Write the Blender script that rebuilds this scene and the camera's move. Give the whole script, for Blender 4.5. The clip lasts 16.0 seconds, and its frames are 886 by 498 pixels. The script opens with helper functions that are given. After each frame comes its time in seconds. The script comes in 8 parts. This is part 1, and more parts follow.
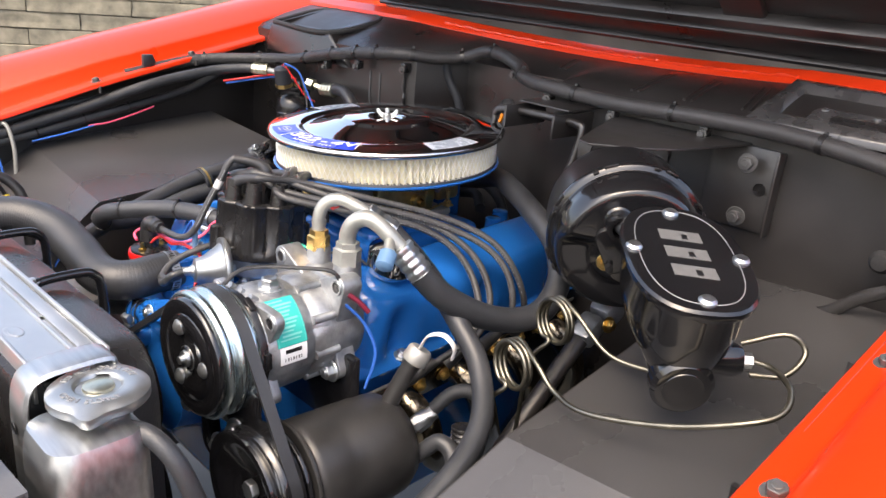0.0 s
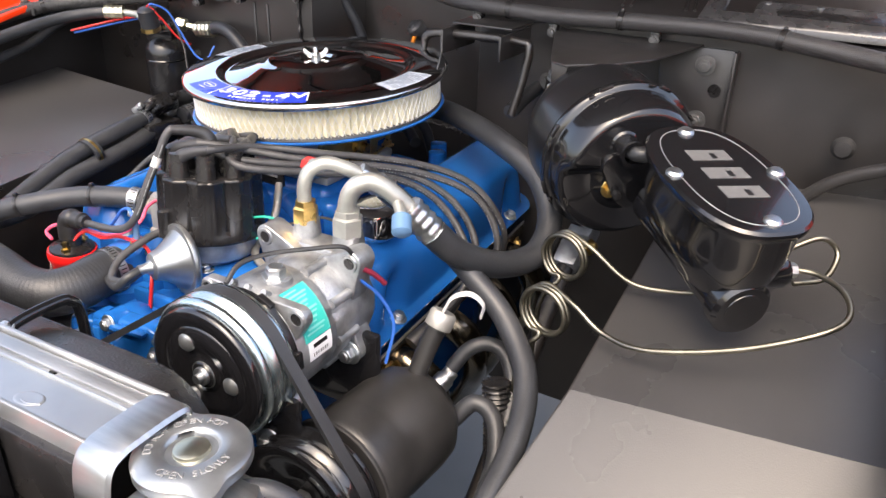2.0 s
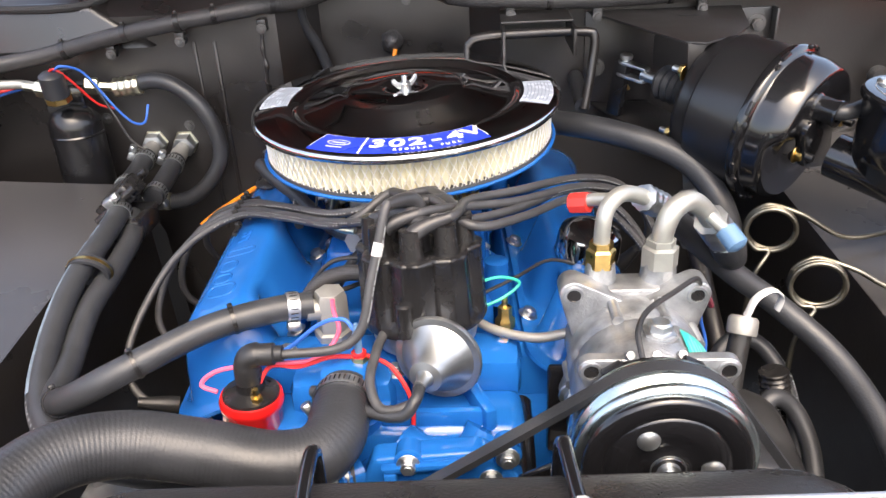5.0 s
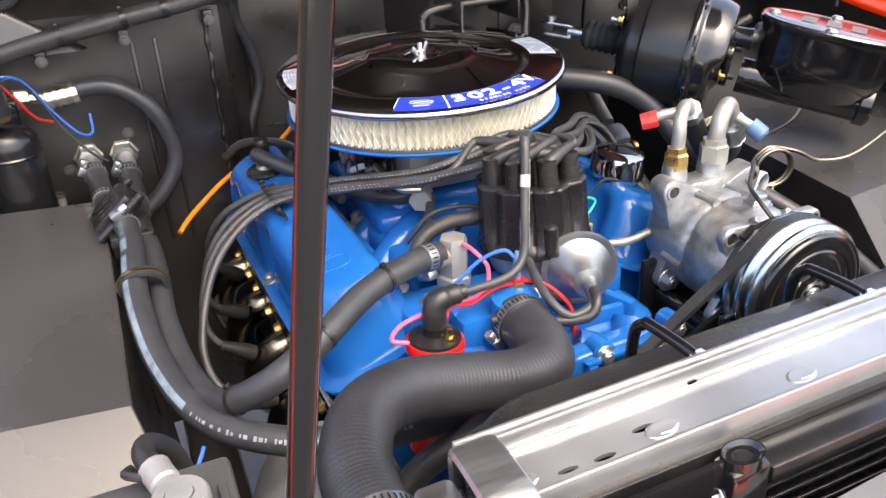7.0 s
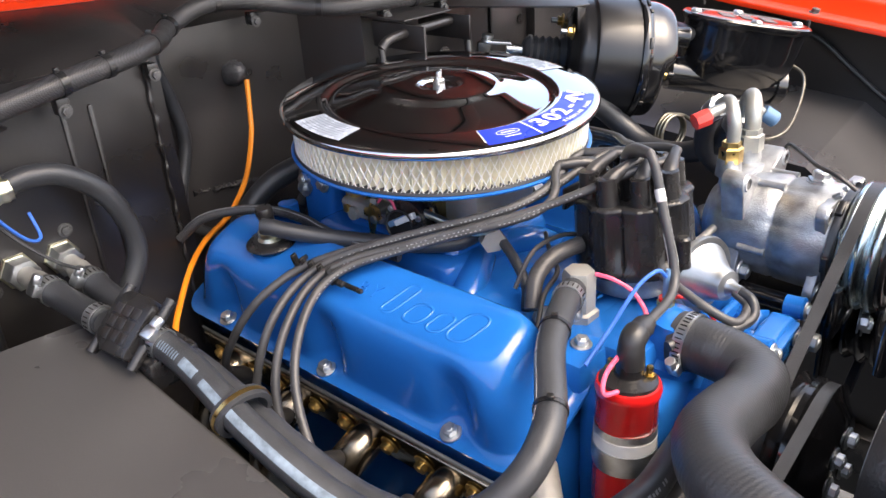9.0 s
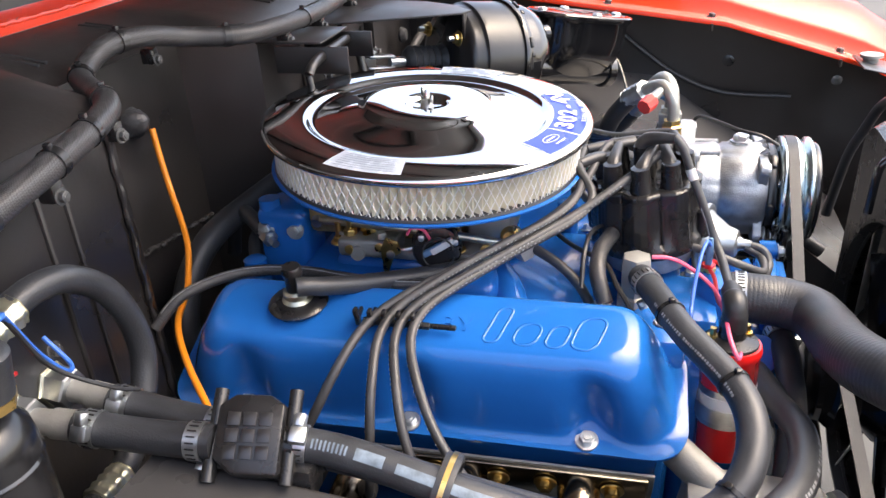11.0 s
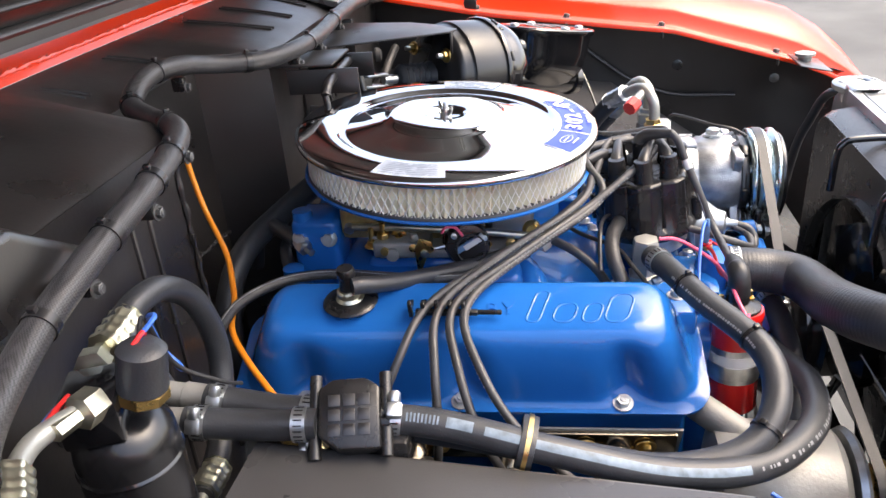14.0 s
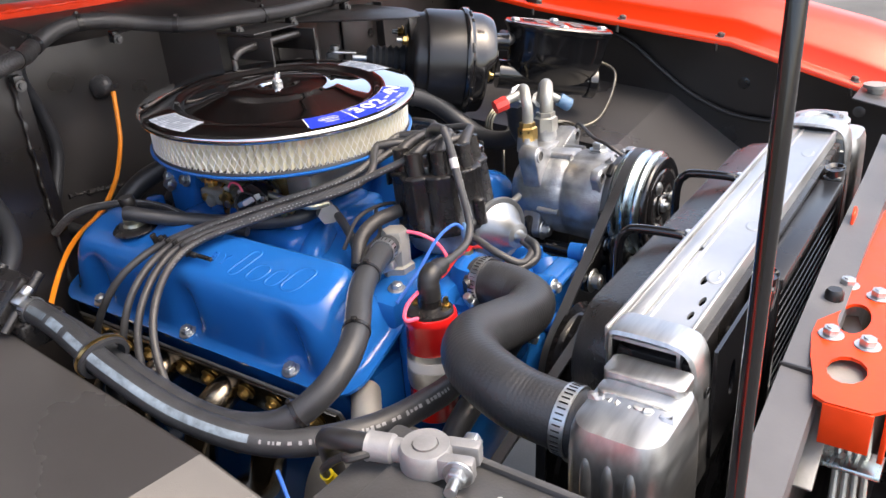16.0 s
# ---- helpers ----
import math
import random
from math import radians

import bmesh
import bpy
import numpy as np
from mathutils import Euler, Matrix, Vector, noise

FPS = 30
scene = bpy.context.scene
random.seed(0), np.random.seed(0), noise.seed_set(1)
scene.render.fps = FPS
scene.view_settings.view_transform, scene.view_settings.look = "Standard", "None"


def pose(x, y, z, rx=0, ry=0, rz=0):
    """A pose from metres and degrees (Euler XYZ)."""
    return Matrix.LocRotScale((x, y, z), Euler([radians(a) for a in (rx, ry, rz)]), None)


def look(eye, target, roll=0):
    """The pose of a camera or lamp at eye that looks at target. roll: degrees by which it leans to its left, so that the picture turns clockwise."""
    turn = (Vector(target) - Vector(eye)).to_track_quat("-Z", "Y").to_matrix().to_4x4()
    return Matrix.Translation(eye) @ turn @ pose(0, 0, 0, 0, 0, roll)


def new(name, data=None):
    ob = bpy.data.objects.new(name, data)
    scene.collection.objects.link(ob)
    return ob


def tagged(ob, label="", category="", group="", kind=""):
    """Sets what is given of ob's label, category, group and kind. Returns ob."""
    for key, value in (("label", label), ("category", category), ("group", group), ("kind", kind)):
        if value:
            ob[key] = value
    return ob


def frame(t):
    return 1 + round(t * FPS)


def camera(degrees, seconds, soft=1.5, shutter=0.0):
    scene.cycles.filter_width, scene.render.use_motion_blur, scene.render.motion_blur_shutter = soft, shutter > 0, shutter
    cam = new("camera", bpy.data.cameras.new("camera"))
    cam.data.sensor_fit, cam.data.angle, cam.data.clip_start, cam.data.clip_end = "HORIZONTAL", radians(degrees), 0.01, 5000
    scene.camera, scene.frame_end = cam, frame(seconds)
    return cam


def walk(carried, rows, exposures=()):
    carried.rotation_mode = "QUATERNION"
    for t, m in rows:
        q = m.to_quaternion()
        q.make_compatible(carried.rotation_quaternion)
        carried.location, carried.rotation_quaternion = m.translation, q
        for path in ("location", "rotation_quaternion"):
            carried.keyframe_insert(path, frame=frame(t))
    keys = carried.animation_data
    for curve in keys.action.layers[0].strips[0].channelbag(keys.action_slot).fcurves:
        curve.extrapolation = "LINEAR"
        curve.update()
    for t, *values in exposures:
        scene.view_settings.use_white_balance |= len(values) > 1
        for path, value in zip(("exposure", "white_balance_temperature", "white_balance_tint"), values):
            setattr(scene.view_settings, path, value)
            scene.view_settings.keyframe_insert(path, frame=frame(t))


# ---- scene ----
cam = camera(59.6, 16.0)
PATH = [
    (0, (0.895, -0.795, 1.342), (-0.4, 0.563, 0.651), 5.0),
    (0.5, (0.858, -0.777, 1.346), (-0.365, 0.618, 0.599), 4.3),
    (1, (0.793, -0.805, 1.363), (-0.323, 0.649, 0.562), 3.4),
    (1.5, (0.739, -0.843, 1.37), (-0.255, 0.673, 0.527), 2.6),
    (2, (0.688, -0.853, 1.348), (-0.192, 0.714, 0.471), 1.7),
    (2.5, (0.608, -0.847, 1.34), (-0.167, 0.765, 0.446), 1.1),
    (3, (0.512, -0.833, 1.339), (-0.168, 0.819, 0.441), 0.4),
    (3.5, (0.431, -0.856, 1.348), (-0.137, 0.841, 0.456), -0.3),
    (4, (0.3, -0.902, 1.354), (-0.134, 0.84, 0.472), -1.1),
    (4.2, (0.242, -0.922, 1.355), (-0.115, 0.834, 0.466), -1.8),
    (6.3, (-0.131, -0.862, 1.339), (0.216, 0.88, 0.42), -3.1),
    (6.5, (-0.195, -0.882, 1.338), (0.251, 0.839, 0.422), -3.5),
    (7, (-0.344, -0.918, 1.337), (0.334, 0.728, 0.425), -2.7),
    (7.5, (-0.446, -0.896, 1.33), (0.367, 0.69, 0.422), -2.4),
    (8, (-0.533, -0.808, 1.335), (0.398, 0.728, 0.456), -3.4),
    (8.5, (-0.562, -0.707, 1.335), (0.54, 0.718, 0.465), -3.8),
    (8.7, (-0.587, -0.667, 1.331), (0.597, 0.689, 0.458), -3.8),
    (10.8, (-0.76, -0.282, 1.346), (0.935, 0.263, 0.434), -3.3),
    (11, (-0.781, -0.244, 1.358), (0.931, 0.235, 0.443), -3.5),
    (11.5, (-0.836, -0.172, 1.376), (0.906, 0.179, 0.459), -4.2),
    (12, (-0.868, -0.13, 1.385), (0.886, 0.142, 0.463), -4.3),
    (12.5, (-0.868, -0.109, 1.387), (0.894, 0.127, 0.47), -4.6),
    (13, (-0.868, -0.11, 1.384), (0.898, 0.108, 0.471), -4.7),
    (13.5, (-0.875, -0.123, 1.383), (0.893, 0.113, 0.479), -4.8),
    (14, (-0.882, -0.149, 1.381), (0.885, 0.151, 0.494), -4.8),
    (14.5, (-0.847, -0.263, 1.372), (0.909, 0.128, 0.497), -4.6),
    (15, (-0.76, -0.458, 1.342), (0.949, 0.156, 0.503), -3.9),
    (15.5, (-0.71, -0.633, 1.331), (0.891, 0.234, 0.505), -4.6),
    (16, (-0.684, -0.793, 1.327), (0.764, 0.307, 0.494), -4.5),
]
walk(cam, [(t, look(eye, target, roll)) for t, eye, target, roll in PATH], [(0, 1.12, 7250, 10), (4.2, 1.30, 7250, 10), (6.3, 1.25, 7250, 10), (8.7, 1.34, 7250, 10), (10.8, 1.44, 7250, 10), (14.5, 1.42, 7250, 10), (16, 1.02, 7250, 10)])

# ---- light ----
SUN_EL, SUN_AZ = 60, 165
world = bpy.data.worlds.new("World")
scene.world = world
world.use_nodes = True
wn = world.node_tree
sky = wn.nodes.new("ShaderNodeTexSky")
sky.sky_type, sky.sun_disc = "NISHITA", False
sky.sun_elevation, sky.sun_rotation = radians(SUN_EL), radians(SUN_AZ)
sky.air_density, sky.dust_density, sky.ozone_density = 0.8, 4.2, 0.7
wn.nodes["Background"].inputs["Strength"].default_value = 0.30
wn.links.new(sky.outputs["Color"], wn.nodes["Background"].inputs["Color"])
sun = new("sun", bpy.data.lights.new("sun", "SUN"))
sun.data.energy, sun.data.angle, sun.data.color = 0.6, radians(65), (1, 1, 0.99)
sun.matrix_world = look((0, 0, 6), Vector((0, 0, 6)) - Vector((math.sin(radians(SUN_AZ)) * math.cos(radians(SUN_EL)), math.cos(radians(SUN_AZ)) * math.cos(radians(SUN_EL)), math.sin(radians(SUN_EL)))))


# ---- materials ----
def mat(name, col, rough=0.5, metal=0.0, coat=0.0, vary=0.12, vscale=6.0, bump=0.0, bscale=300.0, spec=0.5, rvary=0.1, col2=None, stretch=(1, 1, 1)):
    m = bpy.data.materials.new(name)
    m.use_nodes = True
    nt = m.node_tree
    b = nt.nodes["Principled BSDF"]
    link = nt.links.new
    tc = nt.nodes.new("ShaderNodeTexCoord")
    mp = nt.nodes.new("ShaderNodeMapping")
    mp.inputs["Scale"].default_value = stretch
    link(tc.outputs["Object"], mp.inputs["Vector"])
    n1 = nt.nodes.new("ShaderNodeTexNoise")
    n1.inputs["Scale"].default_value, n1.inputs["Detail"].default_value = vscale, 6
    n2 = nt.nodes.new("ShaderNodeTexNoise")
    n2.inputs["Scale"].default_value, n2.inputs["Detail"].default_value = bscale, 3
    link(mp.outputs[0], n1.inputs["Vector"])
    link(mp.outputs[0], n2.inputs["Vector"])
    ramp = nt.nodes.new("ShaderNodeMapRange")
    ramp.inputs["From Min"].default_value, ramp.inputs["From Max"].default_value = 0.3, 0.7
    link(n1.outputs["Fac"], ramp.inputs["Value"])
    mix = nt.nodes.new("ShaderNodeMix")
    mix.data_type = "RGBA"
    c = Vector(col)
    d = Vector(col2) if col2 else c * (1 + 2 * vary)
    mix.inputs["A"].default_value = (*(c * (1 - vary)), 1)
    mix.inputs["B"].default_value = (*[min(v, 0.95) for v in d], 1)
    link(ramp.outputs["Result"], mix.inputs["Factor"])
    link(mix.outputs["Result"], b.inputs["Base Color"])
    rr = nt.nodes.new("ShaderNodeMapRange")
    rr.inputs["From Min"].default_value, rr.inputs["From Max"].default_value = 0.3, 0.7
    rr.inputs["To Min"].default_value, rr.inputs["To Max"].default_value = max(rough * (1 - rvary), 0.01), min(rough * (1 + 2 * rvary), 1)
    link(n1.outputs["Fac"], rr.inputs["Value"])
    link(rr.outputs["Result"], b.inputs["Roughness"])
    b.inputs["Metallic"].default_value = metal
    b.inputs["Coat Weight"].default_value = coat
    b.inputs["Coat Roughness"].default_value = 0.05
    b.inputs["Specular IOR Level"].default_value = spec
    if bump:
        bp = nt.nodes.new("ShaderNodeBump")
        bp.inputs["Strength"].default_value, bp.inputs["Distance"].default_value = bump, 0.001
        link(n2.outputs["Fac"], bp.inputs["Height"])
        link(bp.outputs["Normal"], b.inputs["Normal"])
    return m


BLUE = mat("blue_engine_enamel", (0.0068, 0.104, 0.375), 0.20, coat=0.42, vary=0.1, bump=0.12, bscale=140, spec=0.25)
RED = mat("orange_red_body_paint", (0.64, 0.034, 0.006), 0.30, coat=0.45, vary=0.03, bump=0.05, bscale=90, spec=0.22)
ORANGEP = mat("orange_latch_paint", (0.72, 0.05, 0.008), 0.38, coat=0.15, vary=0.08, vscale=30, bump=0.05, spec=0.3)
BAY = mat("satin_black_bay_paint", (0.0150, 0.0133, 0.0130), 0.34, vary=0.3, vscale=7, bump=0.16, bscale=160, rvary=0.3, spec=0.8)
# black bay paint made greyer: the sky's reflection is put into its colour
SHEENPAN = mat("satin_black_paint_with_sky_sheen", (0.045, 0.0440, 0.0455), 0.29, vary=0.12, vscale=5, bump=0.12, bscale=700, rvary=0.15, spec=0.55)
GLOSS = mat("gloss_black_enamel", (0.007, 0.007, 0.008), 0.16, coat=0.6, vary=0.2, bump=0.03, bscale=200)
SATIN = mat("satin_black_enamel", (0.009, 0.009, 0.010), 0.27, coat=0.12, vary=0.2, bump=0.05, bscale=240)
CHROME = mat("chrome", (0.66, 0.66, 0.67), 0.035, 1.0, vary=0.02, rvary=0.3)
ZINC = mat("zinc_plated_steel", (0.50, 0.52, 0.53), 0.36, 1.0, vary=0.15, vscale=60, bump=0.15, bscale=500)
GOLD = mat("yellow_zinc_brass", (0.62, 0.43, 0.16), 0.28, 1.0, vary=0.15, vscale=80)
CAST = mat("cast_aluminium", (0.32, 0.33, 0.34), 0.38, 0.80, vary=0.22, vscale=55, bump=0.6, bscale=500)
ALU = mat("brushed_aluminium", (0.52, 0.53, 0.53), 0.36, 1.0, vary=0.08, vscale=20, bump=0.12, bscale=160, stretch=(1, 12, 6))
TUBEALU = mat("satin_aluminium_tube", (0.36, 0.365, 0.34), 0.42, 0.65, vary=0.08, vscale=60, bump=0.1, bscale=600)
STAINLESS = mat("heat_tinted_stainless", (0.17, 0.145, 0.12), 0.20, 1.0, vary=0.35, vscale=14, col2=(0.44, 0.37, 0.27))
RUBBER = mat("matt_black_rubber", (0.025, 0.0265, 0.030), 0.38, vary=0.2, vscale=18, bump=0.3, bscale=500)
WIRE = mat("black_wire_insulation", (0.018, 0.018, 0.019), 0.4, vary=0.2, vscale=40, bump=0.1)
GREYWIRE = mat("charcoal_ignition_cable", (0.040, 0.040, 0.042), 0.42, vary=0.2, vscale=60, bump=0.1)
PLASTIC = mat("black_plastic", (0.013, 0.0125, 0.013), 0.26, vary=0.2, vscale=30, bump=0.12, bscale=700)
PAPER = mat("cream_filter_paper", (0.68, 0.64, 0.49), 0.9, vary=0.1, vscale=40, bump=0.3, bscale=900)
MESHW = mat("tinned_wire_mesh", (0.74, 0.73, 0.69), 0.45, 0.6, vary=0.1)
DECAL = mat("blue_vinyl_decal", (0.018, 0.045, 0.52), 0.25, vary=0.03)
DECALW = mat("white_vinyl", (0.82, 0.82, 0.82), 0.35, vary=0.03)
STICKER = mat("pale_blue_grey_sticker", (0.42, 0.46, 0.54), 0.25, vary=0.05, vscale=90)
PRINT = mat("pale_print", (0.25, 0.26, 0.27), 0.6, vary=0.1, vscale=200)
STRIPE = mat("pale_blue_stripe", (0.13, 0.17, 0.21), 0.5, vary=0.3, vscale=120)
TEAL = mat("teal_label", (0.02, 0.42, 0.36), 0.35, vary=0.06)
CRED = mat("red_enamel", (0.60, 0.012, 0.012), 0.2, coat=0.6, vary=0.05)
REDCAP = mat("red_plastic_cap", (0.55, 0.03, 0.025), 0.5, vary=0.1)
BLUECAP = mat("pale_blue_plastic_cap", (0.085, 0.17, 0.29), 0.5, vary=0.1)
ORANGE = mat("orange_cable_jacket", (0.80, 0.25, 0.015), 0.4, vary=0.06)
WRED = mat("red_wire", (0.6, 0.02, 0.02), 0.4, vary=0.05)
MAROON = mat("dark_red_shrink_sleeve", (0.16, 0.012, 0.030), 0.4, vary=0.1)
WPINK = mat("pink_wire", (0.75, 0.10, 0.19), 0.4, vary=0.05)
WBLUE = mat("blue_wire", (0.03, 0.13, 0.5), 0.4, vary=0.05)
WTEAL = mat("green_wire", (0.02, 0.45, 0.33), 0.4, vary=0.05)
YELLOW = mat("yellow_plastic", (0.75, 0.55, 0.01), 0.4, vary=0.05)
# rough worn black; base colour raised in place of sky light the hood blocks
DUCT = mat("worn_sky_lightened_duct_paint", (0.034, 0.033, 0.034), 0.24, vary=0.35, vscale=30, bump=0.35, bscale=120, rvary=0.3, spec=0.8)
TARBLOB = mat("dark_mottled_sealant", (0.028, 0.028, 0.030), 0.4, vary=0.4, vscale=110, bump=0.9, bscale=240)
WHITEP = mat("white_plastic", (0.55, 0.55, 0.54), 0.45, vary=0.05)
BRAKELINE = mat("dull_nickel_brake_line", (0.22, 0.205, 0.165), 0.36, 1.0, vary=0.15, vscale=60)
CARB = mat("gold_dichromate_casting", (0.42, 0.32, 0.15), 0.38, 0.8, vary=0.3, vscale=50, bump=0.25)
GREYCAST = mat("dull_grey_casting", (0.33, 0.325, 0.305), 0.5, 0.6, vary=0.12, vscale=25, bump=0.3)
ASPHALT = mat("grey_asphalt", (0.075, 0.075, 0.072), 0.9, vary=0.3, vscale=1.2, bump=0.6, bscale=180)
STONE = mat("tan_split_face_block", (0.16, 0.145, 0.108), 0.95, vary=0.3, vscale=9, bump=1.0, bscale=60)
MORTAR = mat("grey_mortar", (0.12, 0.11, 0.085), 0.95, vary=0.2, vscale=12)
BOLTGREY = mat("dull_dark_steel", (0.10, 0.10, 0.10), 0.42, 0.6, vary=0.3, vscale=60, bump=0.2)
PALETEAL = mat("pale_teal_print", (0.18, 0.55, 0.50), 0.4, vary=0.1)
CANISTER = mat("dull_zinc_canister", (0.36, 0.375, 0.38), 0.34, 0.9, vary=0.12, vscale=40, bump=0.1)
CRINKLE = mat("crinkle_black_plastic", (0.017, 0.017, 0.018), 0.27, vary=0.2, vscale=30, bump=0.45, bscale=420, spec=0.7)
ALUTOP = mat("satin_aluminium_sheet", (0.50, 0.51, 0.515), 0.40, 0.92, vary=0.08, vscale=14, bump=0.1, bscale=90)
BOOT = mat("grey_black_silicone", (0.028, 0.028, 0.030), 0.36, vary=0.2, vscale=50, bump=0.1)
MARK = mat("grey_engraving", (0.10, 0.10, 0.10), 0.5, vary=0.1, vscale=200)
PUMPBLK = mat("matt_black_pump_paint", (0.020, 0.0195, 0.0195), 0.38, vary=0.25, vscale=25, bump=0.1, bscale=300)
PULLEY = mat("bluish_zinc_pulley", (0.52, 0.60, 0.61), 0.26, 1.0, vary=0.12, vscale=20, stretch=(1, 8, 1))
PALEZ = mat("pale_yellow_zinc", (0.62, 0.60, 0.47), 0.32, 1.0, vary=0.15, vscale=60)
SUPGREY = mat("grey_support_paint", (0.085, 0.085, 0.09), 0.4, vary=0.15, vscale=12, bump=0.1)
BATTOP = mat("grey_battery_plastic", (0.055, 0.055, 0.057), 0.5, vary=0.15, vscale=30, bump=0.25, bscale=500)
SEAL = mat("foam_rubber_seal", (0.02, 0.02, 0.021), 0.75, vary=0.2, vscale=60, bump=0.8, bscale=350)
LEAD = mat("dull_lead_terminal", (0.26, 0.26, 0.265), 0.5, 0.4, vary=0.12, vscale=40, bump=0.3)


def braid(name, col, scale, strength=1.0):
    m = mat(name, col, 0.40, vary=0.15, vscale=50)
    nt = m.node_tree
    b = nt.nodes["Principled BSDF"]
    tc = nt.nodes.new("ShaderNodeTexCoord")
    ck = nt.nodes.new("ShaderNodeTexChecker")
    ck.inputs["Scale"].default_value = scale
    mp = nt.nodes.new("ShaderNodeMapping")
    mp.inputs["Rotation"].default_value = (0.6, 0.7, 0.5)
    nt.links.new(tc.outputs["Object"], mp.inputs[0])
    nt.links.new(mp.outputs[0], ck.inputs["Vector"])
    bp = nt.nodes.new("ShaderNodeBump")
    bp.inputs["Strength"].default_value, bp.inputs["Distance"].default_value = strength, 0.0016
    ck.inputs["Color1"].default_value = (*[v * 0.45 for v in col], 1)
    ck.inputs["Color2"].default_value = (*[v * 1.9 for v in col], 1)
    if strength > 0.5:
        nt.links.new(ck.outputs["Color"], b.inputs["Base Color"])
    nt.links.new(ck.outputs["Fac"], bp.inputs["Height"])
    nt.links.new(bp.outputs["Normal"], b.inputs["Normal"])
    return m


HOSE = braid("woven_rubber_hose", (0.030, 0.032, 0.036), 330, 0.35)
SLEEVE = braid("braided_loom_sleeve", (0.034, 0.033, 0.034), 760)


# ---- builders ----
def finish(bm, name, material, sharp=38):
    bmesh.ops.recalc_face_normals(bm, faces=bm.faces)
    lim = radians(sharp)
    for f in bm.faces:
        f.smooth = True
    for e in bm.edges:
        if len(e.link_faces) == 2 and e.calc_face_angle(0) > lim:
            e.smooth = False
    me = bpy.data.meshes.new(name)
    bm.to_mesh(me)
    bm.free()
    me.materials.append(material)
    return me


def thing(name, label, category, loc=(0, 0, 0), group="", kind=""):
    ob = new(name)
    ob.empty_display_size = 0.02
    ob.matrix_basis = Matrix.Translation(loc)
    return tagged(ob, label, category, group, kind)


def attach(ob, parent):
    ob.parent = parent
    ob.matrix_parent_inverse = parent.matrix_basis.inverted() if parent.parent is None else Matrix()
    return ob


def part(name, bm, material, parent, label="", sharp=38, kind=""):
    return tagged(attach(new(name, finish(bm, name, material, sharp)), parent), label, kind=kind)


def solo(name, bm, material, label, category, group="", kind="", sharp=38):
    return tagged(new(name, finish(bm, name, material, sharp)), label, category, group, kind)


def piece(name, me, m, parent, label=""):
    ob = attach(new(name, me), parent)
    ob.matrix_basis = m
    return tagged(ob, label)


def frame_to(p, d, spin=0):
    """A pose at p whose z points along d."""
    return Matrix.Translation(p) @ Vector(d).normalized().to_track_quat("Z", "Y").to_matrix().to_4x4() @ Matrix.Rotation(radians(spin), 4, "Z")


def box(size, m=None, bevel=0.0, seg=2, bm=None):
    one = bmesh.new()
    bmesh.ops.create_cube(one, size=1)
    bmesh.ops.scale(one, vec=size, verts=one.verts)
    if bevel:
        bmesh.ops.bevel(one, geom=list(one.edges), offset=bevel, segments=seg, profile=0.5, affect="EDGES")
    if m is not None:
        bmesh.ops.transform(one, matrix=m, verts=one.verts)
    return merge(bm, one)


def merge(bm, one):
    if bm is None:
        return one
    me = bpy.data.meshes.new("tmp")
    one.to_mesh(me)
    one.free()
    bm.from_mesh(me)
    bpy.data.meshes.remove(me)
    return bm


def lathe(prof, m=None, seg=48, bm=None, wave=None):
    """Turns the profile of (radius, height) round z."""
    one = bmesh.new()
    rings = []
    for r, z in prof:
        if r < 1e-6:
            rings.append([one.verts.new((0, 0, z))])
        else:
            rings.append([one.verts.new(((r + (wave(a, z) if wave else 0)) * math.cos(a), (r + (wave(a, z) if wave else 0)) * math.sin(a), z)) for a in (2 * math.pi * k / seg for k in range(seg))])
    for a, b in zip(rings, rings[1:]):
        for k in range(seg):
            q = (a[k % len(a)], a[(k + 1) % len(a)], b[(k + 1) % len(b)], b[k % len(b)])
            q = [v for n, v in enumerate(q) if v not in q[:n]]
            if len(q) > 2:
                one.faces.new(q)
    for ring in (rings[0], rings[-1]):
        if len(ring) > 1 and prof[0] != prof[-1]:
            one.faces.new(ring)
    if prof[0] == prof[-1]:
        bmesh.ops.remove_doubles(one, verts=one.verts, dist=1e-6)
    if m is not None:
        bmesh.ops.transform(one, matrix=m, verts=one.verts)
    return merge(bm, one)


def prism(outline, depth, m=None, bevel=0.0, bm=None, seg=2):
    """Extrudes a flat outline along z from 0 to depth."""
    one = bmesh.new()
    f = one.faces.new([one.verts.new((x, y, 0)) for x, y in outline])
    up = bmesh.ops.extrude_face_region(one, geom=[f])
    bmesh.ops.translate(one, vec=(0, 0, depth), verts=[v for v in up["geom"] if isinstance(v, bmesh.types.BMVert)])
    if bevel:
        bmesh.ops.bevel(one, geom=list(one.edges), offset=bevel, segments=seg, profile=0.5, affect="EDGES", clamp_overlap=True)
    if m is not None:
        bmesh.ops.transform(one, matrix=m, verts=one.verts)
    return merge(bm, one)


def spline(pts, sub=8):
    """A smooth line through the points."""
    p = [Vector(v) for v in pts]
    p = [p[0] * 2 - p[1]] + p + [p[-1] * 2 - p[-2]]
    out = []
    for i in range(1, len(p) - 2):
        for k in range(sub):
            t = k / sub
            a, b, c, d = p[i - 1:i + 3]
            out.append(0.5 * (2 * b + (c - a) * t + (2 * a - 5 * b + 4 * c - d) * t * t + (3 * b - a - 3 * c + d) * t ** 3))
    return out + [p[-2]]


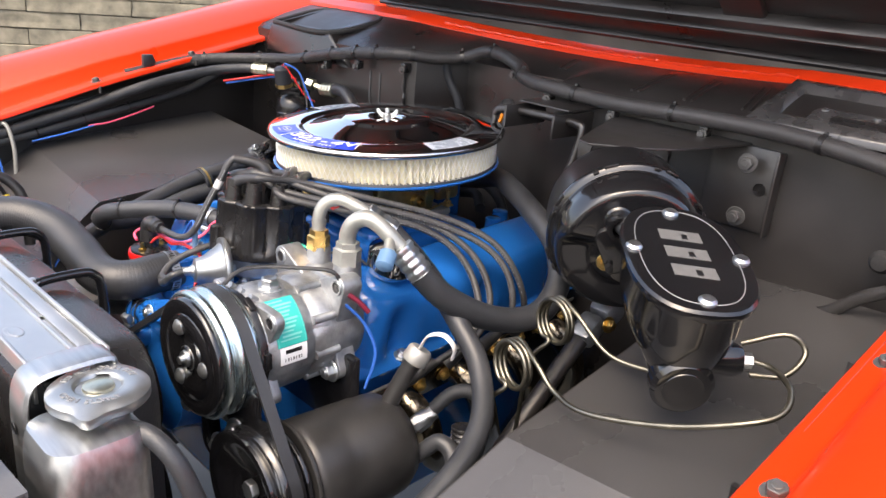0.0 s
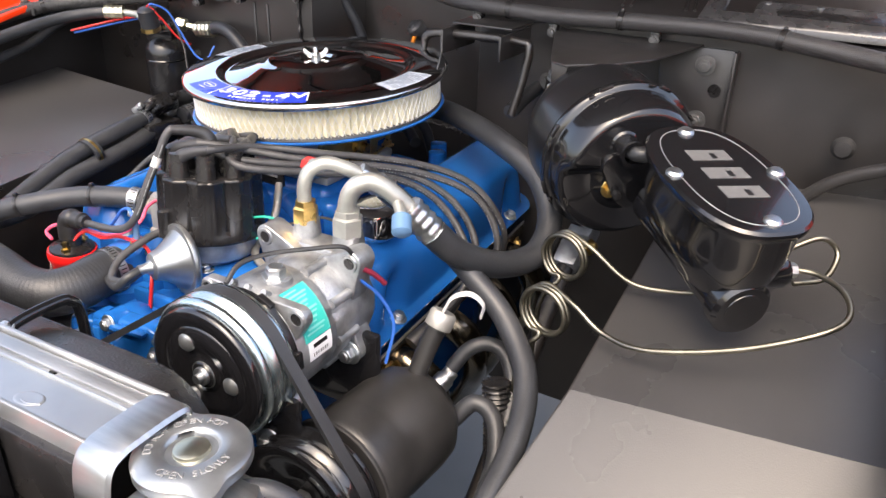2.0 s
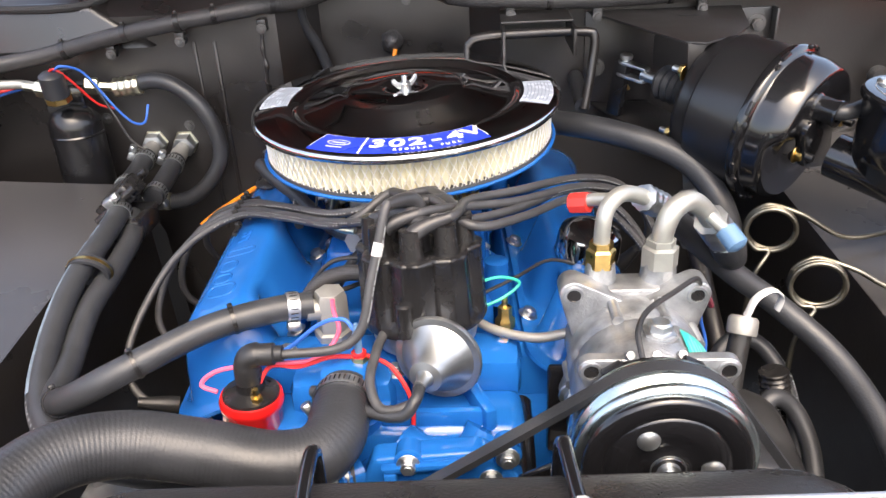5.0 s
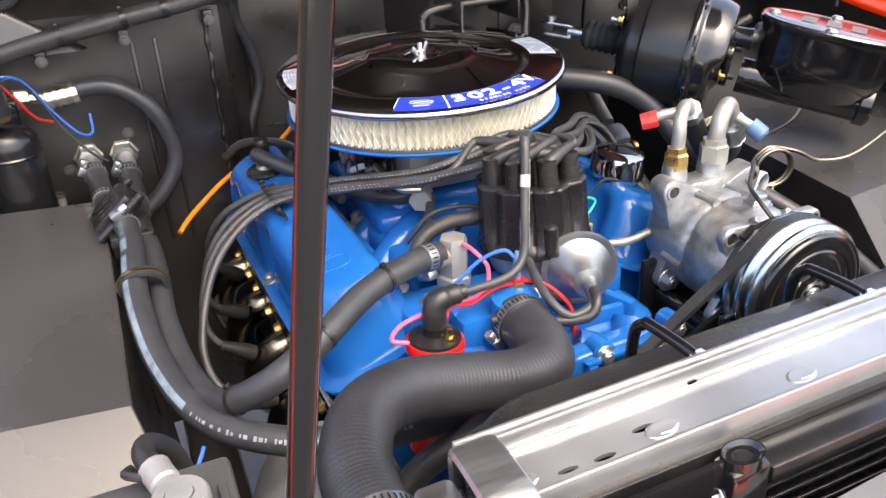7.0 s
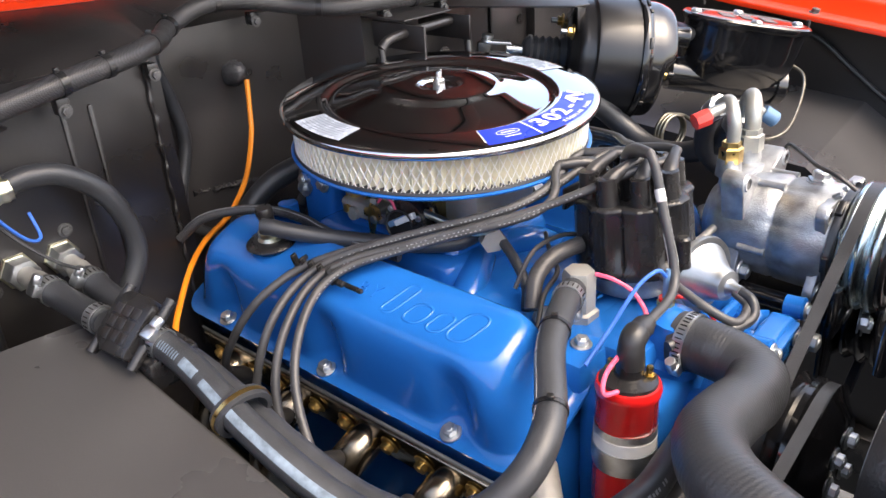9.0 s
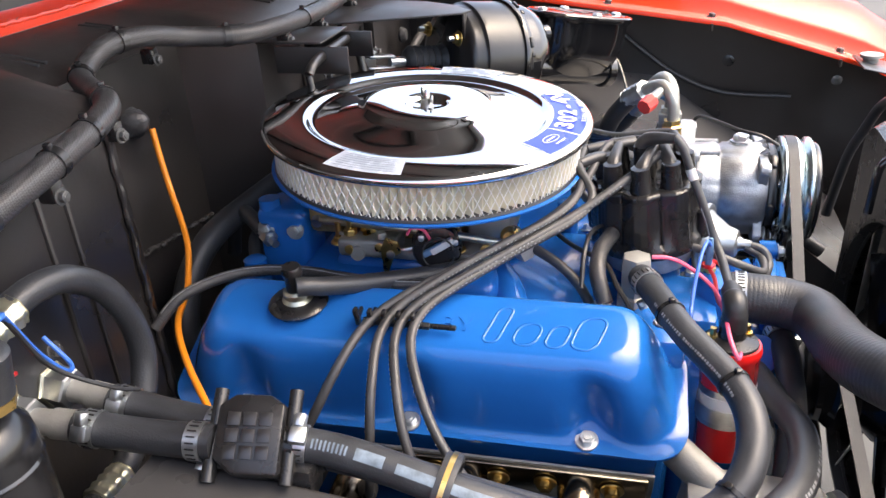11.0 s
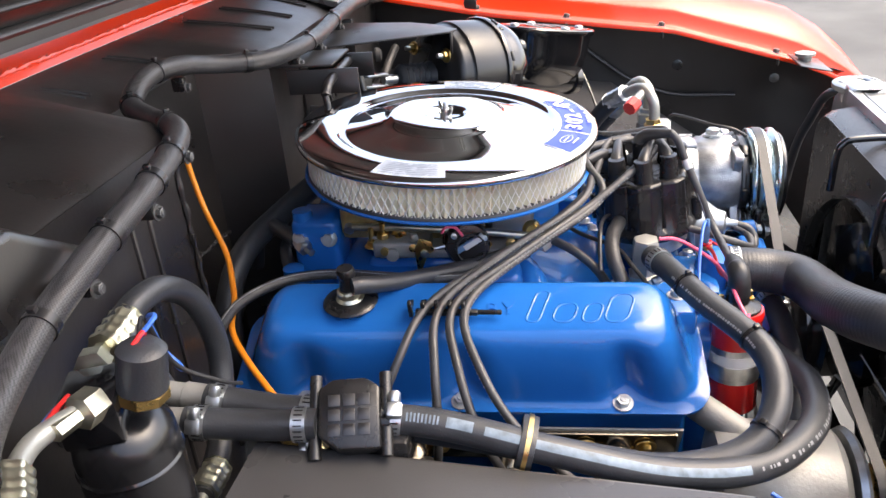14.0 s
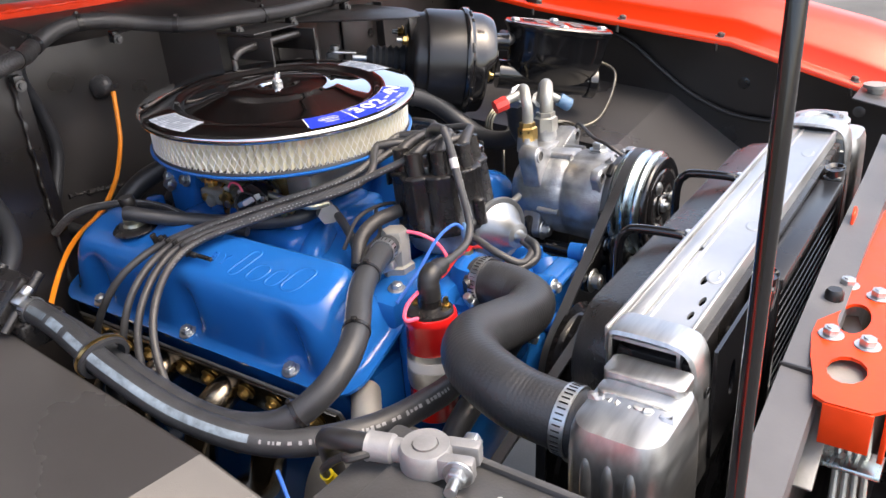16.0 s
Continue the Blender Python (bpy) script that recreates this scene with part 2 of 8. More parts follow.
def sweep(path, r, seg=12, bm=None, ribs=0.0, pitch=0.004, flat=1.0):
    """A tube of radius r (a number or one per point) along a path of close points."""
    one = bmesh.new()
    up = Vector((0, 0, 1))
    rings, dist = [], 0.0
    for i, p in enumerate(path):
        d = (path[min(i + 1, len(path) - 1)] - path[max(i - 1, 0)]).normalized()
        side = up.cross(d)
        if side.length < 0.05:
            side = Vector((1, 0, 0)).cross(d)
        side.normalize()
        up = d.cross(side).normalized()
        if i:
            dist += (p - path[i - 1]).length
        rad = r[i] if isinstance(r, (list, tuple)) else r
        rad *= 1 + ribs * math.sin(2 * math.pi * dist / pitch)
        rings.append([one.verts.new(p + rad * (math.cos(a) * side + flat * math.sin(a) * up)) for a in (2 * math.pi * k / seg for k in range(seg))])
    for a, b in zip(rings, rings[1:]):
        for k in range(seg):
            one.faces.new((a[k], a[(k + 1) % seg], b[(k + 1) % seg], b[k]))
    one.faces.new(rings[0])
    one.faces.new(rings[-1])
    return merge(bm, one)


def resample(path, step):
    out, left = [path[0]], step
    for a, b in zip(path, path[1:]):
        length = (b - a).length
        while left <= length:
            out.append(a.lerp(b, left / length))
            left += step
        left -= length
    return out + [path[-1]]


def tube(pts, r, seg=12, sub=8, **more):
    return sweep(spline(pts, sub), r, seg, **more)


def along(path, s):
    """The place and direction at a fraction s of the path."""
    lens = [0.0]
    for a, b in zip(path, path[1:]):
        lens.append(lens[-1] + (b - a).length)
    want = s * lens[-1]
    for i in range(len(path) - 1):
        if lens[i + 1] >= want:
            f = (want - lens[i]) / max(lens[i + 1] - lens[i], 1e-9)
            return path[i].lerp(path[i + 1], f), (path[i + 1] - path[i]).normalized()
    return path[-1], (path[-1] - path[-2]).normalized()


def sheet(grid, thick=0.0015, bm=None):
    """A thin plate over a grid of points (rows of equal length), thickened along z or the face normals."""
    one = bmesh.new()
    v = [[one.verts.new(p) for p in row] for row in grid]
    for a, b in zip(v, v[1:]):
        for k in range(len(a) - 1):
            one.faces.new((a[k], a[k + 1], b[k + 1], b[k]))
    bmesh.ops.recalc_face_normals(one, faces=one.faces)
    bmesh.ops.solidify(one, geom=list(one.faces), thickness=thick)
    return merge(bm, one)


def rounded(w, h, r, n=5):
    """The outline of a rounded rectangle round 0, 0."""
    out = []
    for cx, cy, a0 in ((w / 2 - r, h / 2 - r, 0), (-w / 2 + r, h / 2 - r, 90), (-w / 2 + r, -h / 2 + r, 180), (w / 2 - r, -h / 2 + r, 270)):
        out += [(cx + r * math.cos(radians(a0 + 90 * k / n)), cy + r * math.sin(radians(a0 + 90 * k / n))) for k in range(n + 1)]
    return out


def hexagon(r):
    return [(r * math.cos(radians(60 * k)), r * math.sin(radians(60 * k))) for k in range(6)]


def bolt_mesh(name, material, washer=True):
    bm = prism(hexagon(0.55), 0.5, Matrix.Translation((0, 0, 0.1)), 0.05, seg=1)
    if washer:
        bm = lathe([(0, 0), (0.8, 0), (0.82, 0.06), (0.78, 0.12), (0, 0.12)], seg=20, bm=bm)
    bm = lathe([(0, 0.55), (0.3, 0.55), (0.3, 0.64), (0.26, 0.68), (0, 0.68)], seg=12, bm=bm)
    return finish(bm, name, material, 30)


BOLT_ZINC, BOLT_GOLD, BOLT_BLACK = bolt_mesh("bolt", ZINC), bolt_mesh("bolt", GOLD), bolt_mesh("bolt", BOLTGREY)


def bolt(parent, p, d, size=0.014, me=None, name="bolt", spin=0):
    return piece(name, me or BOLT_ZINC, frame_to(p, d, spin) @ Matrix.Scale(size, 4), parent)


def clamp(parent, p, d, r, material=None, width=0.012, spin=0):
    """A worm-drive hose clamp round a hose."""
    m = frame_to(p, d, spin)
    bm = lathe([(r, -width / 2), (r + 0.0012, -width / 2), (r + 0.0012, width / 2), (r, width / 2), (r, -width / 2)], m, 32)
    ob = part("hose_clamp", bm, material or ZINC, parent, "zinc worm-drive hose clamp")
    bm = box((0.013, 0.009, width * 1.1), m @ Matrix.Translation((0, r + 0.005, 0)), 0.002)
    part("clamp_housing", bm, material or ZINC, ob)
    bm = prism(hexagon(0.0055), 0.010, m @ Matrix.Translation((0.006, r + 0.006, 0)) @ Matrix.Rotation(radians(90), 4, "Y"), 0.0006, seg=1)
    part("clamp_screw", bm, material or ZINC, ob)
    n = int(2 * math.pi * r / 0.0042)
    for k in range(n):
        a = 2 * math.pi * k / n
        s = m @ Matrix.Rotation(a + math.pi / 2, 4, "Z") @ Matrix.Translation((r + 0.0013, 0, 0))
        if k == 0:
            bm = box((0.0008, 0.0012, width * 0.6), s)
        else:
            bm = box((0.0008, 0.0012, width * 0.6), s, bm=bm)
    part("slot_band", bm, PLASTIC, ob, kind="stuff")
    return ob


def tie(parent, p, d, r, w=0.004, material=None, name="cable_tie"):
    bm = lathe([(r, -w / 2), (r + 0.001, -w / 2), (r + 0.001, w / 2), (r, w / 2), (r, -w / 2)], frame_to(p, d), 24)
    bm = box((0.006, 0.005, 0.005), frame_to(p, d) @ Matrix.Translation((0, r + 0.002, 0)), 0.001, bm=bm)
    return part(name, bm, material or PLASTIC, parent)


def lettering(name, body, size, m, material, parent, depth=0.0004, label=""):
    cu = bpy.data.curves.new(name, "FONT")
    cu.body, cu.size, cu.extrude, cu.align_x, cu.align_y = body, size, depth, "CENTER", "CENTER"
    tmp = bpy.data.objects.new("tmp", cu)
    me = bpy.data.meshes.new_from_object(tmp)
    bpy.data.objects.remove(tmp)
    me.transform(m)
    me.materials.clear()
    me.materials.append(material)
    return tagged(attach(new(name, me), parent), label)


def arc_text(name, body, size, radius, a0, step, centre_m, material, parent, depth=0.0003, inward=False, bold=0.0, wide=1.0):
    """Letters set round a circle, one mesh."""
    bm = bmesh.new()
    for k, ch in enumerate(body):
        if ch == " ":
            continue
        cu = bpy.data.curves.new(name, "FONT")
        cu.body, cu.size, cu.extrude, cu.align_x, cu.align_y, cu.offset = ch, size, depth, "CENTER", "CENTER", size * bold
        tmp = bpy.data.objects.new("tmp", cu)
        me = bpy.data.meshes.new_from_object(tmp)
        bpy.data.objects.remove(tmp)
        a = a0 + step * k
        me.transform(centre_m @ Matrix.Rotation(radians(a), 4, "Z") @ Matrix.Translation((0, radius, 0)) @ (Matrix.Rotation(math.pi, 4, "Z") if inward else Matrix()) @ Matrix.Diagonal((wide, 1, 1, 1)))
        bm.from_mesh(me)
        bpy.data.meshes.remove(me)
    return part(name, bm, material, parent)


def print_marks(path, r, s0, s1, ang, n, material, parent, h=0.004, label="", seed=1):
    """Short unreadable print marks on a hose, as one flat strip of bars."""
    rnd = random.Random(seed)
    bm = None
    for k in range(n):
        if rnd.random() < 0.15:
            continue
        p, d = along(path, s0 + (s1 - s0) * k / n)
        m = frame_to(p, d)
        m = m @ Matrix.Rotation(radians(ang), 4, "Z") @ Matrix.Translation((r + 0.0002, 0, 0))
        bm = box((0.0005, h * rnd.uniform(0.6, 1.0), 0.0012 + 0.0012 * rnd.random()), m, bm=bm)
    return part("printed_mark", bm, material, parent, label, kind="stuff")


def band(path, r, s0, s1, toward, w, material, parent, name="stripe", n=40):
    """A flat stripe along a hose on the side that faces a direction."""
    bm = bmesh.new()
    prev = None
    for k in range(n + 1):
        p, d = along(path, s0 + (s1 - s0) * k / n)
        u = Vector(toward) - d * d.dot(Vector(toward))
        u.normalize()
        v = d.cross(u)
        row = [bm.verts.new(p + (r + 0.0004) * (math.cos(f * w / r) * u + math.sin(f * w / r) * v)) for f in (-0.5, -0.25, 0, 0.25, 0.5)]
        if prev:
            for a in range(4):
                bm.faces.new((prev[a], prev[a + 1], row[a + 1], row[a]))
        prev = row
    return part(name, bm, material, parent)


def strip(path, r, s0, s1, ang, w, material, parent, name="stripe"):
    bm = bmesh.new()
    prev = None
    n = 24
    for k in range(n + 1):
        p, d = along(path, s0 + (s1 - s0) * k / n)
        m = frame_to(p, d)
        row = [bm.verts.new(m @ Vector(((r + 0.0004) * math.cos(radians(ang) + w / r * f), (r + 0.0004) * math.sin(radians(ang) + w / r * f), 0))) for f in (-0.5, -0.25, 0, 0.25, 0.5)]
        if prev:
            for a in range(4):
                bm.faces.new((prev[a], prev[a + 1], row[a + 1], row[a]))
        prev = row
    return part(name, bm, material, parent)


# ---- setting ----
ground = solo("ground", sheet([[(x, y, 0) for x in (-300, -3, 3, 300)] for y in (-300, -3, 3, 300)], 0.05), ASPHALT, "weathered grey asphalt of a parking lot", "ground", kind="structure")

CX = 0.03            # the body's middle line
LIP_P, LIP_D = -0.700, 0.757


def lip_z(side, y):
    """The height of a fender's inner lip along the car; it falls faster towards the nose."""
    if side < 0:
        return 1.095 + (0.23 * y if y > -0.16 else -0.037 + 0.28 * (y + 0.16))
    return 1.100 + (0.20 * y if y > 0 else 0.14 * y if y > -0.38 else -0.053 + 0.30 * (y + 0.38))


def fender(side):
    """A front fender: inner lip, crowned top, outer side and rounded nose."""
    x0 = LIP_P if side < 0 else LIP_D
    root = thing("fender", "glossy orange-red painted steel front fender of the car", "car fender", (x0, 0, 0.9), "car body panels")
    prof = [(0.000, -0.006), (0.000, 0.0), (0.002, 0.0024), (0.022, 0.0035), (0.0265, 0.006), (0.034, 0.030), (0.037, 0.0345), (0.043, 0.038), (0.070, 0.050), (0.11, 0.058), (0.16, 0.056), (0.195, 0.045), (0.215, 0.022), (0.224, -0.01), (0.232, -0.1), (0.236, -0.3), (0.232, -0.5)]
    grid = []
    for k in range(29):
        y = 0.62 - 1.40 * k / 28
        n = max(0.0, (-0.60 - y) / 0.18)
        bulge = 0.010 + 0.045 * max(0.0, -0.2 - y)
        row = []
        for dx, dz in prof:
            drop = 0.15 * n * n * (0.2 + dx / 0.236) - bulge * min(1.0, max(0.0, (dx - 0.04) / 0.08))
            row.append((x0 + side * dx * (1 - 0.35 * n * n), y, lip_z(side, y) + dz - drop))
        grid.append(row)
    part("panel", sheet(grid, 0.0012 * -1), RED, root, sharp=50)
    for y in (0.02, -0.165, -0.356, -0.585) if side > 0 else (0.045, -0.165, 0.25, -0.40):
        bolt(root, (x0 + side * (0.019 if side > 0 else 0.014), y, lip_z(side, y) + 0.0035), (0, -0.22, 1), 0.013, BOLT_BLACK, "fender_bolt")
        part("bolt_shank", lathe([(0, -0.012), (0.0032, -0.012), (0.0032, 0), (0, 0)], Matrix.Translation((x0 + side * 0.003 - side * 0.008, y, lip_z(side, y) - 0.004)), 10), BAY, root)
    yb = -0.055 if side < 0 else 0.03
    bm = prism([(-0.012, 0), (0.012, 0), (0.016, 0.012), (0.010, 0.026), (-0.012, 0.026)], 0.012, Matrix.Translation((x0 + side * 0.020, yb, lip_z(side, yb) + 0.004)) @ Matrix(((0, 0, -side, 0), (1, 0, 0, 0), (0, 1, 0, 0), (0, 0, 0, 1))), 0.003)
    part("hood_bumper", bm, RUBBER, root, "black rubber hood bumper")
    return root


fender(-1)
fender(1)


def apron(side):
    """The inner fender: upright wall under the lip and the flat wheel-house top."""
    x0 = LIP_P if side < 0 else LIP_D
    xi = lambda y: -0.395 if side < 0 else 0.496 - 0.042 * (y + 0.1)
    yf, yr = (-0.300, 0.108) if side < 0 else (-0.271, 0.243)
    root = thing("inner_fender", "satin black sheet-metal inner fender with a flat wheel-house top", "inner fender", (x0, 0, 0.9), "inner fenders")
    wall = [[(x0 + side * 0.006, y, lip_z(side, y) + 0.004), (x0 + side * 0.034, y, lip_z(side, y) - 0.004), (x0 + side * 0.048, y, lip_z(side, y) - 0.035), (x0 + side * 0.052, y, 0.90 + 0.105 * y), (x0 + side * 0.052, y, 0.42)] for y in (0.36, 0.2, 0.0, -0.285, -0.5, -0.72)]
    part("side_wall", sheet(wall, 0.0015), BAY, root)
    xo = x0 + side * 0.053
    zt = lambda y: 0.913 + 0.10 * (y - yf)
    top = [[(xi(y) + (xo - xi(y)) * k / 6, y + 0.012 * (y == yf) * (k / 6), zt(y) + 0.022 * (k / 6)) for k in range(7)] for y in (yr, 0.6 * yr + 0.4 * yf, 0.3 * yr + 0.7 * yf, yf)]
    # sky-facing plates take the lightened paint, the upright ones stay black
    part("wheelhouse_top", sheet(top, 0.0015), SHEENPAN, root)
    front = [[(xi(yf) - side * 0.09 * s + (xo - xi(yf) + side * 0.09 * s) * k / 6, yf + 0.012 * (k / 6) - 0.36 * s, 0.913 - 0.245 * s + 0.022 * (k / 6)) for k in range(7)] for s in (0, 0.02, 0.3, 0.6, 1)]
    part("wheelhouse_front", sheet(front, 0.0015), SHEENPAN, root)
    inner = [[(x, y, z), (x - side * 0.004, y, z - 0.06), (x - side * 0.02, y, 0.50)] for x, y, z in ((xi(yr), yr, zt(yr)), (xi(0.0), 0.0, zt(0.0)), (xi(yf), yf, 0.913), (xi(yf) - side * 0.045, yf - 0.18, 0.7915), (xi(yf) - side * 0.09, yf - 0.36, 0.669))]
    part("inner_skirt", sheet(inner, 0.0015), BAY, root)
    if side < 0:
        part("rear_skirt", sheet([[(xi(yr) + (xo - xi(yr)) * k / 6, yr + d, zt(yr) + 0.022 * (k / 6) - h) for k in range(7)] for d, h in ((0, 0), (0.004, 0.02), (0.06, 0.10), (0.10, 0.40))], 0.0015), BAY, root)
    return root


apron(-1)
apron(1)

# firewall: two flat wings and a deeper bay in the middle
fw = thing("firewall", "satin black steel firewall with a recessed middle bay", "firewall", (CX, 0.25, 0.6), kind="structure")
line = [(-0.75, 0.222), (-0.225, 0.222), (-0.195, 0.232), (-0.150, 0.330), (0.085, 0.330), (0.130, 0.243), (0.81, 0.243)]


def cowl_y(x):
    """The cowl's front edge runs back towards its middle."""
    return 0.375 + 0.075 * max(0.0, 1 - ((x - 0.05) / 0.42) ** 2)


def cowl_z(x):
    return 1.220 - 0.020 * max(0.0, 1 - ((x - 0.05) / 0.42) ** 2)


part("panel", sheet([[(x, y, z) for x, y in line] for z in (1.168, 1.05, 0.85, 0.5)], 0.0015), BAY, fw)
xs = [-0.75 + 1.56 * k / 40 for k in range(41)]


def line_y(x):
    for (xa, ya), (xb, yb) in zip(line, line[1:]):
        if xa <= x <= xb:
            return ya + (yb - ya) * (x - xa) / (xb - xa)
    return line[-1][1]


xt = sorted(xs + [p[0] for p in line[1:-1]])
part("cowl_slope", sheet([[(x, line_y(x), 1.168) for x in xt], [(x, line_y(x) + 0.012, 1.177) for x in xt], [(x, 0.5 * line_y(x) + 0.5 * cowl_y(x), 0.5 * 1.180 + 0.5 * cowl_z(x)) for x in xt], [(x, cowl_y(x), cowl_z(x)) for x in xt]], 0.0015), BAY, fw, "satin black slope under the cowl lip")
for x in (-0.315, -0.285):
    part("pressed_rib", box((0.006, 0.006, 0.30), Matrix.Translation((x, 0.2205, 0.98)), 0.0028), BAY, fw)
for x in (-0.11, 0.05, 0.255, 0.345, 0.435):
    a, b = (line_y(x) + 0.03, cowl_y(x) - 0.03)
    zz = lambda y: 1.177 + (cowl_z(x) - 1.177) * (y - line_y(x)) / (cowl_y(x) - line_y(x))
    for dx in (-0.006, 0.006):
        part("pressed_rib", tube([(x + dx, a, zz(a)), (x + dx - 0.006, (a + b) / 2, zz((a + b) / 2) + 0.001), (x + dx - 0.012, b, zz(b))], 0.0022, 8), BAY, fw)
for x, z in ((-0.345, 1.005), (-0.43, 0.965), (-0.452, 0.93), (-0.47, 1.02)):
    bolt(fw, (x, 0.2205, z), (0, -1, 0), 0.010, BOLT_BLACK)
rnd = random.Random(21)
seam = [Vector((-0.215 + 0.001 * math.sin(k * 0.4), 0.2205, 1.15 - 0.003 * k)) for k in range(120)]
part("seam_sealer", sweep(seam, [0.0030 + 0.0008 * math.sin(k * 0.7) + rnd.uniform(-0.0003, 0.0004) for k in range(120)], 8), BAY, fw, "lumpy black painted seam sealer")
seam = [Vector((0.095 - 0.0035 * k, 0.328, 0.925 + 0.0004 * k + rnd.uniform(-0.002, 0.002))) for k in range(66)]
part("seam_sealer", sweep(seam, [0.003 + rnd.uniform(-0.0018, 0.002) for _ in seam], 8), BAY, fw, "lumpy black painted seam sealer")
cowl = thing("cowl_lip", "orange-red painted cowl lip with seam sealer along it", "cowl", (CX, 0.39, 1.2), kind="structure")
rim = lambda dy, dz: [(x, cowl_y(x) + dy, cowl_z(x) + dz) for x in xs]
part("lip", sheet([rim(0, 0.001), rim(0.004, 0.008), rim(0.034, 0.020), rim(0.044, 0.016), rim(0.048, -0.004)], 0.0015), RED, cowl)
part("gutter", sheet([rim(0.048, -0.006), rim(0.075, -0.020), [(x, 0.58, 1.20) for x in xs], [(x, 0.60, 1.31) for x in xs]], 0.0015), BAY, cowl, "black painted drain gutter")
bead = [Vector((x, cowl_y(x) + 0.008 + rnd.uniform(-0.002, 0.002), cowl_z(x) + 0.0105 + rnd.uniform(-0.001, 0.001))) for x in [-0.3 + 0.75 * k / 90 for k in range(91)]]
part("seam_sealer", sweep(bead, [0.003 + rnd.uniform(-0.0014, 0.0020) for _ in bead], 8), RED, cowl)


def vent(side):
    """A raised fresh-air duct on the cowl's shoulder."""
    if side > 0:
        lo, hi, z0, z1 = (0.450, 0.752, 0.172, 0.352), (0.458, 0.742, 0.176, 0.348), 1.196, 1.209
    else:
        lo, hi, z0, z1 = (-0.690, -0.370, 0.212, 0.400), (-0.672, -0.455, 0.218, 0.372), 1.138, 1.196
    root = thing("cowl_vent", "satin black cowl air duct with a recessed grille", "air vent", ((lo[0] + lo[1]) / 2, 0.27, z0), "cowl vents")
    bm = bmesh.new()
    v = [bm.verts.new((x, y, z)) for z, q in ((z0, lo), (z1, hi)) for x, y in ((q[0], q[2]), (q[1], q[2]), (q[1], q[3]), (q[0], q[3]))]
    for v_ in v:
        v_.co.z += (v_.co.y - 0.27) * 0.22
    for k in range(4):
        bm.faces.new((v[k], v[(k + 1) % 4], v[4 + (k + 1) % 4], v[4 + k]))
    top = bm.faces.new(v[4:])
    bmesh.ops.bevel(bm, geom=list(bm.edges), offset=0.008, segments=3, profile=0.5, affect="EDGES")
    top = max(bm.faces, key=lambda f: f.calc_area() * (f.normal.z > 0.9))
    bmesh.ops.inset_region(bm, faces=[top], thickness=0.014)
    bmesh.ops.inset_region(bm, faces=[top], thickness=0.004, depth=-0.012)
    part("duct", bm, BAY, root)
    for k in range(7):
        x = hi[0] + 0.03 + (hi[1] - hi[0] - 0.06) * k / 6
        part("slat", box((0.008, hi[3] - hi[2] - 0.05, 0.004), Matrix.Translation((x, (hi[2] + hi[3]) / 2, z1 - 0.006)) @ Matrix.Rotation(radians(12), 4, "X"), 0.0015), BAY, root)
    part("foam_seal", sweep(spline([(hi[0] + 0.008, hi[2] + 0.006, z1 - 0.010), (hi[1] - 0.008, hi[2] + 0.006, z1 - 0.010), (hi[1] - 0.006, hi[3] - 0.006, z1 + 0.018), (hi[0] + 0.006, hi[3] - 0.006, z1 + 0.018), (hi[0] + 0.007, hi[2] + 0.01, z1 - 0.009)], 6), 0.006, 8), SEAL, root, "black foam rubber seal")


def cowl_tray():
    """The driver-side duct: a flat bevelled frame round a pressed tray, its front edge clear of the firewall."""
    root = thing("cowl_vent", "satin black cowl duct frame with a pressed tray inside", "air vent", (0.60, 0.26, 1.19), "cowl vents")
    height = lambda y: 1.1985 + (y - 0.27) * 0.300
    bm = bmesh.new()
    rows = []
    for inset, off in ((0.006, -0.013), (0.0, -0.010), (0.0005, -0.003), (0.003, 0.0), (0.020, 0.0030), (0.0225, 0.0015), (0.025, -0.018), (0.028, -0.0195)):
        x0, x1, y0, y1 = 0.455 + inset, 0.770 - inset, 0.224 + inset, 0.372 - inset
        rows.append([bm.verts.new((x, y, height(y) + off)) for x, y in ((x0, y0), (x1, y0), (x1, y1), (x0, y1))])
    for a, b in zip(rows, rows[1:]):
        for k in range(4):
            bm.faces.new((a[k], a[(k + 1) % 4], b[(k + 1) % 4], b[k]))
    bm.faces.new(rows[-1])
    part("frame", bm, DUCT, root, sharp=55)
    tm = Matrix.Translation((0.625, 0.285, height(0.285) - 0.0195)) @ Matrix.Rotation(math.atan(0.300), 4, "X")
    part("ledge", prism(rounded(0.215, 0.050, 0.012), 0.013, tm, 0.004, seg=3), DUCT, root)
    part("slot", prism(rounded(0.17, 0.020, 0.009), 0.003, tm @ Matrix.Translation((0.006, -0.008, 0.0112)), 0.0008), PLASTIC, root)
    for x in (-0.095, -0.03, 0.05):
        part("rivet", lathe([(0, 0), (0.005, 0), (0.004, 0.002), (0, 0.0028)], tm @ Matrix.Translation((x, 0.017, 0.013)), 14), DUCT, root)
    part("throat", box((0.27, 0.10, 0.04), Matrix.Translation((0.611, 0.305, height(0.305) - 0.042)) @ Matrix.Rotation(math.atan(0.300), 4, "X"), 0.004), BAY, root)


cowl_tray()
vent(-1)

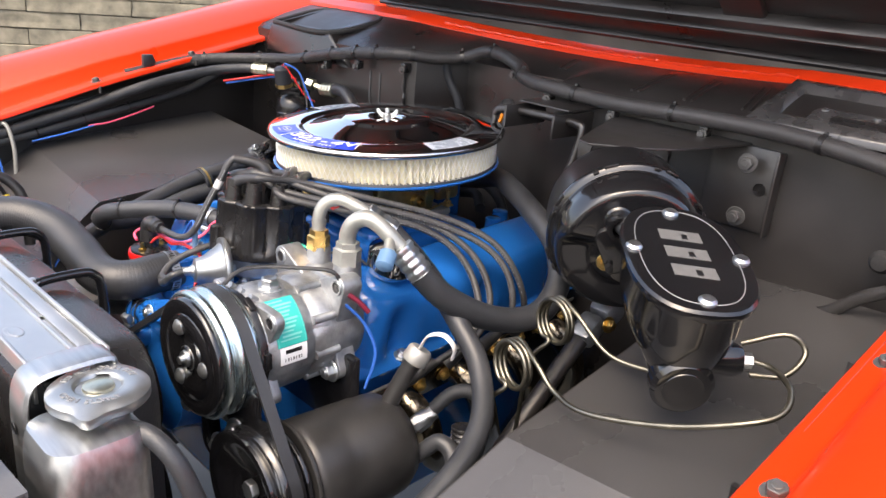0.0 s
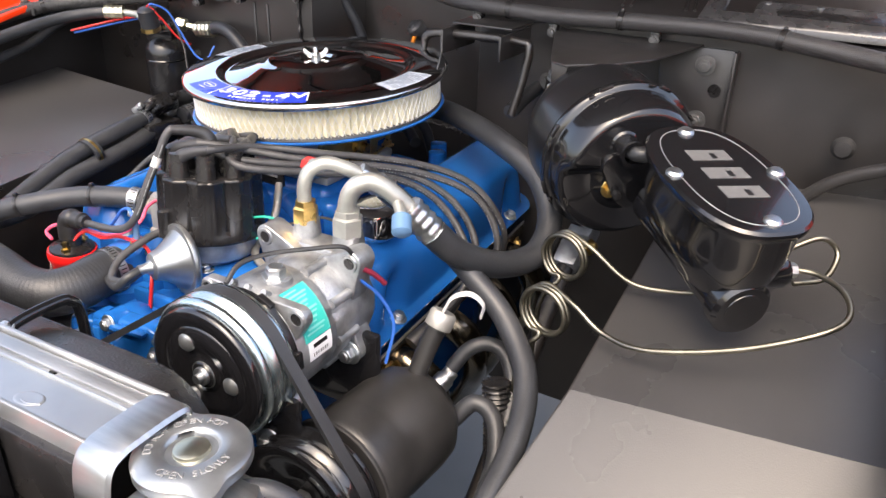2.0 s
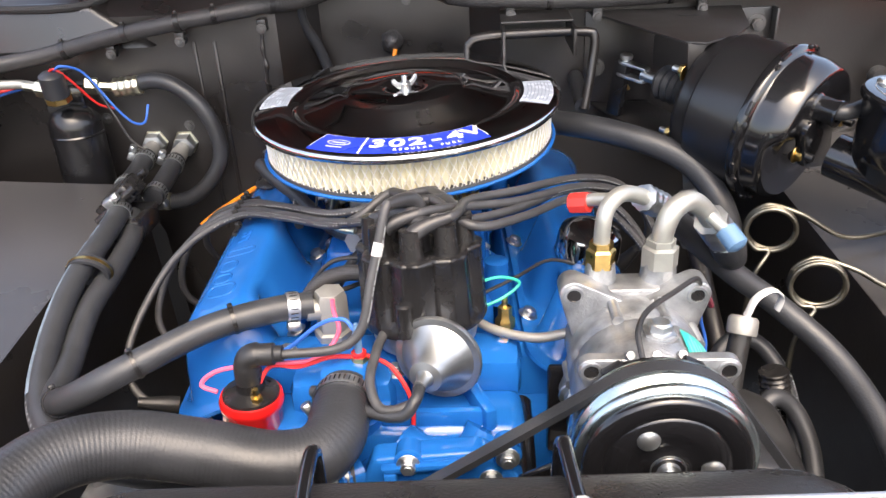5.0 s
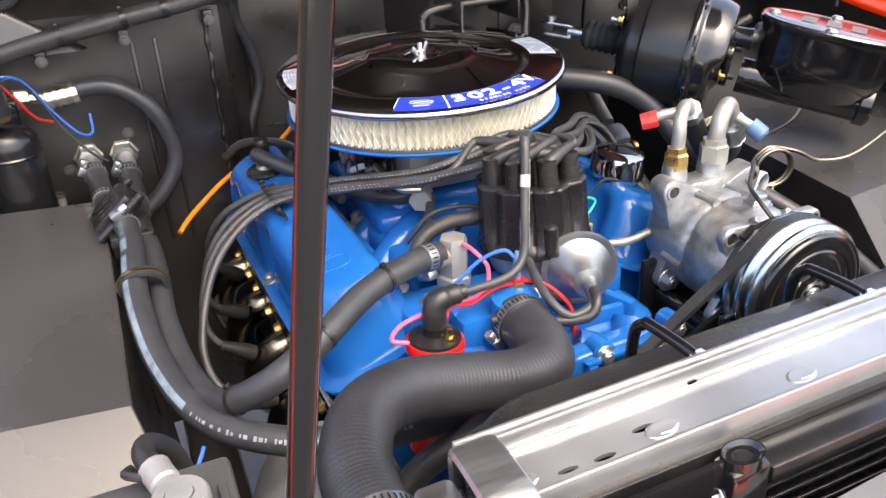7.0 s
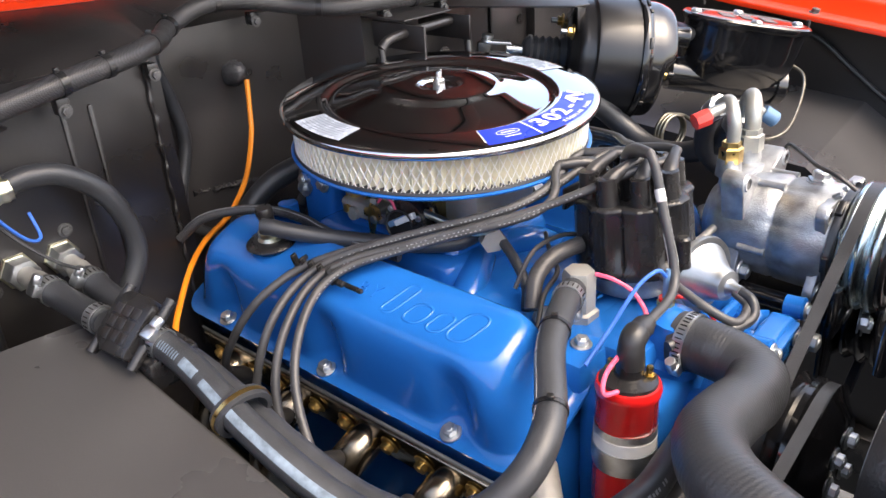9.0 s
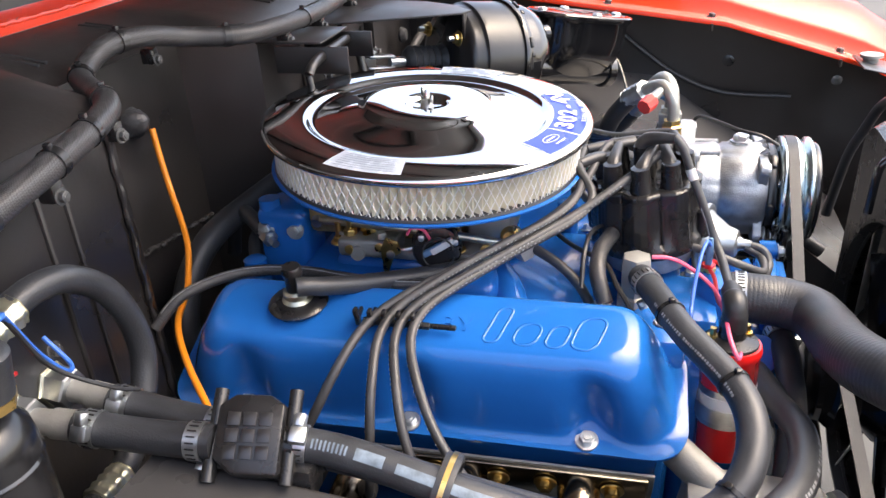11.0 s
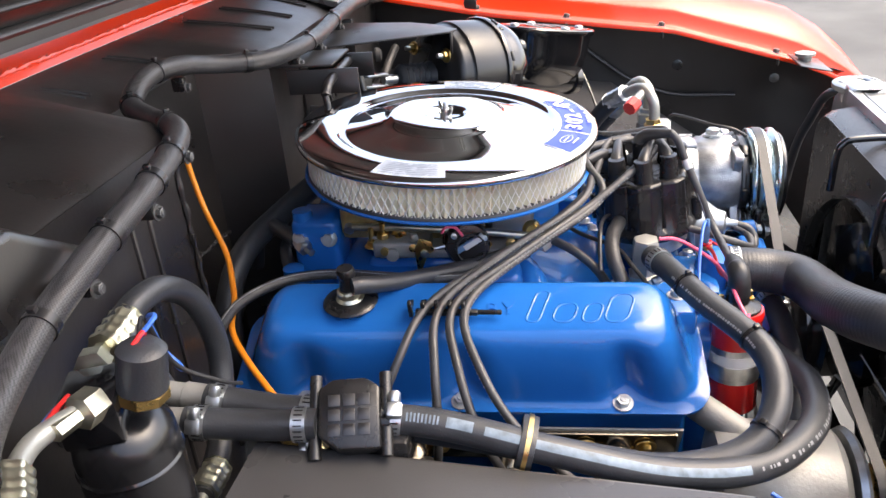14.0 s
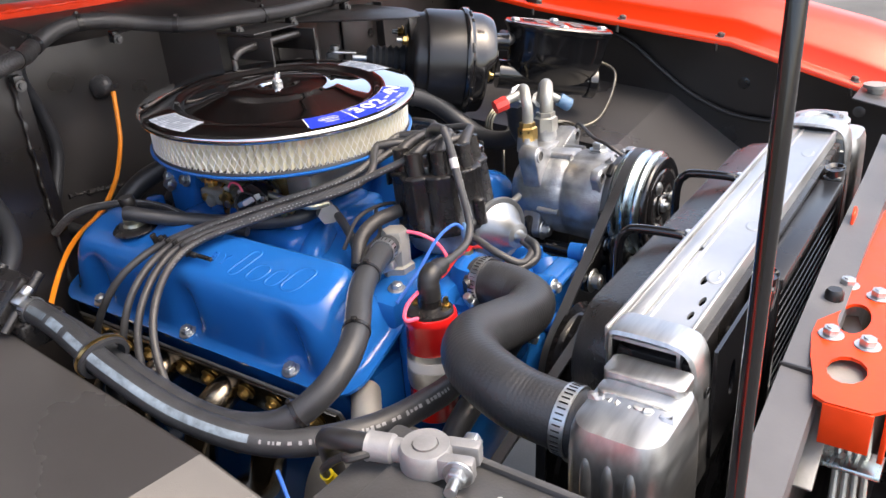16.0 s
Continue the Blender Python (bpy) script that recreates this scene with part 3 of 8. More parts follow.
# hood, hinged at the cowl and propped open
H0, HA = Vector((CX, 0.500, 1.252)), radians(38)
HM = Matrix.Translation(H0) @ Matrix.Rotation(-HA, 4, "X")
hood = thing("hood", "open car hood, satin black underside and orange-red skin", "car hood", H0, "car body panels")
part("outer_skin", box((1.29, 1.26, 0.004), HM @ Matrix.Translation((0, -0.64, 0.034)), 0.0015), RED, hood)
part("inner_panel", box((1.25, 1.22, 0.004), HM @ Matrix.Translation((0, -0.64, 0.012)), 0.0015), BAY, hood)
for x in (-0.60, 0.60):
    part("side_frame", box((0.06, 1.26, 0.022), HM @ Matrix.Translation((x, -0.64, 0.004)), 0.006), BAY, hood)
for y in (-0.04, -1.22):
    part("cross_frame", box((1.24, 0.09, 0.026), HM @ Matrix.Translation((0, y, 0.0)), 0.007), BAY, hood)
for x in (-0.3, 0.3):
    part("rib", box((0.07, 1.10, 0.014), HM @ Matrix.Translation((x, -0.63, 0.004)), 0.005), BAY, hood)
part("rear_seam", box((1.26, 0.010, 0.012), HM @ Matrix.Translation((0, -0.012, -0.018)), 0.003), BAY, hood, "glossy black folded rear edge")
part("rear_seam", box((1.26, 0.008, 0.008), HM @ Matrix.Translation((0, -0.062, -0.016)), 0.003), BAY, hood)
part("skirt", box((0.004, 1.28, 0.035), HM @ Matrix.Translation((0.647, -0.64, 0.022)), 0.001), RED, hood)
part("skirt", box((0.004, 1.28, 0.035), HM @ Matrix.Translation((-0.647, -0.64, 0.022)), 0.001), RED, hood)

rod = thing("hood_prop", "black hood prop rod standing on the radiator support", "prop rod", (-0.362, -0.720, 0.87))
part("rod", tube([(-0.362, -0.720, 0.87), (-0.324, -0.714, 1.10), (-0.270, -0.706, 1.43), (-0.206, -0.696, 1.83)], 0.0050, 12), GLOSS, rod)
part("sleeve", tube([(-0.354, -0.7187, 0.92), (-0.343, -0.717, 0.985)], 0.0070, 12), CRED, rod, "red rubber sleeve")
part("pivot", lathe([(0, -0.012), (0.016, -0.012), (0.018, 0), (0.016, 0.012), (0, 0.012)], frame_to((-0.362, -0.720, 0.87), (1, 0, 0)), 20), GLOSS, rod)

# retaining wall behind the car
WA = radians(155)
wall_c = Vector((7.2 * math.cos(WA), 7.2 * math.sin(WA), 0))
WM = Matrix.Translation(wall_c) @ Matrix.Rotation(WA - math.pi / 2, 4, "Z")
wall = thing("retaining_wall", "tan split-face concrete block retaining wall", "wall", wall_c, kind="structure")
part("mortar_core", box((14, 0.3, 2.3), WM @ Matrix.Translation((0, 0.17, 1.15))), MORTAR, wall)
rnd = random.Random(9)
block_meshes = []
for k in range(5):
    bm = box((0.902, 0.06, 0.149), None, 0.008, 2)
    bmesh.ops.subdivide_edges(bm, edges=[e for e in bm.edges if e.calc_length() > 0.1], cuts=3, use_grid_fill=True)
    for v in bm.verts:
        if v.co.y < -0.02:
            v.co.y += rnd.uniform(-0.012, 0.012)
    block_meshes.append(finish(bm, "block", STONE))
rest = bmesh.new()
for row in range(15):
    for k in range(15):
        x = -6.4 + k * 0.906 + (0.45 if row % 2 else 0)
        m = WM @ Matrix.Translation((x, rnd.uniform(-0.008, 0.008), 0.078 + 0.152 * row))
        if 3 <= row <= 9 and abs(x) < 4.2:
            piece("block", block_meshes[rnd.randrange(5)], m, wall)
        else:
            box((0.902, 0.06, 0.149), m, 0.008, 1, bm=rest)
part("block_courses", rest, STONE, wall, kind="stuff")

# front of the body: plain closing panel under the radiator support
front = thing("front_panel", "orange-red painted front panel and core support", "car body", (CX, -0.78, 0.4), kind="structure")
part("panel", box((1.55, 0.02, 0.45), Matrix.Translation((CX, -0.80, 0.60)), 0.006), RED, front)
part("chassis_rail", box((0.07, 1.3, 0.11), Matrix.Translation((-0.33, -0.15, 0.50)), 0.01), BAY, front)
part("chassis_rail", box((0.07, 1.3, 0.11), Matrix.Translation((0.45, -0.15, 0.50)), 0.01), BAY, front)
part("axle_tube", tube([(-0.7, -0.35, 0.40), (0.8, -0.35, 0.40)], 0.04, 16), BAY, front)
part("splash_shield", box((1.5, 0.40, 0.006), Matrix.Translation((CX, -0.93, 0.56)) @ Matrix.Rotation(radians(-6), 4, "X"), 0.001), BAY, front)
part("closing_sheet", box((1.4, 0.012, 0.55), Matrix.Translation((CX, -0.745, 0.575))), BAY, front)

# ---- engine ----
eng = thing("engine", "blue-painted V8 engine block and cylinder heads", "engine", (-0, -0, 0.55))
part("block", box((0.34, 0.50, 0.30), Matrix.Translation((0.0049, -0.0403, 0.7002)), 0.02), BLUE, eng)
BANK_Y = Vector((-0.0411, 0.9989, 0.0206))        # the crank line, to the rear
BANK_T = radians(22)


def bank_m(side):
    """Local x points outward across the cylinder bank, y to the rear, z along the cover's height."""
    out = Vector((side * math.cos(BANK_T), 0, -math.sin(BANK_T)))
    out = (out - BANK_Y * out.dot(BANK_Y)).normalized()
    up = BANK_Y.cross(out)
    up = up if up.z > 0 else -up
    c = Vector((-0.1672, -0.041, 0.8845)) if side < 0 else Vector((0.190, -0.012, 0.884))
    return Matrix(((out.x, BANK_Y.x, up.x, c.x), (out.y, BANK_Y.y, up.y, c.y), (out.z, BANK_Y.z, up.z, c.z), (0, 0, 0, 1)))


def head(side):
    bm = box((0.128, 0.485, 0.13), bank_m(side) @ Matrix.Translation((-0.008, 0.005, -0.070)), 0.008)
    part("cylinder_head", bm, BLUE, eng)


head(-1)
head(1)


def valve_cover(side):
    m = bank_m(side)
    root = thing("valve_cover", "glossy blue stamped valve cover on the passenger bank, wires across it" if side < 0 else "glossy blue stamped valve cover with a chrome oil cap", "valve cover", m.translation, "valve covers")
    bm = bmesh.new()
    n = 10
    dents = (-0.170, 0.0, 0.170)

    def ring(xa, xb, h, r, z, dent=0.0):
        """One level of the shell, from xa to xb across and h long, dented beside the bolts."""
        w, ox = xb - xa, (xa + xb) / 2
        out = rounded(w, h, r, n)
        dense = []
        for (xa_, ya), (xb_, yb) in zip(out, out[1:] + out[:1]):
            steps = max(1, int(math.hypot(xb_ - xa_, yb - ya) / 0.008))
            dense += [(xa_ + (xb_ - xa_) * k / steps, ya + (yb - ya) * k / steps) for k in range(steps)]
        vs = []
        for x, y in dense:
            d = dent * sum(math.exp(-((y - c) / 0.017) ** 2) for c in dents) if abs(x) > w / 2 - 0.01 else 0
            vs.append((x - math.copysign(d, x) + ox, y - 0.0035, z))
        return vs
    levels = [ring(-0.068, 0.068, 0.517, 0.034, -0.002), ring(-0.068, 0.068, 0.517, 0.034, 0.002), ring(-0.0595, 0.057, 0.497, 0.034, 0.0025), ring(-0.058, 0.0545, 0.490, 0.034, 0.006, 0.016), ring(-0.0575, 0.052, 0.482, 0.034, 0.014, 0.020),
              ring(-0.0565, 0.044, 0.466, 0.033, 0.036, 0.017), ring(-0.0555, 0.036, 0.448, 0.031, 0.055, 0.009), ring(-0.054, 0.030, 0.437, 0.029, 0.065, 0.003), ring(-0.051, 0.0235, 0.424, 0.026, 0.0725), ring(-0.046, 0.016, 0.410, 0.022, 0.0768), ring(-0.038, 0.006, 0.392, 0.016, 0.0785)]
    count = min(len(q) for q in levels)

    def even(q):
        pts = [Vector(p) for p in q] + [Vector(q[0])]
        path = [along(pts, k / 160)[0] for k in range(160)]
        return path
    rows = [[bm.verts.new(p) for p in even(q)] for q in levels]
    for a, b in zip(rows, rows[1:]):
        for k in range(160):
            bm.faces.new((a[k], a[(k + 1) % 160], b[(k + 1) % 160], b[k]))
    bm.faces.new(rows[-1])
    bm.faces.new(rows[0])
    bmesh.ops.transform(bm, matrix=m, verts=bm.verts)
    shell = part("shell", bm, BLUE, root, sharp=60)
    out = m.to_3x3() @ Vector((0, 0, 1))
    for y in dents:
        bolt(root, m @ Vector((0.0560, y, 0.003)), out, 0.0135, BOLT_ZINC)
        bolt(root, m @ Vector((-0.0600, y, 0.003)), out, 0.0135, BOLT_ZINC)
    # raised lettering: two letters and a slanted block mark
    if side < 0:
        tm = m @ Matrix(((0, -1, 0, 0), (-1, 0, 0, 0), (0, 0, 1, 0), (0, 0, 0, 1)))
        for k, ch in enumerate("BY"):
            arc_text("raised_letter", ch, 0.022, 0.0, 0, 0, tm @ Matrix.Translation((0.034 + 0.017 * k, 0.010, 0.0786)), BLUE, shell, 0.0011)
        slant = Matrix(((1, 0.35, 0, 0), (0, 1, 0, 0), (0, 0, 1, 0), (0, 0, 0, 1)))
        for k in range(4):
            h, w = (0.040, 0.024, 0.024, 0.036)[k], (0.014, 0.022, 0.018, 0.024)[k]
            sm = tm @ Matrix.Translation((0.082 + 0.028 * k, -0.006 + h / 2, 0.0774)) @ slant
            path = [sm @ Vector((x, y, 0)) for x, y in rounded(w, h, min(w, h) * 0.42, 6)]
            part("raised_mark", sweep(path + path[:2], 0.0019, 8), BLUE, shell, sharp=80)
        # valve with grommet and the hose nipple
        g = m @ Vector((-0.020, 0.118, 0.0785))
        part("grommet", lathe([(0, 0), (0.029, 0), (0.030, 0.002), (0.027, 0.005), (0.016, 0.0065), (0, 0.0065)], frame_to(g, (-0.12, 0, 1)), 32), PLASTIC, root, "black rubber grommet")
        part("breather_valve", lathe([(0, 0.004), (0.0150, 0.004), (0.0155, 0.007), (0.0125, 0.010), (0.0135, 0.012), (0.0130, 0.016), (0.0105, 0.018), (0, 0.018)], frame_to(g, (-0.12, 0, 1)), 24), PALEZ, root, "pale metal crankcase breather valve")
        part("breather_boot", lathe([(0, 0.014), (0.0088, 0.014), (0.0090, 0.018), (0.0086, 0.032), (0.0098, 0.034), (0.0098, 0.042), (0.0085, 0.0445), (0, 0.0445)], frame_to(g, (-0.12, 0, 1)), 24), PLASTIC, root, "black rubber boot")
    else:
        g = m @ Vector((-0.022, -0.150, 0.0785))
        part("filler_neck", lathe([(0, 0), (0.030, 0), (0.031, 0.003), (0.027, 0.006), (0, 0.006)], frame_to(g, (0.1, -0.1, 1)), 32), CHROME, root)
        part("oil_cap", lathe([(0, 0.006), (0.034, 0.006), (0.035, 0.009), (0.034, 0.013), (0.033, 0.030), (0.031, 0.035), (0.024, 0.038), (0.012, 0.0385), (0, 0.0385)], frame_to(g, (0.1, -0.1, 1)), 40), CHROME, root, "chrome push-in oil filler cap")
    return root


valve_cover(-1)
valve_cover(1)

# intake manifold
bm = box((0.20, 0.34, 0.05), Matrix.Translation((0.0053, -0.0333, 0.8994)), 0.012)
bm = box((0.15, 0.18, 0.05), Matrix.Translation((0.0061, -0.0046, 0.937)), 0.014, bm=bm)
for side in (-1, 1):
    for y in (-0.13, -0.05, 0.05, 0.12):
        part("runner", tube([(0.0, y * 0.6, 0.928), (side * 0.055, y * 0.85, 0.926), (side * 0.10, y, 0.895)], 0.019, 16, 6), BLUE, eng, sharp=50)
part("intake_manifold", bm, BLUE, eng, sharp=50)
for x, y, z in ((-0.0984, -0.1937, 0.9185), (-0.0689, -0.2141, 0.9193), (0.0882, -0.1924, 0.919), (0.1005, 0.1006, 0.918), (-0.0968, 0.1238, 0.9178), (-0.0944, -0.0269, 0.9173), (0.0951, -0.0521, 0.919)):
    bolt(eng, (x, y, z), (math.copysign(0.5, x), 0, 0.85), 0.014, BOLT_ZINC)
for x, y in ((0.10, 0.17), (0.12, 0.13), (-0.09, 0.17), (-0.12, 0.15), (0.11, -0.16)):
    part("boss", lathe([(0, 0), (0.014, 0), (0.013, 0.05), (0.010, 0.052), (0, 0.052)], Matrix.Translation((x, y, 0.91)), 20), BLUE, eng)
bm = box((0.26, 0.06, 0.05), Matrix.Translation((-0.0004, -0.2692, 0.9002)), 0.012)
bm = box((0.10, 0.08, 0.07), Matrix.Translation((-0.0388, -0.2939, 0.8924)), 0.015, bm=bm)
part("manifold_front", bm, BLUE, eng)
part("manifold_tower", box((0.062, 0.060, 0.100), Matrix.Translation((-0.030, 0.148, 0.958)), 0.010, 3), BLUE, eng, sharp=50)
part("tower_boss", lathe([(0, 0), (0.013, 0), (0.012, 0.014), (0, 0.015)], Matrix.Translation((-0.046, 0.164, 1.002)), 20), BLUE, eng)
for y in (0.130, 0.166):
    bolt(eng, (-0.060, y, 0.984), (-1, 0, 0.25), 0.013, BOLT_ZINC)
part("plenum_shoulder", box((0.19, 0.23, 0.035), Matrix.Translation((0.004, 0.010, 0.932)), 0.015, 3), BLUE, eng, sharp=60)
# front cover and water pump
part("timing_cover", box((0.26, 0.07, 0.24), Matrix.Translation((0.001, -0.3263, 0.7756)), 0.015), BLUE, eng, sharp=50)
wp = part("water_pump", lathe([(0, 0), (0.075, 0), (0.078, 0.01), (0.070, 0.045), (0.035, 0.055), (0.03, 0.08), (0, 0.08)], frame_to((0.0303, -0.3612, 0.8056), (0, -1, 0)), 32), BLUE, eng, sharp=50)
for p, q in (((0.0689, -0.3703, 0.8445), (0.0971, -0.3585, 0.8932)), ((-0.0189, -0.3769, 0.8377), (-0.0533, -0.3769, 0.868)), ((0.0583, -0.3757, 0.875), (0.0188, -0.3723, 0.888))):
    part("pump_arm", tube([p, ((p[0] + q[0]) / 2, (p[1] + q[1]) / 2 - 0.008, (p[2] + q[2]) / 2), q], 0.022, 14), BLUE, wp, sharp=50)
NK = Matrix.Translation((0.060, -0.383, 0.888)) @ Matrix.Rotation(radians(-6), 4, "Y") @ Matrix.Rotation(math.pi / 2, 4, "X")
part("pump_neck", prism([(-0.062, -0.030), (-0.074, -0.004), (-0.060, 0.022), (0.030, 0.020), (0.052, 0.004), (0.070, -0.030)], 0.024, NK, 0.005, seg=3), BLUE, wp)
part("neck_rib", prism([(-0.050, 0.010), (0.026, 0.010), (0.030, 0.017), (-0.054, 0.017)], 0.010, NK @ Matrix.Translation((0, 0, 0.022)), 0.003), BLUE, wp)
part("neck_rib", prism([(-0.054, -0.028), (-0.044, -0.028), (-0.040, 0.012), (-0.052, 0.012)], 0.012, NK @ Matrix.Translation((0, 0, 0.022)), 0.003), BLUE, wp)
part("neck_tube", lathe([(0.0055, 0), (0.012, 0), (0.013, 0.002), (0.013, 0.030), (0.0115, 0.032), (0.0055, 0.032), (0.0055, 0.0)], NK @ Matrix.Translation((-0.048, -0.022, 0.016)), 24), BLUE, wp)
part("thermostat_housing", lathe([(0, 0), (0.036, 0), (0.036, 0.012), (0.026, 0.016), (0.024, 0.05), (0, 0.055)], frame_to((-0.0292, -0.3286, 0.8934), (0, -0.15, 1)), 28), BLUE, eng, sharp=50)
for x, y, z in ((-0.0054, -0.3218, 0.9062), (-0.0536, -0.3215, 0.9065), (0.0106, -0.3059, 0.9204), (-0.0977, -0.2779, 0.9252), (0.0574, -0.2921, 0.9229)):
    part("casting_boss", lathe([(0, -0.03), (0.013, -0.03), (0.012, 0), (0, 0.001)], Matrix.Translation((x, y, z)), 18), BLUE, eng)
    bolt(eng, (x, y, z), (0, -0.1, 1), 0.013, BOLT_ZINC)
part("casting_rib", box((0.012, 0.09, 0.03), Matrix.Translation((0.0824, -0.315, 0.8983)) @ Matrix.Rotation(0.4, 4, "Z"), 0.004), BLUE, eng)
part("casting_rib", box((0.10, 0.010, 0.028), Matrix.Translation((0.0482, -0.3466, 0.8955)), 0.004), BLUE, eng)
part("bypass_stub", lathe([(0, 0), (0.012, 0), (0.012, 0.018), (0.014, 0.020), (0.012, 0.024), (0, 0.024)], frame_to((-0.0146, -0.3941, 0.8794), (-0.8, -0.5, 0)), 18), BLUE, eng)
for x, y, z in ((0.0288, -0.4015, 0.9006), (0.0975, -0.4006, 0.8831), (-0.0291, -0.4018, 0.8672), (0.1224, -0.3775, 0.852), (0.0007, -0.4031, 0.8054), (0.1116, -0.4027, 0.9078)):
    part("pump_boss", lathe([(0, 0), (0.012, 0), (0.012, 0.018), (0.009, 0.02), (0, 0.02)], frame_to((x, y + 0.012, z), (0, -1, 0.1)), 18), BLUE, eng)
    bolt(eng, (x, y - 0.008, z), (0, -1, 0.1), 0.0125, BOLT_ZINC)


# ---- air cleaner and carburettor ----
AC = Vector((0.0100, -0.0140, 1.1015))
ac = thing("air_cleaner", "round chrome-lidded air cleaner with a cream pleated filter", "air cleaner", (0.0027, -0.0084, 1.0328))
AM = Matrix.Translation(AC) @ Matrix.Rotation(radians(3.0), 4, "X") @ Matrix.Rotation(radians(-1.5), 4, "Y") @ Matrix.Diagonal((0.997, 0.997, 1, 1))
part("lid", lathe([(0.175, -0.007), (0.1800, -0.006), (0.1812, -0.002), (0.180, 0.0015), (0.176, 0.003), (0.150, 0.0042), (0.136, 0.0045), (0.1325, 0.0040), (0.1295, 0.0012), (0.126, -0.0005), (0.120, 0.0000), (0.100, 0.0040), (0.078, 0.0098), (0.070, 0.0116), (0.0675, 0.0142), (0.0640, 0.0152), (0.030, 0.0153), (0.022, 0.0150), (0.0205, 0.0110), (0.018, 0.0095), (0, 0.0095)], AM, 160), CHROME, ac, "polished chrome lid with a stepped crown", sharp=80)
part("base", lathe([(0.06, -0.070), (0.10, -0.068), (0.145, -0.061), (0.168, -0.0535), (0.1735, -0.0505), (0.1742, -0.0485), (0.172, -0.0475), (0.164, -0.0490), (0.06, -0.052)], AM, 96), BLUE, ac, "blue painted base pan")


def pleat(a, z):
    return 0.0044 * (abs(((a * 110 / math.pi) % 2) - 1) * 2 - 1)


part("filter_pleats", lathe([(0.164, -0.049), (0.1642, -0.040), (0.1642, -0.020), (0.164, -0.006)], AM, 440, wave=pleat), PAPER, ac, "cream pleated paper filter", sharp=20)
bm = bmesh.new()
for k in range(116):
    for d in (-1, 1):
        path = []
        for i in range(7):
            f = i / 6
            a = 2 * math.pi * (k + d * f * 2.4) / 116
            path.append(AM @ Vector((0.1688 * math.cos(a), 0.1688 * math.sin(a), -0.049 + 0.043 * f)))
        sweep(path, 0.00052, 4, bm=bm)
part("wire_mesh", bm, MESHW, ac, "fine tinned diamond wire mesh", kind="stuff")
for z in (-0.047, -0.007):
    part("end_ring", lathe([(0.160, z - 0.0025), (0.1695, z - 0.0025), (0.1705, z), (0.1695, z + 0.0025), (0.160, z + 0.0025)], AM, 96), RUBBER if z < -0.04 else MESHW, ac)
nut = part("wing_nut", lathe([(0, 0.0095), (0.007, 0.0095), (0.0068, 0.018), (0.005, 0.020), (0, 0.0203)], AM, 20), ZINC, ac, "zinc wing nut")
for s in (-1, 1):
    bm = prism([(0.004, 0.012), (0.010, 0.0135), (0.0165, 0.0205), (0.017, 0.0255), (0.0135, 0.0265), (0.009, 0.021), (0.004, 0.0195)], 0.003, AM @ Matrix.Rotation(radians(35), 4, "Z") @ Matrix.Diagonal((s, 1, 1, 1)) @ Matrix.Rotation(math.pi / 2, 4, "X") @ Matrix.Translation((0, 0, -0.0015)), 0.0011)
    part("wing", bm, ZINC, nut)
part("stud", lathe([(0, 0.018), (0.0032, 0.018), (0.0032, 0.0265), (0.0025, 0.0275), (0, 0.0275)], AM, 14), ZINC, nut)


def ring_patch(a0, a1, r0, r1, z, n=24):
    bm = bmesh.new()
    rows = []
    for r in (r0, (r0 + r1) / 2, r1):
        rows.append([bm.verts.new(AM @ Vector((r * math.cos(radians(a0 + (a1 - a0) * k / n)), r * math.sin(radians(a0 + (a1 - a0) * k / n)), z - 0.0022 * max(0, (r - 0.150) / 0.024)))) for k in range(n + 1)])
    for a, b in zip(rows, rows[1:]):
        for k in range(n):
            bm.faces.new((a[k], a[k + 1], b[k + 1], b[k]))
    return bm


D0, D1 = -122.5, -55.5
part("decal_border", ring_patch(D0, D1, 0.1375, 0.1745, 0.0050), DECALW, ac, "white edge of the decal")
decal = part("decal", ring_patch(D0 + 0.5, D1 - 0.5, 0.1385, 0.1735, 0.0053), DECAL, ac, "blue and white engine-size decal")
part("decal_divider", ring_patch(-102.3, -101.6, 0.1385, 0.1735, 0.0056), DECALW, decal)
ZD = AM @ Matrix.Translation((0, 0, 0.0056))
arc_text("decal_number", "302-4V", 0.0270, 0.1540, -96.5 - 90, 7.4, ZD, DECALW, decal, inward=True, bold=0.02, wide=1.28)
arc_text("decal_small_print", "REGULAR FUEL", 0.0062, 0.1705, -89.5 - 90, 2.0, ZD, DECALW, decal, inward=True, bold=0.01)
bm = lathe([(0.0075, 0), (0.0082, 0), (0.0082, 0.0003), (0.0075, 0.0003), (0.0075, 0)], ZD @ Matrix.Rotation(radians(-112), 4, "Z") @ Matrix.Translation((0.1545, 0, 0)) @ Matrix.Diagonal((0.75, 1.6, 1, 1)), 32)
part("decal_oval", bm, DECALW, decal)
bm = box((0.0015, 0.016, 0.0003), ZD @ Matrix.Rotation(radians(-112), 4, "Z") @ Matrix.Translation((0.1545, 0, 0)))
bm = box((0.0015, 0.018, 0.0003), ZD @ Matrix.Rotation(radians(-112), 4, "Z") @ Matrix.Translation((0.1655, 0, 0)), bm=bm)
part("decal_print_bar", bm, DECALW, decal)
for a, b in ((-20, 28), (160, 27)):
    pale = part("service_sticker", ring_patch(a, a + b, 0.1385, 0.1750, 0.0052, 10), STICKER, ac, "pale printed service sticker")
    for k in range(7):
        part("print_line", ring_patch(a + 3, a + b - 3, 0.1425 + 0.004 * k, 0.1435 + 0.004 * k, 0.0055, 8), STRIPE, pale)

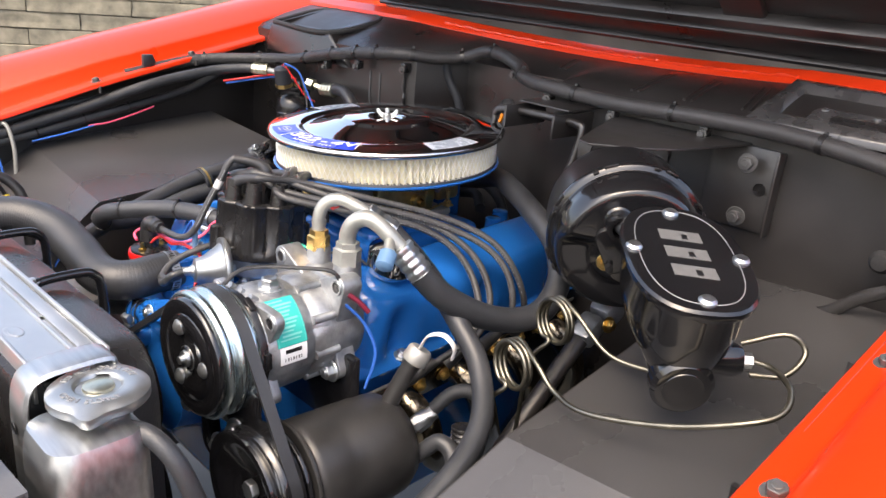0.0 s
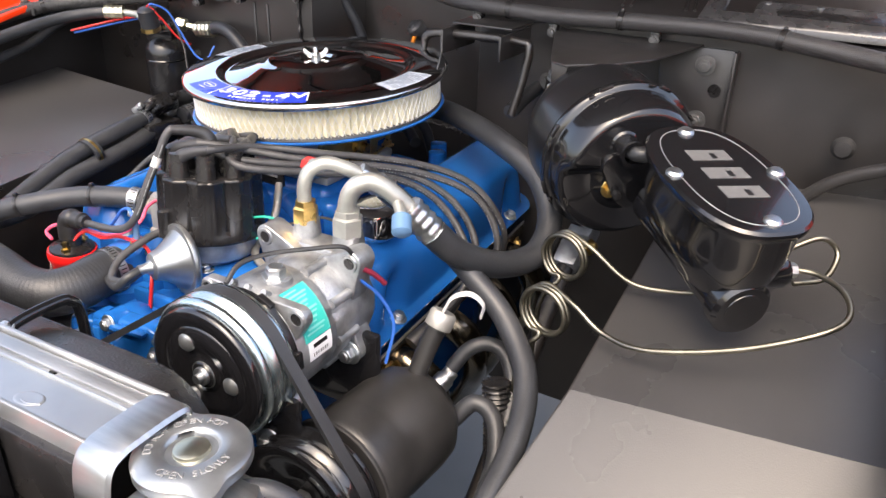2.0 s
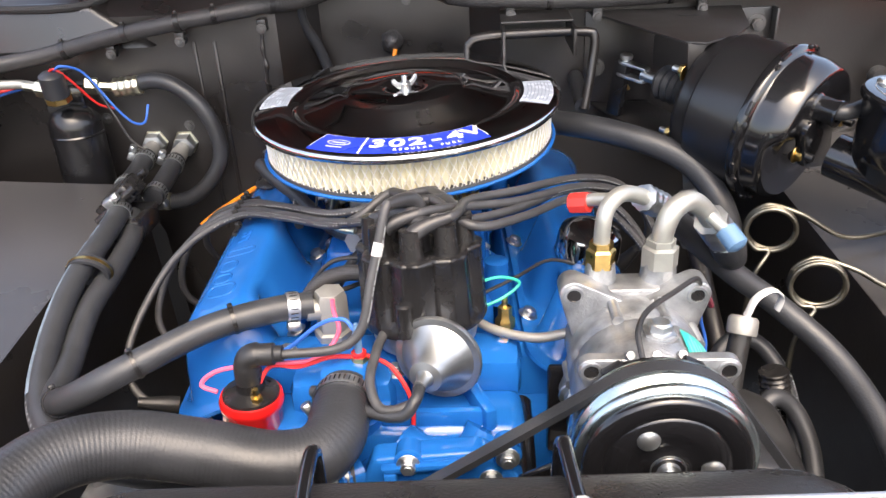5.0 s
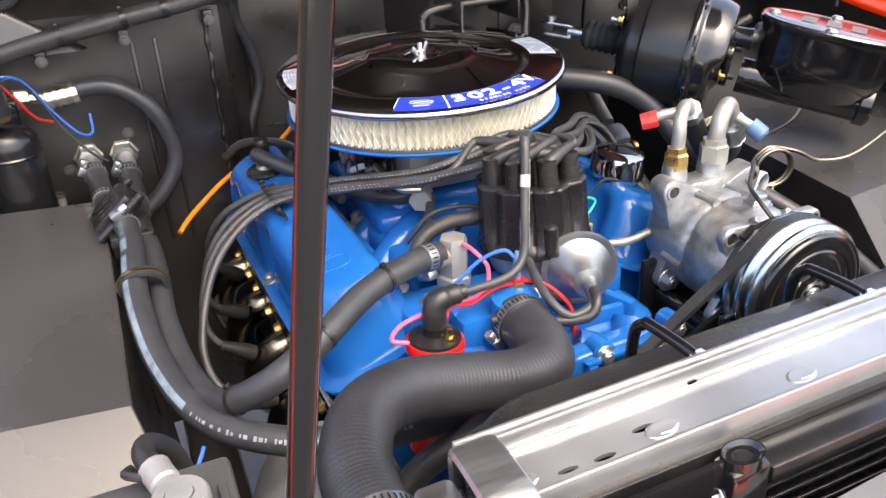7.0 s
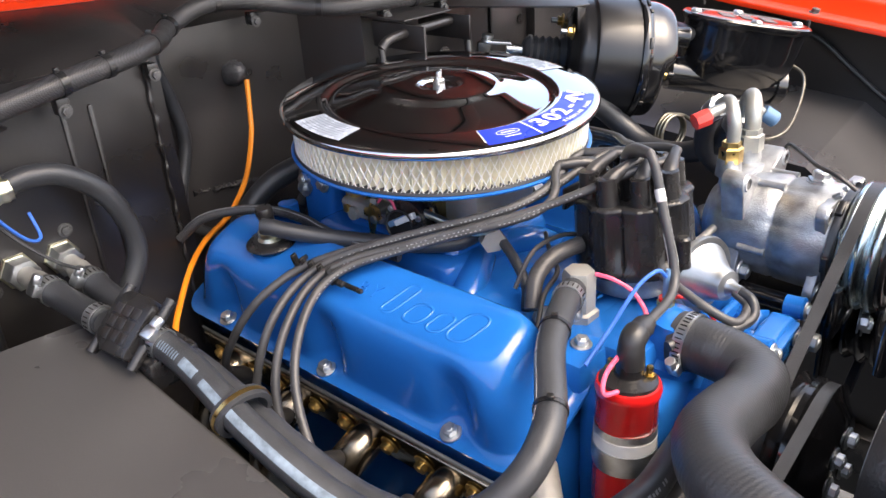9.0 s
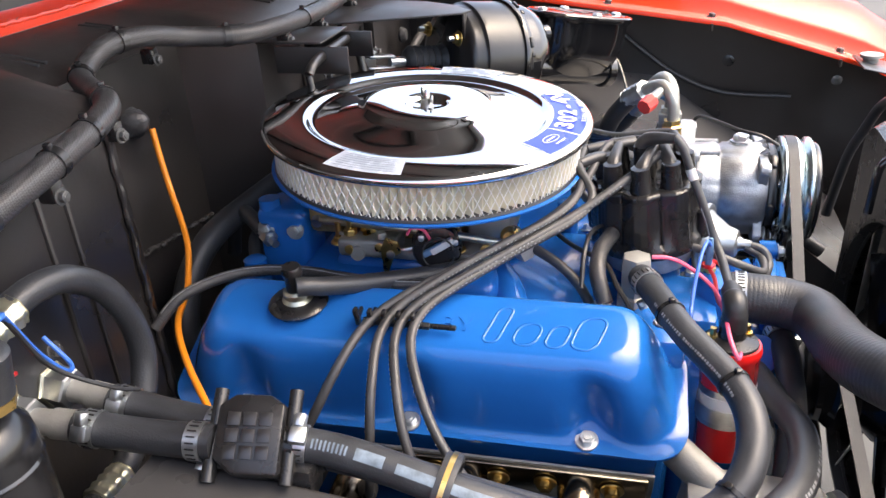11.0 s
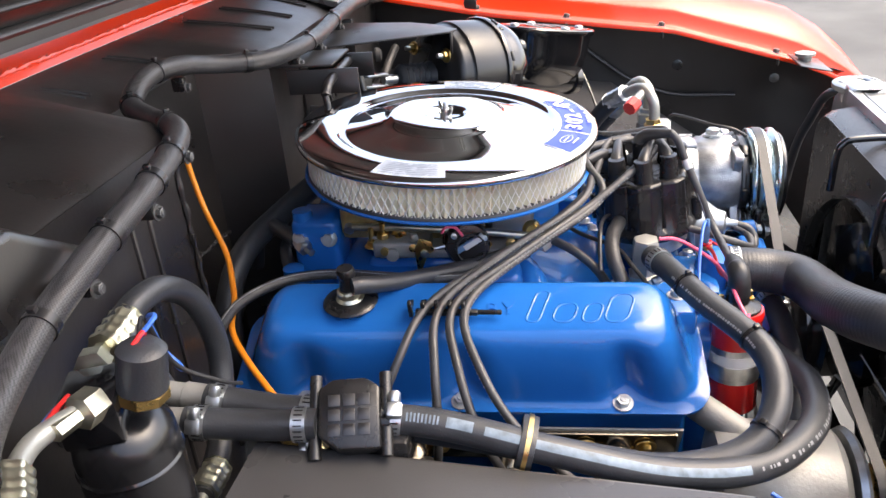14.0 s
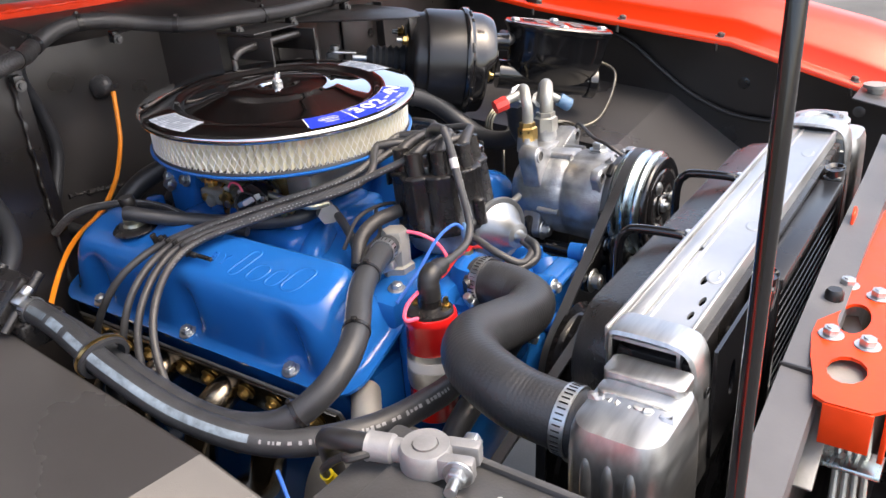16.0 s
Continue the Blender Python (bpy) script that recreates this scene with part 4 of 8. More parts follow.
carb = thing("carburettor", "gold-toned four-barrel carburettor under the air cleaner", "carburettor", (0.0015, -0.0058, 0.9617))
part("base_plate", box((0.15, 0.16, 0.012), Matrix.Translation((0.0017, -0.0061, 0.9686)), 0.004), GREYCAST, carb)
part("main_body", box((0.10, 0.11, 0.055), Matrix.Translation((0.0022, -0.0074, 1.0011)), 0.008), CARB, carb)
for y in (-0.092, 0.092):
    part("float_bowl", box((0.105, 0.05, 0.045), Matrix.Translation((0, y, 1.000)), 0.009), CARB if y > 0 else GREYCAST, carb)
part("air_horn", lathe([(0.058, 0), (0.062, 0), (0.064, 0.018), (0.06, 0.02)], Matrix.Translation((0.0026, -0.0082, 1.0239)), 40), CARB, carb)
part("fuel_bowl_plate", box((0.052, 0.004, 0.024), Matrix.Translation((0.0525, -0.1729, 1.004)), 0.001), PLASTIC, carb, "black plate with a pale maker's mark")
part("maker_mark", box((0.036, 0.0006, 0.006), Matrix.Translation((0.0524, -0.1754, 1.006))), PRINT, carb)
for k, (x, y, z) in enumerate(((0.0557, -0.0552, 0.9829), (0.0615, 0.0162, 0.9888), (-0.0582, -0.0379, 0.9834), (-0.0588, 0.0417, 0.9889), (0.0694, -0.1049, 0.9872), (-0.0545, -0.1159, 0.9871), (-0.0458, 0.1044, 0.9993))):
    part("screw_boss", lathe([(0, 0), (0.011, 0), (0.011, 0.012), (0.007, 0.014), (0.006, 0.022), (0, 0.022)], frame_to((x * 0.8, y, z), (math.copysign(1, x), 0, 0.3 * (k % 3 - 1))), 16), GOLD if k % 2 else ZINC, carb)
CH = frame_to((-0.062, -0.038, 0.985), (-1, -0.22, 0.12))
choke = part("choke_housing", lathe([(0, 0), (0.0270, 0), (0.0280, 0.002), (0.0280, 0.008), (0.0262, 0.010), (0.0262, 0.026), (0.0240, 0.030), (0.012, 0.032), (0, 0.032)], CH, 36), PLASTIC, carb, "black choke thermostat cap")
for k in range(3):
    a = radians(20 + 120 * k)
    part("choke_screw", lathe([(0, 0), (0.0034, 0), (0.0034, 0.0025), (0, 0.0035)], CH @ Matrix.Translation((0.0205 * math.cos(a), 0.0205 * math.sin(a), 0.0305)), 12), ZINC, choke)
part("spade_connector", box((0.007, 0.026, 0.008), CH @ Matrix.Translation((0.006, 0.006, 0.037)) @ Matrix.Rotation(radians(-62), 4, "Z"), 0.0012), WHITEP, choke, "white spade connector")
part("spade_connector", box((0.007, 0.024, 0.007), CH @ Matrix.Translation((-0.004, 0.002, 0.037)) @ Matrix.Rotation(radians(-62), 4, "Z"), 0.0018), BLUECAP, choke, "pale blue spade connector")
part("choke_lead", tube([CH @ Vector((0.0165 * math.cos(k * 0.5) + 0.002, 0.0165 * math.sin(k * 0.5), 0.043)) for k in range(13)], 0.0011, 8), WIRE, choke)
part("choke_lead", tube([CH @ Vector(p) for p in ((-0.006, 0.014, 0.037), (-0.013, 0.024, 0.036), (-0.024, 0.026, 0.035), (-0.030, 0.019, 0.035))], 0.0017, 8), WPINK, choke, "pink lead")
cast_ = part("side_casting", box((0.034, 0.068, 0.020), Matrix.Translation((-0.066, 0.037, 0.9780)), 0.004, 3), GREYCAST, carb, "light grey carburettor casting")
part("casting_boss", lathe([(0, 0), (0.0085, 0), (0.0080, 0.006), (0, 0.007)], frame_to((-0.082, 0.047, 0.974), (-1, 0, 0.05)), 20), GREYCAST, cast_)
part("casting_web", box((0.030, 0.010, 0.012), Matrix.Translation((-0.064, 0.026, 0.990)) @ Matrix.Rotation(radians(25), 4, "Z"), 0.003), GREYCAST, cast_)
part("flange_stud", lathe([(0, 0), (0.0035, 0), (0.0035, 0.020), (0, 0.021)], Matrix.Translation((-0.068, 0.060, 0.987)), 12), GOLD, cast_)
part("flange_nut", prism(hexagon(0.0078), 0.007, Matrix.Translation((-0.068, 0.060, 0.988)), 0.0008), GOLD, cast_)
part("fast_idle_lever", prism([(-0.009, -0.022), (-0.004, -0.024), (0.004, -0.004), (0.013, 0.002), (0.010, 0.014), (-0.004, 0.018), (-0.010, 0.006)], 0.0025, frame_to((-0.086, 0.009, 0.978), (-1, 0, 0)), 0.0007), GOLD, carb)
part("lever_screw", lathe([(0, 0), (0.0052, 0), (0.0045, 0.003), (0, 0.0042)], frame_to((-0.088, 0.008, 0.977), (-1, 0, 0)), 16), ZINC, carb)
part("fuel_inlet", lathe([(0, 0), (0.010, 0), (0.010, 0.02), (0.014, 0.022), (0.014, 0.034), (0, 0.034)], frame_to((-0.0296, -0.1057, 0.9724), (-0.5, -0.8, 0)), 6), GREYCAST, carb)
part("throttle_lever", prism([(-0.006, 0), (0.006, 0), (0.012, 0.03), (0.004, 0.05), (-0.008, 0.035)], 0.002, Matrix.Translation((0.0791, 0.0174, 0.974)) @ Matrix.Rotation(math.pi / 2, 4, "Y") @ Matrix.Rotation(math.pi / 2, 4, "Z"), 0.0006), GOLD, carb)
part("secondary_plate", box((0.13, 0.13, 0.010), Matrix.Translation((0.0015, 0.0045, 0.9568)), 0.003), GREYCAST, carb, "grey spacer plate")
for x, y in ((-0.066, -0.06), (-0.066, 0.075), (0.066, -0.06), (0.066, 0.075)):
    part("stud", lathe([(0, 0), (0.0035, 0), (0.0035, 0.028), (0, 0.029)], Matrix.Translation((x, y, 0.972)), 10), GOLD, carb)
    bolt(carb, (x, y, 0.976), (0, 0, 1), 0.012, BOLT_GOLD)
part("linkage_rod", tube([(-0.0729, -0.0283, 0.9836), (-0.0794, 0.0011, 0.979), (-0.0746, 0.0412, 0.9831), (-0.0661, 0.0773, 0.9892)], 0.0022, 8), ZINC, carb)
part("linkage_rod", tube([(0.0822, -0.0645, 0.9898), (0.087, -0.003, 0.9837), (0.0852, 0.0491, 0.9894)], 0.0022, 8), GOLD, carb)
part("fuel_tube", tube([(-0.0449, -0.1335, 0.9868), (-0.0695, -0.1207, 0.9891), (-0.0764, -0.0675, 0.998), (-0.0727, 0.0207, 1.0027), (-0.0558, 0.0987, 0.9972)], 0.0045, 10), PALEZ, carb, "pale metal fuel transfer tube")
for p, d in (((-0.0672, 0.0214, 0.979), (-1, 0, 0.2)), ((-0.0687, 0.0538, 0.9772), (-1, 0.1, 0.1)), ((-0.0671, -0.0913, 0.9798), (-1, -0.2, 0.1)), ((0.0728, -0.0344, 0.9832), (1, 0, 0.1))):
    part("adjusting_screw", lathe([(0, 0), (0.006, 0), (0.006, 0.004), (0.0028, 0.005), (0.0028, 0.016), (0.005, 0.017), (0.005, 0.020), (0, 0.021)], frame_to(p, d), 12), GOLD, carb)


# ---- ignition ----
DM = frame_to((0.038, -0.2595, 0.9232), (-0.03, 0.09, 1)) @ Matrix.Diagonal((0.90, 0.90, 1.08, 1))
dist = thing("distributor", "black distributor cap on an aluminium distributor body", "distributor", (0.0393, -0.2587, 0.8742))
part("housing", lathe([(0, -0.07), (0.020, -0.07), (0.022, -0.02), (0.032, -0.004), (0.054, 0.008), (0.0585, 0.020), (0.0585, 0.031), (0, 0.031)], DM, 40), CAST, dist, "cast aluminium housing")


def lobes(a, z):
    return (0.0095 * (abs(math.cos(4 * a + 1.5708)) ** 0.7 - 0.7) + 0.0012 * (math.cos(24 * a) > 0.55)) * (1 if 0.041 < z < 0.1005 else 0.0)


cap = part("cap", lathe([(0, 0.030), (0.067, 0.030), (0.0685, 0.033), (0.0675, 0.040), (0.0640, 0.044), (0.0630, 0.070), (0.0620, 0.094), (0.0635, 0.0955), (0.0635, 0.0975), (0.0605, 0.0995), (0.050, 0.100), (0.034, 0.094), (0.022, 0.092), (0, 0.092)], DM, 192, wave=lobes), PLASTIC, dist, "ribbed black cap", sharp=50)
TOWERS = []
for k in range(8):
    a = radians(22.5 + 45 * k)
    q = Vector((0.047 * math.cos(a), 0.047 * math.sin(a), 0))
    part("tower", lathe([(0, 0.070), (0.0140, 0.070), (0.0135, 0.096), (0.0118, 0.108), (0.0108, 0.124), (0, 0.125)], DM @ Matrix.Translation(q), 20), PLASTIC, cap)
    TOWERS.append(DM @ (q + Vector((0, 0, 0.107))))
part("tower", lathe([(0, 0.090), (0.0135, 0.090), (0.0120, 0.132), (0, 0.133)], DM, 20), PLASTIC, cap)
for a in (-125, 60):
    p = DM @ Vector((0.068 * math.cos(radians(a)), 0.068 * math.sin(radians(a)), 0.036))
    part("cap_screw", lathe([(0, 0), (0.0075, 0), (0.0075, 0.030), (0.005, 0.032), (0, 0.030)], frame_to(p, (-0.03, 0.09, 1)), 16), PLASTIC, cap)
VM = frame_to((0.0527, -0.3218, 0.9477), (-0.30, -1, 0.05))
part("vacuum_canister", lathe([(0, -0.006), (0.036, -0.006), (0.0405, -0.003), (0.0415, 0), (0.0405, 0.003), (0.0375, 0.0035), (0.0345, 0.0030), (0.030, 0.0075), (0.0185, 0.024), (0.0165, 0.031), (0.0150, 0.0345), (0.0085, 0.0365), (0.006, 0.041), (0.0055, 0.050), (0, 0.050)], VM, 48), CANISTER, dist, "bare steel vacuum advance canister")
tip = VM @ Vector((0, 0, 0.046))
part("vacuum_hose", tube([tip, tip + Vector((-0.004, -0.016, -0.004)), tip + Vector((-0.016, -0.022, -0.016)), tip + Vector((-0.045, -0.010, -0.020)), tip + Vector((-0.075, 0.010, -0.016)), tip + Vector((-0.10, 0.020, -0.02))], 0.0052, 12), RUBBER, dist, "grey-black vacuum hose")
part("vacuum_arm", box((0.012, 0.06, 0.012), Matrix.Translation((0.0518, -0.2896, 0.9467)), 0.003), CAST, dist)
part("hold_down", box((0.05, 0.03, 0.012), Matrix.Translation((0.0638, -0.2864, 0.8662)), 0.004), GREYCAST, dist)
bolt(dist, (0.0704, -0.299, 0.872), (0, -0.2, 1), 0.014, BOLT_ZINC)

coil = thing("ignition_coil", "red canister ignition coil with a silver label band", "ignition coil", (-0.1248, -0.3422, 0.8049))
CM = frame_to((-0.1259, -0.3422, 0.7997), (0.06, 0.02, 1))
part("can", lathe([(0, 0), (0.026, 0), (0.0275, 0.003), (0.0275, 0.112), (0.029, 0.114), (0.0295, 0.120), (0.028, 0.124), (0.026, 0.124)], CM, 40), CRED, coil, "glossy red can")
part("label_band", lathe([(0.0277, 0.040), (0.0280, 0.040), (0.0280, 0.082), (0.0277, 0.082), (0.0277, 0.040)], CM, 40), ALU, coil, "silver label")
part("label_print", lathe([(0.0281, 0.060), (0.0284, 0.060), (0.0284, 0.074), (0.0281, 0.074), (0.0281, 0.060)], CM @ Matrix.Rotation(0.6, 4, "Z"), 40), WHITEP, coil)
part("clamp_band", lathe([(0.0278, 0.046), (0.0292, 0.046), (0.0292, 0.062), (0.0278, 0.062), (0.0278, 0.046)], CM, 40), ZINC, coil)
part("cap", lathe([(0, 0.120), (0.0265, 0.120), (0.0255, 0.127), (0.013, 0.131), (0.0115, 0.150), (0, 0.150)], CM, 32), PLASTIC, coil, "black bakelite cap")
for s in (-1, 1):
    p = CM @ Vector((0.017 * s, -0.004, 0.128))
    part("terminal", lathe([(0, 0), (0.0055, 0), (0.0055, 0.004), (0.003, 0.004), (0.003, 0.012), (0, 0.012)], frame_to(p, (0, 0, 1)), 6), GOLD, coil)


def boot(root, p, d, length=0.028, r=0.0085):
    return part("boot", lathe([(0, 0), (r, 0), (r * 1.05, length * 0.2), (r * 0.9, length * 0.5), (r * 0.62, length), (0, length)], frame_to(p, d), 16), WIRE, root, "black rubber boot")


def elbow(root, p, up, d):
    """A rubber boot that sits over a tower and bends towards d."""
    d = (d - up * d.dot(up) * 0.75).normalized()
    pts = spline([p, p + up * 0.008, p + up * 0.015 + d * 0.006, p + up * 0.019 + d * 0.020, p + up * 0.021 + d * 0.040], 5)
    n = len(pts)
    rad = [0.0103 - 0.0005 * k / 5 if k < 6 else 0.0098 - 0.0046 * ((k - 5) / (n - 6)) ** 0.8 for k in range(n)]
    part("boot", sweep(pts, rad, 16), BOOT, root, "black rubber boot")
    return pts[-2], (pts[-1] - pts[-2]).normalized()


def plug_wire(pts, name="spark_plug_wire", label="charcoal spark plug wire with pale print", ends=(True, True), r=0.0045, marks=True):
    root = thing(name, label, "ignition wire", pts[0], "ignition wires")
    pts = [Vector(p) for p in pts]
    if ends[0]:
        up = (DM.to_3x3() @ Vector((0, 0, 1))).normalized()
        rad = pts[0] - DM.translation
        rad = rad - up * rad.dot(up)
        q, d = elbow(root, pts[0], up, (pts[1] - pts[0]).normalized() * 0.7 + (rad.normalized() * 0.45 if rad.length > 0.01 else Vector()))
        pts = [q, q + d * 0.012] + pts[1:]
    path = resample(spline(pts, 10), 0.004)
    for _ in range(30):
        path = path[:2] + [(a + b * 2 + c) / 4 for a, b, c in zip(path[1:], path[2:], path[3:])] + path[-1:]
    part("cable", sweep(path, r, 10), GREYWIRE, root)
    if ends[1]:
        boot(root, path[-1], path[-6] - path[-1], 0.045, 0.0095)
    if name == "coil_wire":
        part("white_band", lathe([(0.0046, -0.006), (0.0050, -0.006), (0.0050, 0.006), (0.0046, 0.006), (0.0046, -0.006)], frame_to(*along(path, 0.22)), 16), WHITEP, root, "white sleeve")
    if marks:
        for ang, s0 in ((10, 0.12), (190, 0.4)):
            print_marks(path, r, s0, s0 + 0.42, ang, 52, PRINT, root, 0.0011, seed=int(pts[1][0] * 1000) + ang)
    return root


over = [((-0.0506, -0.1729, 1.0257), (-0.1384, -0.0808, 0.997)), ((-0.0468, -0.1808, 1.0296), (-0.1345, -0.0904, 1.0007)), ((-0.0509, -0.1906, 1.0237), (-0.1367, -0.1018, 0.9966)), ((-0.0413, -0.2006, 1.0256), (-0.1289, -0.1115, 0.9962))]
combs = [(-0.1984, -0.0114, 0.9729), (-0.2009, -0.0246, 0.973), (-0.2014, -0.0378, 0.973), (-0.2018, -0.051, 0.973)]
downs = [[(-0.2552, 0.01, 0.9469), (-0.2822, 0.034, 0.8972), (-0.2767, 0.0644, 0.8518), (-0.2438, 0.0843, 0.8164)],
         [(-0.2625, -0.026, 0.9441), (-0.2938, -0.0299, 0.8955), (-0.2983, -0.026, 0.8425), (-0.2554, -0.0056, 0.8075)],
         [(-0.2634, -0.0487, 0.944), (-0.3006, -0.0682, 0.8973), (-0.3106, -0.0988, 0.8399), (-0.262, -0.0987, 0.8022)],
         [(-0.2641, -0.0695, 0.9439), (-0.3021, -0.1047, 0.9018), (-0.3229, -0.1669, 0.8488), (-0.2976, -0.2062, 0.8155), (-0.2595, -0.1965, 0.8009)]]
for k in range(4):
    t0 = TOWERS[(3, 4, 2, 5)[k]]
    plug_wire([t0, over[k][0], over[k][1], combs[k]] + downs[k], label="charcoal spark plug wire draped over the blue valve cover")
drive = [[(0.08, -0.2192, 1.0572), (0.1301, -0.1749, 1.0471), (0.2084, -0.073, 1.0191), (0.2696, -0.026, 0.9862), (0.3079, -0.0088, 0.9191), (0.275, 0.0204, 0.8497)],
         [(0.0798, -0.229, 1.0553), (0.1328, -0.1868, 1.041), (0.2121, -0.0835, 1.0129), (0.2795, -0.0347, 0.9742), (0.3135, -0.0398, 0.9089), (0.2794, -0.0604, 0.8493)],
         [(0.0698, -0.2581, 1.0530), (0.1246, -0.2043, 1.0390), (0.1978, -0.0954, 1.0128), (0.2611, -0.0559, 0.968), (0.299, -0.0706, 0.9036), (0.2833, -0.1307, 0.8484)],
         [(0.0845, -0.2666, 1.0500), (0.1394, -0.208, 1.0345), (0.2024, -0.1078, 1.0090), (0.2568, -0.0727, 0.9637), (0.3045, -0.1012, 0.898), (0.2813, -0.1988, 0.8471)]]
for k in range(4):
    t0 = TOWERS[(1, 0, 7, 6)[k]]
    plug_wire([t0] + drive[k], label="charcoal spark plug wire looping down to the driver bank")
c0 = DM @ Vector((0, 0, 0.125))
plug_wire([c0, (0.0064, -0.2909, 1.0588), (-0.0062, -0.3115, 1.0141), (-0.0123, -0.3258, 0.9772), (-0.0314, -0.3338, 0.9655), (-0.0651, -0.3351, 0.9641), (-0.0941, -0.3379, 0.9641)], "coil_wire", "charcoal coil lead with a white band, from distributor to coil", (True, False))
cw = thing("coil_boot", "black angled rubber boot on the coil tower", "boot", (-0.1179, -0.3408, 0.9424))
part("boot", tube([(-0.1178, -0.3408, 0.9387), (-0.1173, -0.3398, 0.9566), (-0.1117, -0.3391, 0.9643), (-0.0971, -0.3378, 0.965), (-0.0845, -0.3373, 0.9654)], [0.012] * 8 + [0.0115] * 12 + [0.010] * 8 + [0.0075] * 5, 16), WIRE, cw)

comb = thing("wire_separator", "black plastic comb holding the plug wires apart", "wire comb", (-0.2004, -0.0303, 0.9632))
part("bar", box((0.006, 0.066, 0.006), Matrix.Translation((-0.2004, -0.0313, 0.9652)) @ Matrix.Rotation(radians(-20), 4, "Y"), 0.0015), PLASTIC, comb)
for k in range(5):
    part("tooth", box((0.007, 0.0042, 0.020), Matrix.Translation((-0.2035, 0.006 - 0.0140 * k, 0.9715)) @ Matrix.Rotation(radians(-15), 4, "Y"), 0.0012), PLASTIC, comb)
    part("finger", box((0.016, 0.0036, 0.005), Matrix.Translation((-0.196, 0.006 - 0.0140 * k, 0.9700)) @ Matrix.Rotation(radians(-15), 4, "Y"), 0.0012), PLASTIC, comb)
part("tail", box((0.005, 0.030, 0.004), Matrix.Translation((-0.1977, -0.0736, 0.9639)), 0.001), PLASTIC, comb)


def wire(name, pts, r, material, label, category="wire", group="small wires"):
    return solo(name, tube(pts, r, 8 if r < 0.004 else 16), material, label, category, group)


wire("pink_wire", [(-0.0509, -0.2625, 0.9746), (-0.0471, -0.2795, 0.9726), (-0.0409, -0.2994, 0.9606), (-0.0598, -0.3235, 0.9492), (-0.1083, -0.3314, 0.9503), (-0.1474, -0.3347, 0.9455), (-0.1621, -0.3411, 0.9353), (-0.1471, -0.3455, 0.9303)], 0.0022, WPINK, "pink wire curling to the coil terminal")
wire("red_wire", [(-0.0203, -0.3212, 0.9495), (-0.0455, -0.3258, 0.9523), (-0.0741, -0.3279, 0.9443), (-0.0985, -0.3318, 0.948), (-0.1099, -0.346, 0.9354)], 0.0022, WRED, "red wire running to the coil")
wire("red_wire", [(-0.0136, -0.3202, 0.9503), (0.0099, -0.3286, 0.9426), (0.0281, -0.3475, 0.9206), (0.029, -0.3572, 0.8867)], 0.0022, WRED, "red wire dropping beside the distributor")
wire("blue_wire", [(-0.0211, -0.321, 0.9771), (-0.0319, -0.3159, 0.9862), (-0.0558, -0.3088, 0.9765), (-0.0887, -0.3029, 0.9478), (-0.1269, -0.3012, 0.9273)], 0.0020, WBLUE, "blue wire arching from the brass sensor")
wire("blue_wire", [(0.2869, -0.3056, 0.9831), (0.2962, -0.2839, 0.9563), (0.3066, -0.274, 0.9207), (0.3022, -0.2831, 0.8762)], 0.0018, WBLUE, "thin blue wire hanging behind the compressor")
wire("green_wire", [(0.084, -0.2427, 0.9777), (0.1106, -0.2373, 0.9822), (0.1307, -0.2317, 0.9723), (0.1141, -0.2395, 0.9601), (0.0885, -0.2499, 0.954)], 0.0016, WTEAL, "thin green wire loop beside the distributor")
wire("black_wire", [(-0.0892, -0.1941, 0.9535), (-0.0604, -0.1946, 0.982), (-0.0215, -0.2, 0.9868), (0.0077, -0.2148, 0.9822)], 0.0024, WIRE, "black wire across the manifold")
wire("black_wire", [(0.0865, -0.2375, 0.9603), (0.1259, -0.2222, 0.9721), (0.1606, -0.2027, 0.9812), (0.1908, -0.1923, 0.971)], 0.0018, WIRE, "thin black wire to the valve cover")
solo("braided_loom", tube([(-0.0936, -0.2188, 0.9399), (-0.0748, -0.2093, 0.9633), (-0.0458, -0.2098, 0.9756), (-0.0119, -0.2199, 0.9796)], 0.0085, 14), SLEEVE, "black braided wire loom behind the distributor", "wire loom", "wire looms")

sensor = thing("temperature_sensor", "brass temperature sensor with a blue connector", "sensor", (-0.0196, -0.3211, 0.9263))
part("brass_body", lathe([(0, 0), (0.0105, 0), (0.0105, 0.014), (0.0085, 0.016), (0.0085, 0.027), (0, 0.027)], Matrix.Translation((-0.0195, -0.3211, 0.9244)), 6), GOLD, sensor)
part("red_insulator", lathe([(0, 0.027), (0.007, 0.027), (0.007, 0.030), (0, 0.030)], Matrix.Translation((-0.0195, -0.3211, 0.9244)), 20), CRED, sensor)
part("connector", lathe([(0, 0.030), (0.0035, 0.030), (0.004, 0.05), (0.002, 0.060), (0, 0.060)], Matrix.Translation((-0.0195, -0.3211, 0.9244)), 14), BLUECAP, sensor, "translucent blue connector")
sens2 = thing("oil_sender", "small brass sender on the manifold", "sensor", (0.0824, -0.2565, 0.9208))
part("body", lathe([(0, 0), (0.010, 0), (0.010, 0.010), (0.007, 0.014), (0.007, 0.024), (0.003, 0.026), (0.003, 0.034), (0, 0.034)], Matrix.Translation((0.116, -0.240, 0.9260)), 6), GOLD, sens2)
neck = thing("heater_outlet", "grey cast elbow fitting for the heater hose", "hose fitting", (-0.0581, -0.2473, 0.9229))
part("casting", lathe([(0, 0), (0.020, 0), (0.0205, 0.012), (0.0165, 0.014), (0.0165, 0.050), (0.0145, 0.056), (0, 0.058)], Matrix.Translation((-0.0561, -0.2473, 0.921)), 6), GREYCAST, neck, sharp=20)
